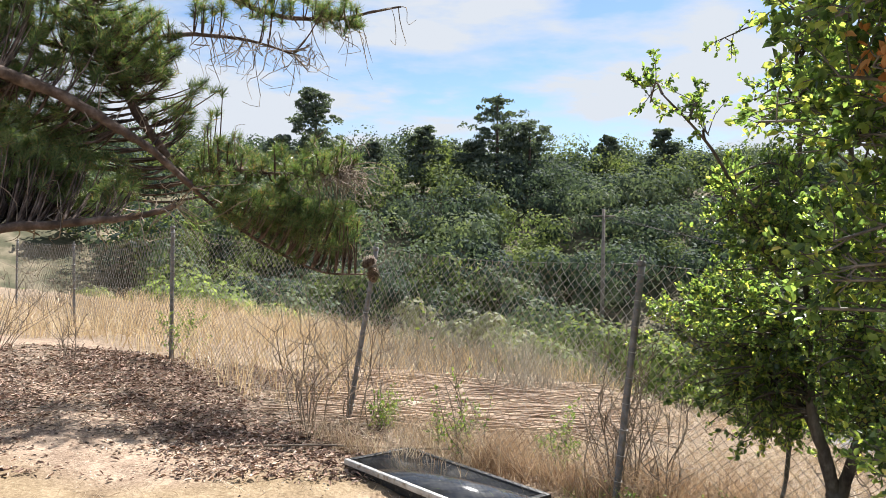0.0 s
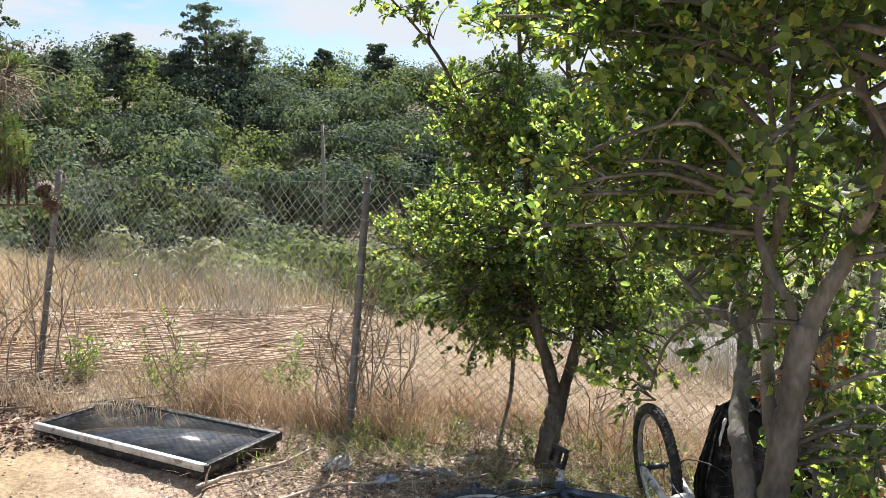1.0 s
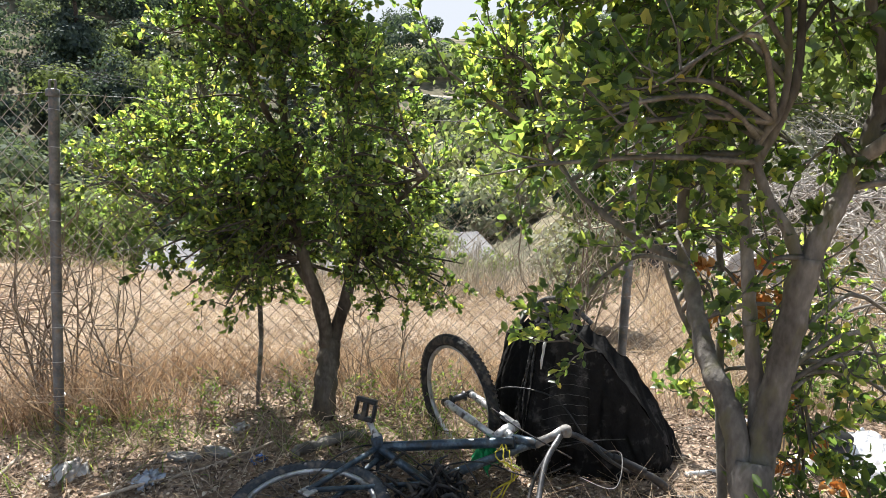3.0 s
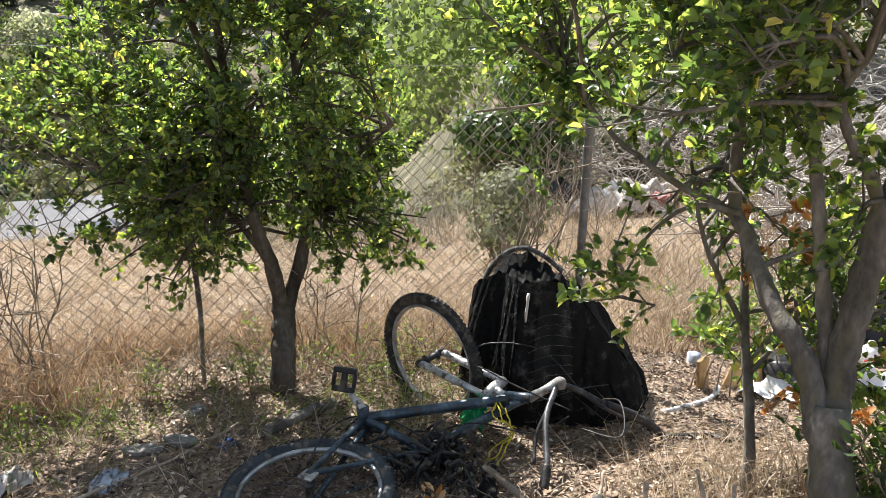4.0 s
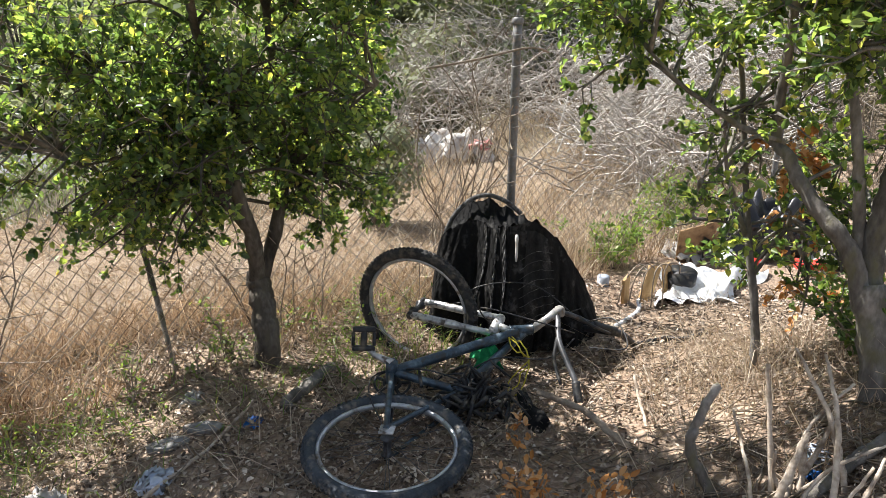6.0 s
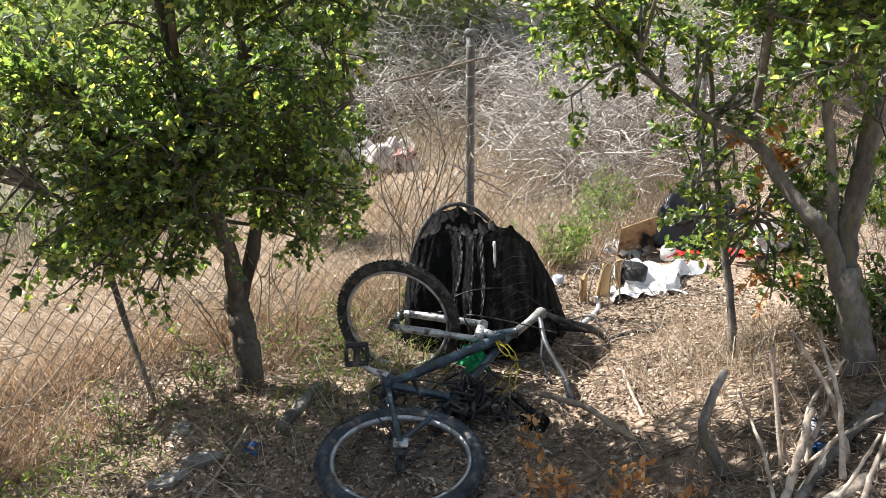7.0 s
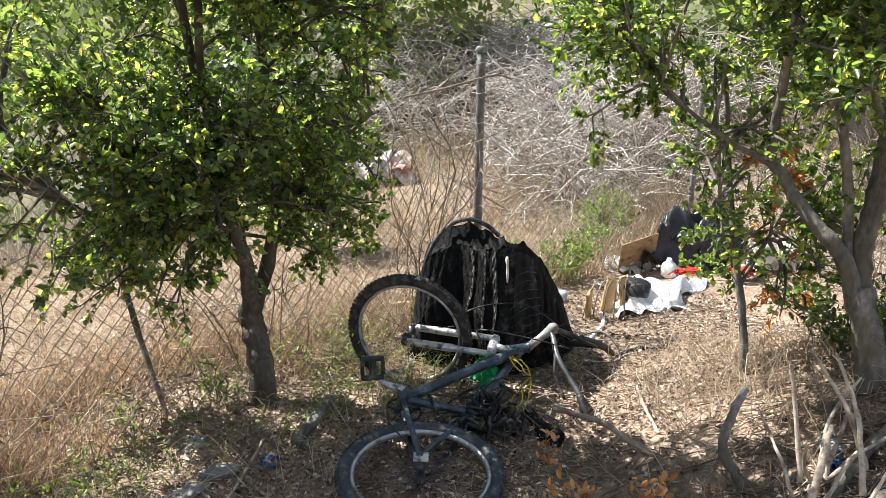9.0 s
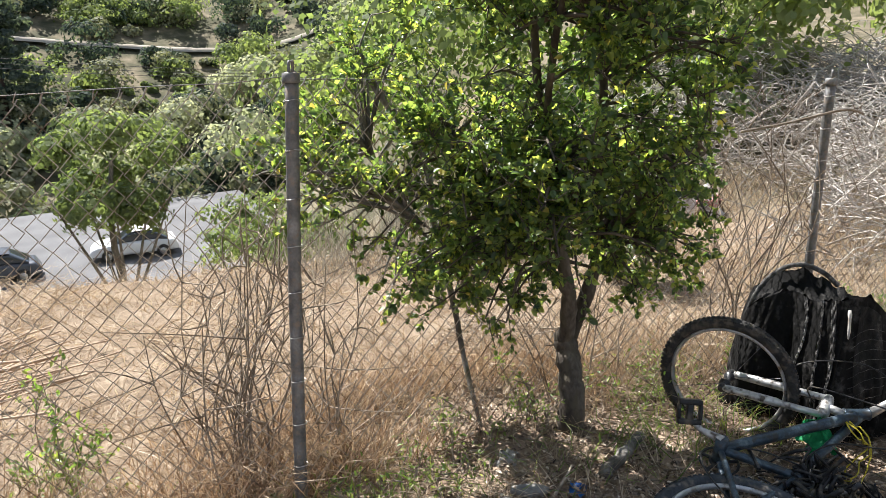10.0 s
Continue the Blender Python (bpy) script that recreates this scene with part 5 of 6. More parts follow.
# ---- draped black heap ----
def heap():
    h = thing("folding_chair", "collapsed folding chair draped in charred black cloth", "chair")
    # the cloth's front ridge, its hem, the hoop behind and the hem at the back, from the wheel's side round to the path
    ridge = [(2.62, 3.33, 0.20), (2.50, 3.29, 0.43), (2.47, 3.20, 0.52), (2.46, 3.11, 0.555), (2.37, 3.045, 0.55), (2.30, 2.985, 0.58), (2.27, 2.94, 0.60), (2.33, 2.845, 0.60), (2.41, 2.75, 0.50), (2.50, 2.65, 0.33), (2.62, 2.56, 0.12), (2.68, 2.53, 0.0)]
    hem = [(2.60, 3.36, -0.06), (2.44, 3.32, -0.05), (2.38, 3.24, -0.04), (2.37, 3.15, -0.03), (2.30, 3.06, -0.03), (2.22, 3.0, -0.03), (2.21, 2.93, -0.02), (2.26, 2.82, 0.0), (2.35, 2.70, -0.01), (2.44, 2.60, -0.03), (2.56, 2.52, -0.06), (2.66, 2.50, -0.07)]
    hoop = [(2.72, 3.33, 0.15), (2.68, 3.27, 0.45), (2.64, 3.18, 0.57), (2.60, 3.08, 0.61), (2.60, 3.0, 0.58), (2.58, 2.93, 0.55), (2.58, 2.88, 0.53), (2.62, 2.80, 0.46), (2.68, 2.72, 0.36), (2.74, 2.64, 0.2), (2.78, 2.57, 0.06), (2.75, 2.53, -0.04)]
    fine = np.linspace(0, 1, 200)

    def line(pts, u):
        c = curve(pts, 200)
        return np.column_stack([np.interp(u, fine, c[:, k]) for k in range(3)])

    def pleat(u, v):
        broad = np.abs(np.sin(u * 26 + 0.9 * np.sin(u * 17))) ** 0.6 - 0.45
        small = np.abs(np.sin(u * 83 + 2.2 * v + 1.5 * np.sin(v * 5))) - 0.5
        crease = np.sin(u * 190 + v * 22) * np.sin(v * 47 + u * 60)
        return 0.034 * broad * (0.25 + 0.75 * v) + 0.013 * small * (0.4 + 0.6 * v) + 0.004 * crease

    def front(u, v):
        p = line(ridge, u) * (1 - v)[:, None] + line(hem, u) * v[:, None]
        out = pleat(u, v) + 0.025 * np.sin(v * np.pi)
        p[:, 0] -= out
        p[:, 1] += 0.02 * np.sin(v * 7 + u * 30) * v
        p[:, 2] += np.where(v > 0.93, 0.03 * np.sin(u * 77) * np.sin(u * 31), 0)
        return p

    def top(u, v):
        p = line(ridge, u) * (1 - v)[:, None] + line(hoop, u) * v[:, None]
        p[:, 0] -= pleat(u, v * 0) * (1 - v)
        p[:, 2] += -0.05 * np.sin(v * np.pi) * np.clip(p[:, 2] * 2, 0, 1) + 0.010 * np.sin(u * 61 + v * 9) + 0.006 * np.sin(v * 31 + u * 140)
        return p

    def back(u, v):
        p = line(hoop, u)
        p[:, 0] += 0.10 * v + 0.015 * np.sin(u * 50) * v
        p[:, 2] = p[:, 2] * (1 - v) - 0.09 * v + 0.010 * np.sin(u * 61 + 9) * (1 - v)
        return p
    part("black_drape", Shape().grid(front, 180, 60).grid(top, 120, 24).grid(back, 60, 14), CHAR, h, "stiff folded black cloth with greyed edges", True)

    def proud(u, v, off):
        p = front(np.asarray(u, float), np.asarray(v, float))
        p[:, 0] -= off
        return p
    # greyed, fraying strips along the ridges of the folds, coloured lighter as sunlit edges
    for u0, wid, v1, off in ((0.475, 0.030, 0.82, 0.010), (0.33, 0.014, 0.62, 0.008), (0.41, 0.010, 0.75, 0.008)):
        part("cloth_flap", Shape().grid(lambda u, v, u0=u0, wid=wid, v1=v1, off=off: proud(u0 + wid * (u - 0.5) * (1 - 0.5 * v) + 0.012 * np.sin(v * 5) + 0.003 * np.sin(v * 61), v * v1 + 0.02 * np.sin(u * 17), off + 0.004 * np.sin(v * 70 + u * 9)), 12, 60), ASH_SUNLIT, h, "ash-grey fraying edge of cloth, lightened like a sunlit fold", True)
    part("mesh_panel", Shape().grid(lambda u, v: proud(0.605 + 0.085 * u + 0.03 * v * (u - 0.3), 0.06 + 0.72 * v, 0.006), 20, 40), MESH_CLOTH, h, "dusty grey netting panel", True)
    for k in range(9):
        v = 0.20 + 0.068 * k
        part("wire_rung", Shape().tube(proud(np.linspace(0.585, 0.705, 9), np.linspace(v + 0.05, v - 0.05, 9), 0.014), 0.0009, 4), ASH_SUNLIT, h)
    part("chair_tube", Shape().tube(curve([(2.56, 3.31, 0.30), (2.57, 3.25, 0.50), (2.585, 3.17, 0.60), (2.59, 3.08, 0.635), (2.60, 2.99, 0.605), (2.63, 2.92, 0.54)], 24), 0.011, 8), ASH_SUNLIT, h, smooth=True)
    strap = proud(np.full(8, 0.565), np.linspace(0.06, 0.24, 8), 0.018)
    part("strap_end", Shape().tube(strap, [0.006, 0.008, 0.006, 0.006, 0.006, 0.006, 0.005, 0.003], 6), GREY_CLOTH, h, "pale strap end", True)
    part("cord_end", Shape().tube(curve([(2.20, 2.98, 0.08), (2.22, 2.84, 0.13), (2.30, 2.72, 0.17), (2.40, 2.62, 0.17)], 14), 0.0025, 5), ASH_SUNLIT, h)
    hose = curve([(2.34, 2.60, 0.10), (2.26, 2.50, 0.13), (2.30, 2.44, 0.10), (2.35, 2.38, 0.03)], 14)
    part("bent_tube", Shape().tube(hose, 0.017, 8), BLACK_PLASTIC, h, smooth=True)


heap()


# ---- litter and rubbish ----
def crumple(fn_xy, amp, n=26, lift=0.0, seed=0.0):
    """A crumpled sheet over the ground; fn_xy maps the unit square to the plan."""
    def fn(u, v):
        xy = fn_xy(u, v)
        edge = np.minimum(np.minimum(u, 1 - u), np.minimum(v, 1 - v))
        wob = np.sin(u * 13 + v * 7 + seed) * np.cos(v * 17 - u * 5 + seed) + 0.6 * np.sin(u * 29 - v * 23 + seed * 2)
        z = height(xy[:, 0], xy[:, 1]) + lift + amp * (0.35 + 0.4 * wob + 0.9 * sstep(0, 0.3, edge))
        return np.column_stack([xy[:, 0] + 0.02 * wob, xy[:, 1] + 0.02 * np.cos(u * 21 + seed), z])
    return Shape().grid(fn, n, n)


def quad_xy(a, b, c, d):
    a, b, c, d = [np.array(p, float) for p in (a, b, c, d)]
    return lambda u, v: (a[None] * ((1 - u) * (1 - v))[:, None] + b[None] * (u * (1 - v))[:, None] + c[None] * (u * v)[:, None] + d[None] * ((1 - u) * v)[:, None]) + 0.05 * np.column_stack([np.sin(v * 9 + u * 4), np.cos(u * 8 - v * 5)])


def rubbish():
    tagged(part("plastic_sheet", crumple(quad_xy((2.97, 2.13), (3.10, 1.78), (3.74, 1.48), (3.72, 2.14)), 0.06, 40), WHITE_PLASTIC, smooth=True), "crumpled white plastic sheet spread on the soil", "plastic sheet")
    tagged(part("foil_bag", crumple(quad_xy((3.95, 1.78), (4.25, 1.62), (4.35, 1.9), (4.05, 2.05)), 0.05, 20, 0, 2.0), GREY_CLOTH, smooth=True), "crumpled grey foil bag beside the sheet", "bag")
    tagged(part("black_bag", crumple(quad_xy((3.98, 1.72), (4.12, 1.0), (4.6, 0.92), (4.62, 1.62)), 0.24, 34, 0, 1.0), BLACK_BAG, smooth=True), "shiny black rubbish bag slumped in the grass", "bag")
    tagged(part("bed_sheet", crumple(quad_xy((3.72, 1.08), (4.15, 0.5), (4.5, 0.62), (4.08, 1.16)), 0.10, 34, 0.02, 3.0), GREY_CLOTH, smooth=True), "dirty pale grey sheet lying in folds", "sheet")
    tagged(part("red_cloth", crumple(quad_xy((3.76, 1.64), (3.78, 1.50), (3.84, 1.50), (3.83, 1.64)), 0.02, 16, 0.06, 4.0), RED_CLOTH, smooth=True), "bright red cloth scrap on the plastic sheet", "cloth")
    tagged(part("red_cloth", crumple(quad_xy((3.72, 1.22), (3.76, 1.12), (3.84, 1.14), (3.82, 1.24)), 0.03, 12, 0.05, 5.0), RED_CLOTH, smooth=True), "small red rag beside the pale sheet", "cloth")
    jx, jy = 3.80, 1.66
    tagged(part("jug", Shape().tube(np.array([(0, 0, 0), (0, 0, 0.015), (0.006, 0, 0.07), (0.01, 0, 0.09), (0.012, 0, 0.11), (0.012, 0, 0.13)]) + (jx, jy, float(height(jx, jy)) + 0.03), [0.02, 0.05, 0.052, 0.046, 0.02, 0.016], 16), WHITE_PLASTIC, smooth=True), "white plastic jug standing on the sheet", "jug")
    card = Shape().box((-0.15, -0.006, 0), (0.15, 0.006, 0.30), 0.003)
    c = tagged(part("cardboard", card, CARD), "torn brown cardboard sheet leaning by the black bag", "cardboard")
    c.matrix_basis = pose(4.1, 1.80, float(height(4.1, 1.80)) - 0.02, -18, 10, 112)
    # a small broken crate: slats, wire hoops and a dark tub
    cr = thing("broken_crate", "broken crate of bare boards with bent wire hoops", "crate", at=(3.12, 2.24, float(height(3.12, 2.24))))
    for k, (x, y, rz, h) in enumerate(((0.0, 0.0, 20, 0.24), (0.08, -0.13, 28, 0.22), (-0.06, 0.11, 12, 0.20))):
        s = part("slat", Shape().box((-0.010, -0.036, -0.02), (0.010, 0.036, h * 0.85), 0.004), BOARD, cr)
        s.matrix_basis = pose(x, y, 0.0, 24 - 17 * k, 22 - 12 * k, rz + 25 * k)
    for k in range(5):
        a = k * 0.5
        part("wire_hoop", Shape().tube(curve([(-0.13, 0.16 - 0.06 * k, 0), (-0.10, 0.12 - 0.05 * k, 0.16 + 0.02 * k), (0.06, 0.02 - 0.05 * k, 0.19), (0.12, -0.10 - 0.02 * k, 0.02)], 14), 0.004, 5), TWIG, cr)
    part("tub", Shape().tube([(0.14, -0.2, -0.02), (0.14, -0.2, 0.0), (0.14, -0.2, 0.13), (0.14, -0.2, 0.135), (0.14, -0.2, 0.05)], [0.07, 0.085, 0.095, 0.088, 0.07], 16), BLACK_PLASTIC, cr, "dark plastic tub", True)
    bin_ = tagged(part("tin_lid", Shape().tube([(3.35, 2.45, -0.14), (3.35, 2.45, -0.12), (3.35, 2.45, -0.05), (3.35, 2.45, -0.045)], [0.03, 0.034, 0.034, 0.012], 14), PALE_BLUE, smooth=True), "pale blue dented tin beside the crate", "tin")
    part_pole = Shape().tube(curve([(2.62, 2.44, -0.02), (2.9, 2.3, -0.06), (3.05, 2.28, -0.06)], 8), 0.012, 8)
    tagged(part("tent_pole", part_pole, WHITE_PLASTIC, smooth=True), "white plastic pole lying on the soil", "pole")
    tagged(part("hose", Shape().tube(on_ground(curve([(2.36, 2.38), (2.44, 2.22), (2.42, 2.14), (2.52, 2.04)], 16), 0.014), 0.012, 8), BLACK_PLASTIC, smooth=True), "short dark length of hose on the soil", "hose")
    # heap of dumped bedding beyond the fence
    p = quad_xy((6.8, 4.35), (7.1, 3.35), (7.8, 3.5), (7.5, 4.5))
    tagged(part("dumped_bedding", crumple(p, 0.15, 40, 0.03, 1.7), GREY_CLOTH, smooth=True), "dumped heap of pale bedding beyond the fence", "bedding")
    tagged(part("dark_blanket", crumple(quad_xy((6.9, 4.7), (7.0, 4.3), (7.5, 4.4), (7.4, 4.8)), 0.18, 22, 0.03, 0.4), BLACK_BAG, smooth=True), "dark blanket heaped beside the bedding", "blanket")
    tagged(part("red_cloth", crumple(quad_xy((7.05, 3.6), (7.1, 3.42), (7.25, 3.45), (7.2, 3.62)), 0.05, 16, 0.12, 2.2), DULL_RED, smooth=True), "dull red cloth on the dumped bedding", "cloth")
    # shoe soles and rags by the screen
    for (x, y, rz, lb) in ((1.30, 4.10, -55, "grey foam shoe sole lying on dry leaves"), (1.42, 4.02, -70, "pale grey shoe sole lying on dry leaves")):
        def sole(u, v):
            a = u * 2 * np.pi
            wd = 0.042 * (1 - 0.25 * np.cos(a + 0.3) * np.sign(np.cos(a)))
            r = np.clip(v * 1.5, 0, 1)
            return np.column_stack([0.075 * np.cos(a) * r, wd * 0.75 * np.sin(a) * r, np.where(v < 0.67, 0.024 + 0.004 * np.cos(a), 0.024 - (v - 0.67) * 0.07)])
        s = tagged(part("shoe_sole", Shape().grid(sole, 28, 8), SOLE, smooth=False), lb, "shoe sole")
        s.matrix_basis = pose(x, y, float(height(x, y)) + 0.005, 5, 4, rz)
    for nm, m, x, y, r, lb in (("rag", PALE_BLUE, 1.10, 4.05, 0.05, "pale blue crumpled rag on the leaf litter"), ("rag", BLUE_CLOTH, 1.50, 3.86, 0.018, "small bright blue rag on the leaf litter"), ("wrapper", BLUE_CLOTH, 1.02, 2.02, 0.016, "blue wrapper among fallen sticks"), ("wrapper", PALE_BLUE, 1.12, 2.0, 0.026, "blue and white wrapper among fallen sticks"), ("wrapper", GREY_CLOTH, 1.62, 4.16, 0.035, "scrap of white paper near the oak trunk"), ("rag", GREY_CLOTH, 0.92, 4.35, 0.07, "grey crumpled paper under the fence")):
        tagged(part(nm, crumple(lambda u, v: np.column_stack([x + (u - 0.5) * 2 * r, y + (v - 0.5) * 1.6 * r]), r * 0.5, 14, 0.004, x * 7), m, smooth=True), lb, "rag" if nm == "rag" else "wrapper")


rubbish()


# ---- fallen wood ----
def stick(name, label, pts, r0, r1, mat=PALE_WOOD, forks=()):
    t = thing(name, label, "branch")
    c = curve(pts, 6 * len(pts))
    c[1:-1] += RNG.normal(0, r0 * 0.12, (len(c) - 2, 3))
    rr = np.linspace(r0, r1, len(c)) * (1 + 0.1 * np.sin(np.arange(len(c)) * 1.9))
    part("stem", Shape().tube(c, rr, 9), mat, t, smooth=True)
    for f in forks:
        part("side_shoot", Shape().tube(curve(f, 10), np.linspace(r1 * 1.1, r1 * 0.4, 10), 7), mat, t, smooth=True)
    return t


stick("fallen_branch", "dark crooked branch stub standing out of the litter", [(1.02, 2.26, 0.05), (1.07, 2.29, 0.22), (1.11, 2.35, 0.33), (1.13, 2.33, 0.44), (1.16, 2.28, 0.52)], 0.020, 0.012, OAK_BARK, [[(1.05, 2.28, 0.2), (1.03, 2.34, 0.12), (1.0, 2.36, 0.0)]])
stick("fallen_branch", "thin straight bleached stick standing in the pile", [(0.92, 2.12, 0.05), (1.02, 2.14, 0.3), (1.12, 2.17, 0.62)], 0.010, 0.006)
stick("fallen_branch", "bleached forked stick in the pile", [(0.85, 2.08, 0.05), (0.98, 2.07, 0.25), (1.06, 2.06, 0.42)], 0.014, 0.009, PALE_WOOD, [[(1.02, 2.06, 0.34), (1.08, 2.0, 0.42), (1.1, 1.98, 0.5)], [(0.98, 2.07, 0.25), (1.0, 2.14, 0.33), (1.0, 2.15, 0.42)]])
stick("fallen_branch", "slender bleached stick leaning in the pile", [(0.84, 1.95, 0.08), (0.95, 1.96, 0.3), (1.04, 2.01, 0.50)], 0.011, 0.007)
stick("fallen_log", "long pale log lying across the brush pile", [(0.72, 2.30, 0.24), (0.82, 2.08, 0.30), (0.92, 1.82, 0.38), (1.02, 1.45, 0.46)], 0.018, 0.024)
stick("fallen_log", "grey bent log lying in the brush pile", [(0.75, 2.26, 0.20), (0.98, 2.02, 0.33), (1.10, 1.80, 0.45), (1.20, 1.62, 0.44), (1.35, 1.35, 0.55)], 0.016, 0.024, OAK_BARK)
stick("fallen_branch", "curved pale branch in the brush pile", [(0.78, 2.25, 0.2), (0.9, 2.16, 0.33), (0.98, 2.1, 0.42), (1.04, 2.06, 0.46)], 0.014, 0.008)
stick("fallen_branch", "pale crossed branch in the brush pile", [(0.66, 2.2, 0.2), (0.85, 1.95, 0.3), (1.1, 1.75, 0.36), (1.3, 1.55, 0.48)], 0.012, 0.008)
stick("fallen_branch", "pale bare stick lying beside the television", [(0.20, 4.36, 0.02), (0.36, 4.42, 0.03), (0.62, 4.46, 0.04), (0.85, 4.62, 0.05)], 0.012, 0.007, PALE_WOOD, [[(0.25, 4.38, 0.02), (0.25, 4.33, 0.08), (0.27, 4.30, 0.14)]])
stick("fallen_branch", "long thin stem lying behind the television", [(-1.75, 6.0, 0.04), (-1.0, 6.05, 0.06), (-0.4, 6.0, 0.06), (0.1, 5.92, 0.08)], 0.010, 0.006, TWIG)
stick("fallen_branch", "short fallen log at the foot of the oak", [(1.62, 3.78, 0.03), (1.78, 3.72, 0.05), (1.95, 3.68, 0.03)], 0.026, 0.022, OAK_BARK)
stick("fallen_branch", "grey branch lying across the bicycle", [(1.30, 2.36, 0.10), (1.40, 2.52, 0.15), (1.52, 2.64, 0.18), (1.60, 2.80, 0.19)], 0.013, 0.011, TWIG)
stick("fallen_branch", "pale dry stick leaning on the soil", [(1.0, 2.32, 0.18), (1.3, 2.38, 0.10), (1.62, 2.42, 0.14), (1.75, 2.44, 0.2)], 0.010, 0.005)
stick("fallen_branch", "thin pale stick under the oak", [(0.55, 4.05, 0.02), (0.85, 4.08, 0.04), (1.3, 3.95, 0.04), (1.62, 3.9, 0.05)], 0.009, 0.005)


for k in range(9):
    a0, a1 = RNG.uniform(0.72, 1.0), RNG.uniform(1.9, 2.25)
    e = np.array((a0, a1, float(height(a0, a1)) + 0.02))
    tip = e + np.array((RNG.uniform(0.1, 0.35), RNG.uniform(-0.35, 0.15), RNG.uniform(0.02, 0.3)))
    stick("fallen_branch", "thin bleached stick in the brush pile", [e, (e + tip) / 2 + RNG.normal(0, 0.02, 3), tip], RNG.uniform(0.006, 0.011), 0.004)


def bush(name, label, at, stems, tall, spread, mat, leaf=None, per=0, leaf_len=0.03, rise=0.0):
    t = thing(name, label, "shrub")
    base = np.array((*at, float(height(*at)) - 0.03))
    lf = Shape()
    for k in range(stems):
        tw = Shape()
        a = RNG.uniform(0, 2 * math.pi)
        h = tall * RNG.uniform(0.6, 1.05)
        o = np.array((math.cos(a), math.sin(a), 0)) * spread * RNG.uniform(0.3, 1.0)
        b = base + np.array((math.cos(a), math.sin(a), 0)) * 0.16 * RNG.random()
        c = curve([b, b + o * 0.2 + (0, 0, h * 0.3) + RNG.normal(0, 0.035, 3) * tall, b + o * 0.55 + (0, 0, h * 0.65) + RNG.normal(0, 0.06, 3) * tall, b + o + (0, 0, h) + RNG.normal(0, 0.06, 3) * tall], 12)
        tw.tube(c, np.linspace(0.0033, 0.0011, 12) * (1 + 0.65 * tall), 4, False)
        for j in range(5):
            s = c[RNG.integers(3, 11)]
            e = s + np.array((RNG.normal(0, 0.13), RNG.normal(0, 0.13), RNG.uniform(0.02, 0.26))) * tall
            cc = curve([s, (s + e) / 2 + RNG.normal(0, 0.015, 3), e], 6)
            tw.tube(cc, np.linspace(0.004, 0.0015, 6), 3, False)
            if leaf:
                p = np.repeat(cc, max(1, per // 6), 0) + RNG.normal(0, 0.02, (6 * max(1, per // 6), 3))
                n = len(p)
                ln = leaf_len * RNG.uniform(0.6, 1.3, n)
                lf.leaves(p, unit(n) + (0, 0, 0.4), unit(n) + (0, 0, 0.8), ln, ln * 0.45)
        part("stem", tw, mat, t)
    if lf.n:
        part("foliage", lf, leaf, t)


bush("bare_shrub", "bare brown shrub stems crowded round the leaning post", (-1.15, 6.75), 13, 1.3, 0.35, TWIG)
bush("bare_shrub", "bare brown shrub stems beside the fence post", (-0.75, 6.7), 8, 1.1, 0.25, TWIG)
bush("bare_shrub", "bare brown shrub tangled in the wire mesh", (1.17, 5.1), 22, 1.15, 0.2, TWIG)
bush("bare_shrub", "thin bare shrub against the fence", (1.45, 4.85), 8, 0.95, 0.2, TWIG)
bush("bare_shrub", "bare tall twigs growing behind the draped chair", (3.15, 3.28), 12, 1.35, 0.3, TWIG)
bush("bare_shrub", "dead twigs growing at the fence foot", (2.3, 4.0), 8, 0.7, 0.3, TWIG)
bush("bare_shrub", "dark bare twig bush by the television", (0.28, 5.85), 5, 1.0, 0.5, TWIG, WEED, 6, 0.035)
bush("green_weed", "fresh green weed by the fence", (0.05, 6.1), 5, 0.42, 0.22, TWIG, WEED, 12, 0.028)
bush("green_weed", "fresh green weed at the foot of the post", (-0.5, 6.75), 9, 0.36, 0.28, TWIG, WEED, 12, 0.03)
bush("green_weed", "green weed stalk beside the fence", (0.97, 5.75), 4, 0.5, 0.12, TWIG, WEED, 14, 0.03)
bush("green_weed", "green weed in the dry grass", (0.92, 5.72), 3, 0.36, 0.1, TWIG, WEED, 12, 0.03)
bush("green_weed", "tall green weed beside the far post", (-3.0, 8.95), 4, 0.95, 0.2, TWIG, WEED, 18, 0.035)
for x, y in ((2.35, 3.75), (2.15, 4.15), (1.5, 4.35), (2.6, 3.5), (2.0, 4.2), (1.25, 4.5), (2.45, 3.6)):
    bush("green_weed", "low green weed growing along the fence foot", (x, y), 7, 0.24, 0.2, TWIG, WEED, 8, 0.022)
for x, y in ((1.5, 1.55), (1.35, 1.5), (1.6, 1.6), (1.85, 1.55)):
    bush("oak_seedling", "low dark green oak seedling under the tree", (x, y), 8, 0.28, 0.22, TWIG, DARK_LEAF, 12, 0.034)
bush("green_shrub", "green shrub in the grass beyond the fence", (4.5, 2.0), 11, 0.5, 0.35, TWIG, WEED, 18, 0.035)
bush("green_shrub", "small green shrub beyond the crate", (3.75, 2.35), 12, 0.4, 0.3, TWIG, WEED, 18, 0.035)
for x, y, tall, wide in ((4.25, 0.55, 0.8, 0.4), (5.2, -0.35, 1.0, 0.5), (6.1, -1.1, 1.1, 0.6), (3.6, 0.25, 0.6, 0.35), (5.9, 0.1, 1.2, 0.5), (7.2, -0.9, 1.3, 0.7)):
    bush("bare_shrub", "tangled bare shrub on the slope behind the tree", (x, y), 20, tall, wide, TWIG)
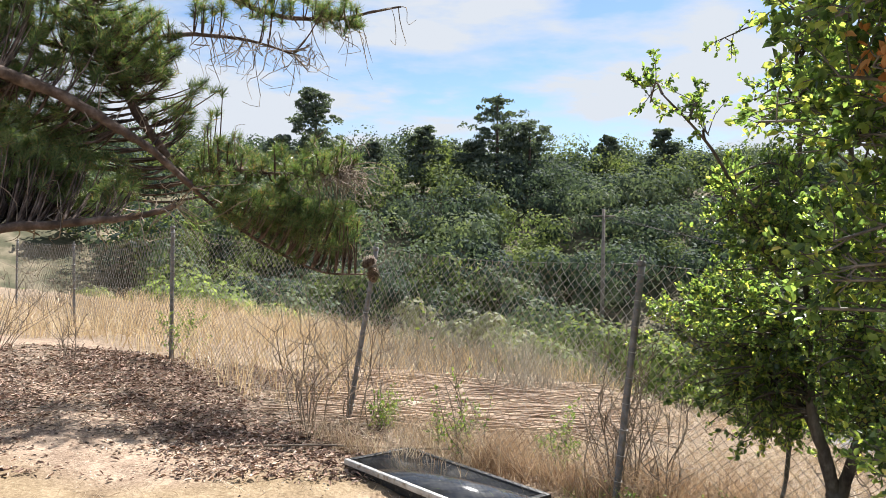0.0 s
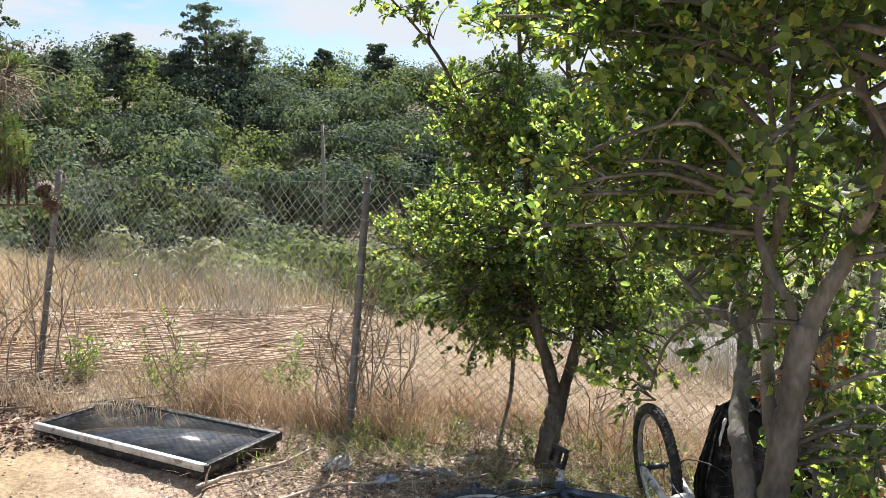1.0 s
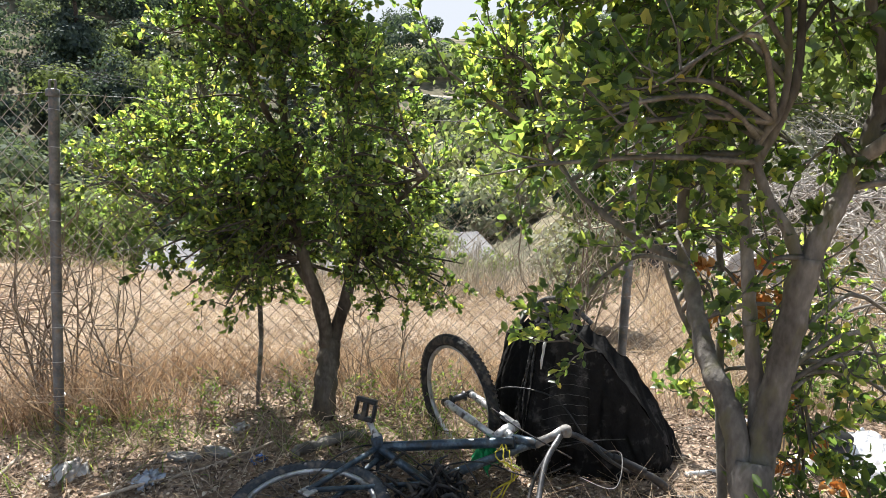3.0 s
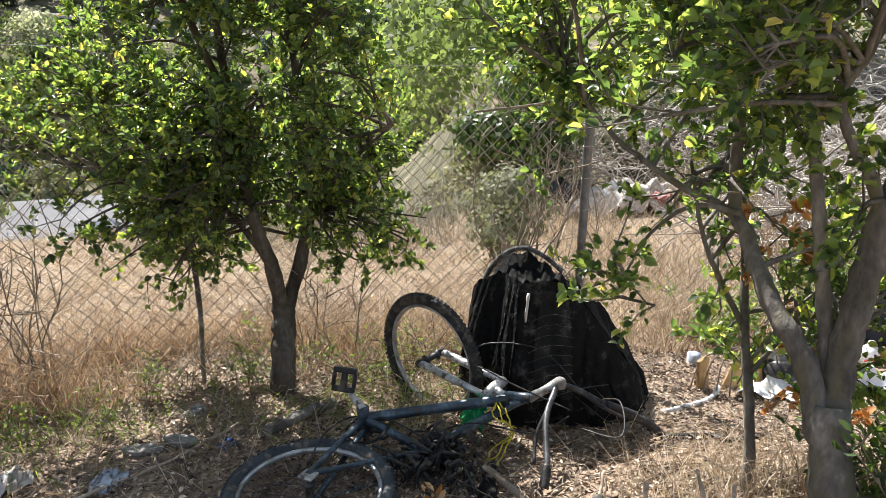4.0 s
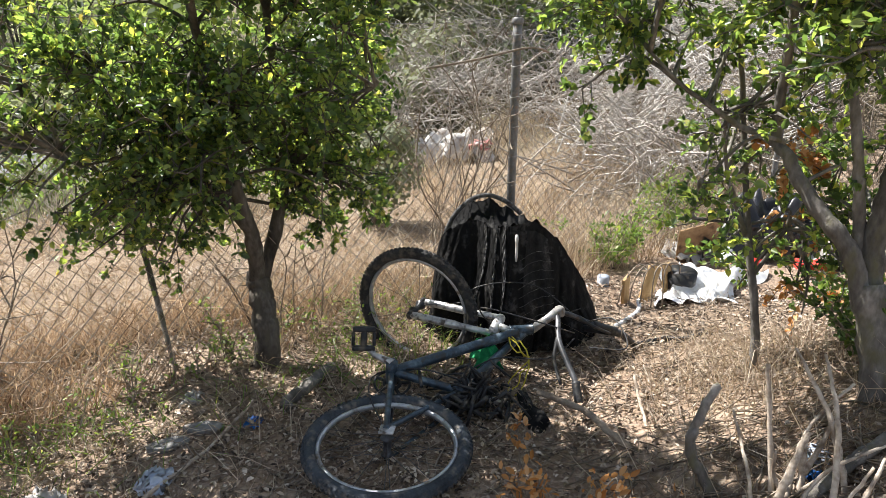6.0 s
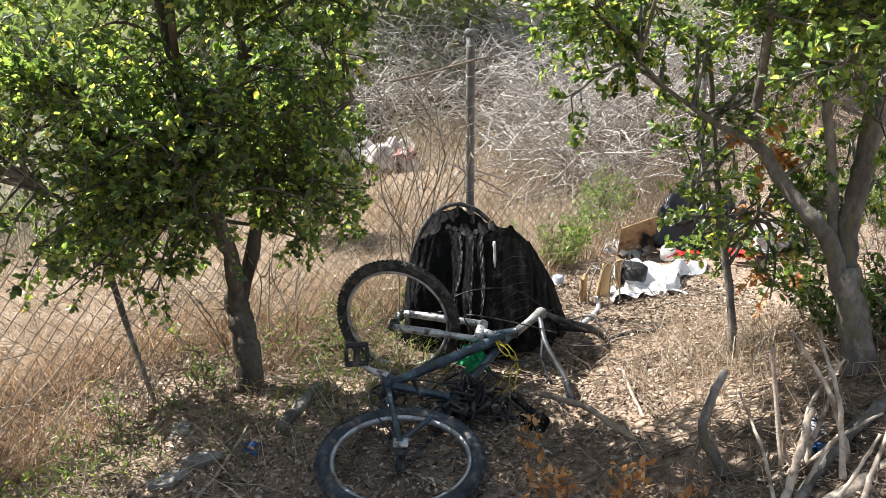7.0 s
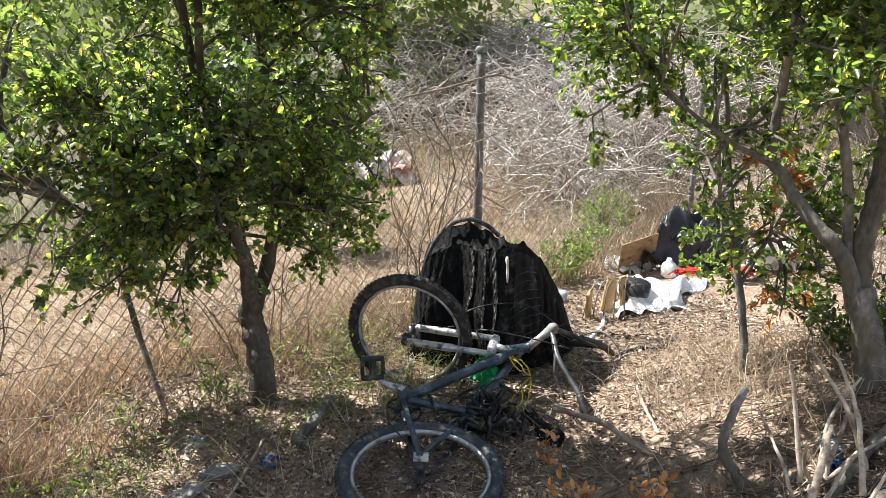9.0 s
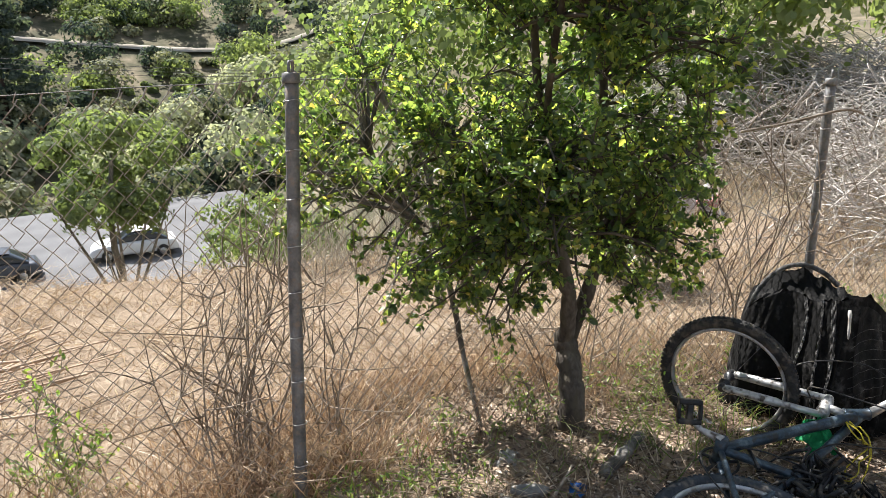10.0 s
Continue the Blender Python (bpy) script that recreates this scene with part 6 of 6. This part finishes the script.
for x, y, tall in ((4.9, -0.1, 0.4), (5.7, -0.8, 0.6), (6.8, -1.7, 0.8)):
    bush("green_shrub", "low leafy shrub among dead branches", (x, y), 16, tall, 0.4, TWIG, WEED, 20, 0.035)
bush("bare_shrub", "brown shrub on the far grass", (-5.3, 9.2), 26, 1.1, 0.9, TWIG)
bush("bare_shrub", "dead stalks near the far post", (-4.1, 8.6), 8, 1.0, 0.25, TWIG)
bush("bare_shrub", "brown shrub at the edge of the shade", (-6.0, 8.6), 26, 1.0, 0.9, TWIG)

# rust-brown oak sprigs in the foreground
for x, y in ((1.02, 2.66), (0.86, 2.6), (1.15, 2.52), (1.20, 2.78)):
    bush("dry_oak_sprig", "dead oak sprig with curled rust-brown leaves", (x, y), 2, 0.18, 0.14, TWIG, RUST_LEAF, 6, 0.036)


# ---- grass, litter, brush ----
def scatter(n, s0, s1, w0, w1):
    s, w = RNG.uniform(s0, s1, n), RNG.uniform(w0, w1, n)
    return np.column_stack([FENCE_O[0] + FENCE_U[0] * s + FENCE_N[0] * w, FENCE_O[1] + FENCE_U[1] * s + FENCE_N[1] * w])


def clumped(xy, keep, freq=2.2, seed=0.0):
    f = np.sin(xy[:, 0] * freq + seed) * np.cos(xy[:, 1] * freq * 1.3 - seed) + 0.6 * np.sin(xy[:, 0] * freq * 2.7 + xy[:, 1] * freq * 1.9)
    return xy[(f + RNG.normal(0, 0.5, len(xy))) > keep]


def grass(sh, xy, h0, h1, width, lean=0.35):
    n = len(xy)
    p = on_ground(xy, -0.01)
    tall = RNG.uniform(h0, h1, n)
    tip = np.column_stack([RNG.normal(0, lean, n), RNG.normal(0, lean, n), np.ones(n)]) * tall[:, None]
    bend = np.column_stack([RNG.normal(0, 0.25, n), RNG.normal(0, 0.25, n), RNG.uniform(-0.25, 0, n)]) * tall[:, None]
    sh.blades(p, tip, width, bend)


g1 = Shape()
gb = Shape()
grass(gb, clumped(scatter(6000, -1.3, 0.35, 0.02, 0.65), -0.35), 0.10, 0.40, 0.004, 0.45)
grass(gb, clumped(scatter(4200, 0.35, 1.6, 0.05, 0.8), -0.3), 0.08, 0.36, 0.004, 0.5)
grass(gb, clumped(scatter(2200, 1.4, 3.0, 0.1, 0.7), 0.0), 0.08, 0.34, 0.004, 0.5)
stuff("brown_grass", gb, BROWN_GRASS, "rust-brown dead grass thick along the fence", "grass")
grass(g1, clumped(scatter(2500, -0.6, 2.2, -0.8, 0.1), 0.1, 5.0), 0.04, 0.16, 0.003, 0.9)
grass(g1, clumped(scatter(2600, 1.2, 2.8, 0.0, 0.8), -0.2), 0.08, 0.3, 0.004, 0.45)
grass(g1, clumped(scatter(3600, -2.8, -1.0, -0.35, 0.5), -0.1), 0.10, 0.36, 0.0045, 0.35)
grass(g1, clumped(scatter(5000, 2.2, 6.0, -0.1, 0.6), -0.2), 0.10, 0.40, 0.0045, 0.35)
stuff("tall_dry_grass", g1, DRY_GRASS, "tall orange-brown dry grass along the fence", "grass")
g2 = Shape()
grass(g2, clumped(scatter(24000, -1.8, 6.5, 0.6, 4.0), -0.3), 0.03, 0.13, 0.0045, 0.8)
grass(g2, clumped(scatter(9000, -2.2, 4.5, 0.4, 3.6), 0.1, 3.1), 0.06, 0.2, 0.004, 1.6)
grass(g2, clumped(scatter(5000, 3.6, 8, 0.4, 3.5), -0.2), 0.15, 0.5, 0.005, 0.3)
stuff("dry_field_grass", g2, DRY_GRASS, "short straw-coloured grass beyond the fence", "grass")
g3 = Shape()
grass(g3, clumped(scatter(17000, -19, -3.4, 0.1, 10), -0.6), 0.22, 0.55, 0.009, 0.25)
grass(g3, clumped(scatter(9000, -9, -2.2, 3.6, 8), -0.3), 0.2, 0.5, 0.009, 0.3)
stuff("golden_grass", g3, GOLD_GRASS, "golden dry grass on the open slope", "grass")
g4 = Shape()
grass(g4, clumped(np.column_stack([RNG.uniform(-2.6, 0.6, 2600), RNG.uniform(3.4, 6.0, 2600)]), 0.1), 0.02, 0.07, 0.003, 0.9)
grass(g4, clumped(np.column_stack([RNG.uniform(0.6, 2.6, 3800), RNG.uniform(2.2, 4.8, 3800)]), -0.1), 0.02, 0.09, 0.003, 1.2)
grass(g4, np.column_stack([RNG.normal(1.75, 0.35, 1500), RNG.normal(2.0, 0.25, 1500)]), 0.05, 0.22, 0.003, 0.6)
stuff("stubble", g4, DRY_GRASS, "sparse dry stubble on the trodden soil", "grass")
g5 = Shape()
grass(g5, clumped(scatter(2300, -1.0, 2.4, -0.6, 0.3), 0.5), 0.04, 0.17, 0.0045, 0.6)
stuff("green_grass", g5, WEED, "patches of green grass at the fence foot", "grass")

lit = Shape()
for n, x0, x1, y0, y1 in ((27000, 0.4, 3.4, 1.4, 4.9), (11000, 0.0, 2.0, 0.7, 2.4), (8000, -5.8, -0.5, 5.7, 9.4), (500, -2.4, 0.6, 3.6, 6.0), (9000, 2.6, 7.5, -2.2, 2.6)):
    xy = clumped(np.column_stack([RNG.uniform(x0, x1, n), RNG.uniform(y0, y1, n)]), -0.5, 1.4)
    m = len(xy)
    ln = RNG.uniform(0.008, 0.030, m) * (1.5 if x1 < 0 else 1)
    lit.leaves(on_ground(xy, 0.006) + np.column_stack([np.zeros((m, 2)), RNG.uniform(0, 0.012, m)]), unit(m) * (1, 1, 0.25), unit(m) * 0.45 + (0, 0, 1), ln, ln * RNG.uniform(0.4, 0.65, m), 0.3)
stuff("leaf_litter", lit, LITTER, "dead brown and bleached oak leaves on the ground", "leaves")

bl = Shape()
for n, x0, x1, y0, y1 in ((27000, -5.8, -0.7, 6.2, 9.3), (7000, -5.0, -0.5, 5.2, 6.7)):
    xy = clumped(np.column_stack([RNG.uniform(x0, x1, n), RNG.uniform(y0, y1, n)]), -0.2, 1.1, 2.0)
    m = len(xy)
    ln = RNG.uniform(0.018, 0.07, m)
    bl.leaves(on_ground(xy, 0.008) + np.column_stack([np.zeros((m, 2)), RNG.uniform(0, 0.02, m)]), unit(m) * (1, 1, 0.25), unit(m) * 0.4 + (0, 0, 1), ln, ln * RNG.uniform(0.2, 0.5, m), 0.3)
stuff("bark_litter", bl, BARK_LITTER, "reddish brown bark chips and needles under the pine", "litter")

tl = Shape()
for n, x0, x1, y0, y1, L in ((3200, 0.3, 3.2, 1.5, 4.9, 0.13), (900, 0.1, 2.0, 0.8, 2.4, 0.3), (2300, -5.6, -0.5, 6.1, 9.3, 0.32), (700, 2.8, 7.8, -2.4, 1.1, 0.9), (160, -1.9, -0.3, 6.3, 7.2, 0.45)):
    for k in range(n):
        x, y, a = RNG.uniform(x0, x1), RNG.uniform(y0, y1), RNG.uniform(0, math.pi)
        l2 = L * RNG.uniform(0.3, 1.1) / 2
        q = np.array([(x - math.cos(a) * l2, y - math.sin(a) * l2), (x + RNG.normal(0, 0.02), y + RNG.normal(0, 0.02)), (x + math.cos(a) * l2, y + math.sin(a) * l2)])
        tl.tube(curve(on_ground(q, 0.008) + (0, 0, RNG.uniform(0, 0.02)), 5), RNG.uniform(0.0009, 0.0035), 3, False)
stuff("fallen_twigs", tl, TWIG, "thin dead twigs strewn over the litter", "twigs")

rd = Shape()
for k in range(560):
    u, v = RNG.random(), RNG.random()
    x, y = -1.05 + 2.5 * u, 6.9 + 0.45 * u * -1 + 2.6 * v
    a = RNG.normal(-0.12, 0.42)
    l2 = RNG.uniform(0.25, 0.8)
    q = np.array([(x - math.cos(a) * l2, y - math.sin(a) * l2), (x, y + RNG.normal(0, 0.03)), (x + math.cos(a) * l2, y + math.sin(a) * l2)])
    rd.tube(curve(on_ground(q, 0.012) + (0, 0, RNG.uniform(0, 0.09)), 5), RNG.uniform(0.003, 0.008), 4, False)
stuff("cut_reeds", rd, REED, "bleached reddish cut stems laid in a flat heap beyond the fence", "stems")

br = Shape()
for k in range(5200):
    s, w = RNG.uniform(4.4, 9.5), RNG.uniform(0.4, 6.5)
    if s < 5.2 and RNG.random() < 0.6:
        continue
    x, y = FENCE_O + FENCE_U * s + FENCE_N * w
    if math.hypot(x - 6.7, y - 3.8) < 1.3:
        continue
    z = float(height(x, y))
    a, l2 = RNG.uniform(0, 2 * math.pi), RNG.uniform(0.3, 0.9)
    d = np.array((math.cos(a), math.sin(a), RNG.uniform(-0.1, 0.9)))
    p = np.array((x, y, z + RNG.uniform(0, 0.55)))
    br.tube(curve([p, p + d * l2 * 0.5 + RNG.normal(0, 0.08, 3), p + d * l2 + (0, 0, -0.2 * l2)], 6), np.linspace(RNG.uniform(0.005, 0.012), 0.003, 6), 3, False)
dk = Shape()
grass(dk, clumped(scatter(5200, -6, -2.3, 2.4, 5.5), 0.15, 1.7), 0.25, 0.95, 0.0055, 0.3)
stalks_xy = clumped(scatter(3600, 0.8, 3.6, 2.2, 4.5), 0.15, 1.7)
grass(dk, stalks_xy[np.hypot(stalks_xy[:, 0] - 6.5, stalks_xy[:, 1] - 3.7) > 1.4], 0.2, 0.8, 0.0055, 0.3)
grass(dk, clumped(np.column_stack([RNG.uniform(3.2, 8.0, 2600), RNG.uniform(-2.6, 0.9, 2600)]), 0.1, 1.7), 0.1, 0.55, 0.005, 0.5)
stuff("dry_stalks", dk, DEAD_STALK, "grey dead stalks along the edge of the slope", "stalks")
stuff("brush_bank", br, GREY_BRUSH, "tangled bank of grey dead brush behind the fence", "brush")
sg = Shape()
for k in range(46):
    s, w = RNG.uniform(2.8, 9.5), RNG.uniform(4.0, 9.5)
    x, y = FENCE_O + FENCE_U * s + FENCE_N * w
    canopy(sg, (x, y, float(height(x, y)) + 0.35), RNG.uniform(0.35, 0.7), 0.9, 420, 0.07, 8)
for k in range(30):
    s, w = RNG.uniform(-7, -2.2), RNG.uniform(3.0, 8.0)
    x, y = FENCE_O + FENCE_U * s + FENCE_N * w
    edge = float(edge_at(s))
    if w < edge:
        continue
    canopy(sg, (x, y, float(height(x, y)) + 0.3), RNG.uniform(0.4, 0.8), 0.9, 420, 0.08, 8)
stuff("sage_scrub", sg, SAGE, "grey-green sage scrub along the edge of the slope", "scrub")
hs, hm, hd = Shape(), Shape(), Shape()
for k in range(620):
    az = math.radians(RNG.uniform(24, 72))
    r = RNG.uniform(50, 112)
    x, y = r * math.sin(az), 4 + r * math.cos(az)
    if fence_sw(x, y)[1] < 53 or 94 < r < 100:
        continue
    far = r > 90
    rad = RNG.uniform(1.6, 4.2) if far and RNG.random() < 0.5 else min(0.6 + RNG.exponential(0.8), 3.6)
    which = RNG.choice(3, p=(0.2, 0.25, 0.55) if far else (0.45, 0.35, 0.2))
    canopy((hs, hm, hd)[which], (x, y, float(height(x, y)) + rad * 0.4), rad, 0.85, int(160 + 220 * rad), 0.34, 9)
stuff("hillside_scrub", hs, SAGE, "grey-green scrub scattered over the far slope", "scrub")
stuff("hillside_scrub", hm, VALLEY_LEAF, "olive green scrub scattered over the far slope", "scrub")
stuff("hillside_scrub", hd, WOOD_DARK, "dark rounded trees scattered over the far slope", "scrub")
def round_bush(name, label, x, y, r, mat, count, leaf, tall=1.0):
    t = thing(name, label, "shrub", at=(x, y, float(height(x, y))))
    for k in range(9):
        a, q = k * 2.4, r * RNG.uniform(0.3, 0.7)
        part("stem", Shape().tube(curve([(0, 0, -0.05), (math.cos(a) * q * 0.4, math.sin(a) * q * 0.4, r * 0.6 * tall), (math.cos(a) * q, math.sin(a) * q, r * 1.3 * tall)], 8), np.linspace(0.012, 0.004, 8), 5), TWIG, t)
    sh = Shape()
    canopy(sh, (0, 0, r * 0.95 * tall), r, tall, count, leaf, 18)
    part("foliage", sh, mat, t)


round_bush("sage_bush", "round grey-green sage bush beyond the fence", 4.55, 4.08, 0.42, SAGE, 3000, 0.035)
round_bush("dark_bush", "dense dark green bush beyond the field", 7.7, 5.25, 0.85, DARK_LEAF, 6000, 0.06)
bk = Shape()
for x, y, z, r in ((10.5, 3.5, 1.6, 1.6), (12.5, 5.5, 1.8, 2.0), (11.0, 0.5, 1.6, 1.7), (13.5, 2.5, 2.6, 2.2), (9.5, -1.0, 1.4, 1.3), (12, 8, 0.6, 2.0), (7.5, -1.2, 1.2, 1.1), (14.5, 11, 0.2, 2.4), (12.5, -2.0, 2.0, 2.0)):
    canopy(bk, (x, y, z), r, 1.0, 2600, 0.13, 14)
stuff("oak_thicket", bk, VALLEY_LEAF, "dark green oak thicket on the bank behind the brush", "thicket")


# ---- parked cars in the valley ----
def car(at, turn, paint, label):
    c = thing("car", label, "car", "parked cars in the valley", at)
    c.rotation_euler = (0, 0, turn)

    def body(u, v):
        x = (u - 0.5) * 4.3
        top = np.interp(u, [0, 0.03, 0.1, 0.27, 0.3, 0.75, 0.95, 1], [0.55, 0.72, 0.85, 0.92, 0.93, 0.95, 0.88, 0.5])
        half = np.interp(u, [0, 0.06, 0.5, 0.94, 1], [0.6, 0.84, 0.9, 0.84, 0.6])
        a = v * 2 * np.pi
        sq = lambda k: np.sign(k) * np.abs(k) ** 0.35
        return np.column_stack([x, half * sq(np.cos(a)), 0.25 + (top - 0.25) / 2 + (top - 0.25) / 2 * sq(np.sin(a))])

    def cabin(u, v):
        x = -0.95 + 2.6 * u
        top = np.interp(u, [0, 0.28, 0.7, 1], [0.9, 1.42, 1.42, 0.95])
        a = v * 2 * np.pi
        sq = lambda k: np.sign(k) * np.abs(k) ** 0.4
        return np.column_stack([x, (0.78 - 0.12 * (top - 0.9)) * sq(np.cos(a)), 0.85 + (top - 0.85) / 2 + (top - 0.85) / 2 * sq(np.sin(a))])
    part("body", Shape().grid(body, 40, 24), paint, c, smooth=True)
    part("glasshouse", Shape().grid(cabin, 24, 20), CAR_GLASS, c, "dark window glass", True)
    part("roof", Shape().grid(lambda u, v: np.column_stack([-0.2 + 1.1 * u, (v - 0.5) * 1.34, 1.43 + 0.03 * np.sin(u * np.pi)]), 8, 8), paint, c, smooth=True)
    for x in (-1.3, 1.35):
        for y in (-0.86, 0.86):
            w = part("wheel", Shape().tube([(0, -0.1, 0), (0, -0.09, 0), (0, 0.09, 0), (0, 0.1, 0)], [0.22, 0.32, 0.32, 0.22], 18), RUBBER, c)
            w.location = (x, y, 0.32)
            part("hubcap", Shape().tube([(0, -0.11, 0), (0, 0.11, 0)], 0.18, 12), ALLOY, w)


car((30.0, 31.8, -10.3), -0.83, CAR_PAINT, "white parked car in the car park below")
car((24.5, 35.5, -10.3), -0.75, DARK_PAINT, "dark grey parked car in the car park below")


# ---- trees on the slope below ----
def slope_tree(x, y, z, tall, rad, leaf, label):
    t = thing("oak_tree", label, "tree", at=(x, y, z))
    part("trunk", Shape().tube(curve([(0, 0, -1.0), (0.1, 0, tall * 0.3), (-0.05, 0.1, tall * 0.6), (0.1, 0, tall * 0.85)], 12), np.linspace(0.10, 0.03, 12), 8), OAK_BARK, t, smooth=True)
    for k in range(5):
        a = k * 1.3
        part("branch", Shape().tube(curve([(0, 0, tall * 0.35), (math.cos(a) * rad * 0.4, math.sin(a) * rad * 0.4, tall * 0.55), (math.cos(a) * rad * 0.8, math.sin(a) * rad * 0.8, tall * 0.75)], 8), np.linspace(0.04, 0.012, 8), 6), OAK_BARK, t, smooth=True)
    sh = Shape()
    for k in range(13):
        c = np.array((0, 0, tall * 0.80)) + unit(1)[0] * (rad * 0.75, rad * 0.75, tall * 0.13)
        canopy(sh, c, rad * RNG.uniform(0.35, 0.6), 0.8, 620, 0.085, 7)
    part("crown", sh, leaf, t)


slope_tree(9.2, 13.1, float(height(9.2, 13.1)), 6.0, 1.25, VALLEY_LEAF, "small leafy tree standing on the slope below the fence")
slope_tree(6.4, 15.2, float(height(6.4, 15.2)), 4.6, 1.2, VALLEY_LEAF, "small green tree on the slope below the fence")
slope_tree(13.5, 13.0, float(height(13.5, 13.0)), 4.6, 1.6, VALLEY_LEAF, "round green tree on the slope below the fence")
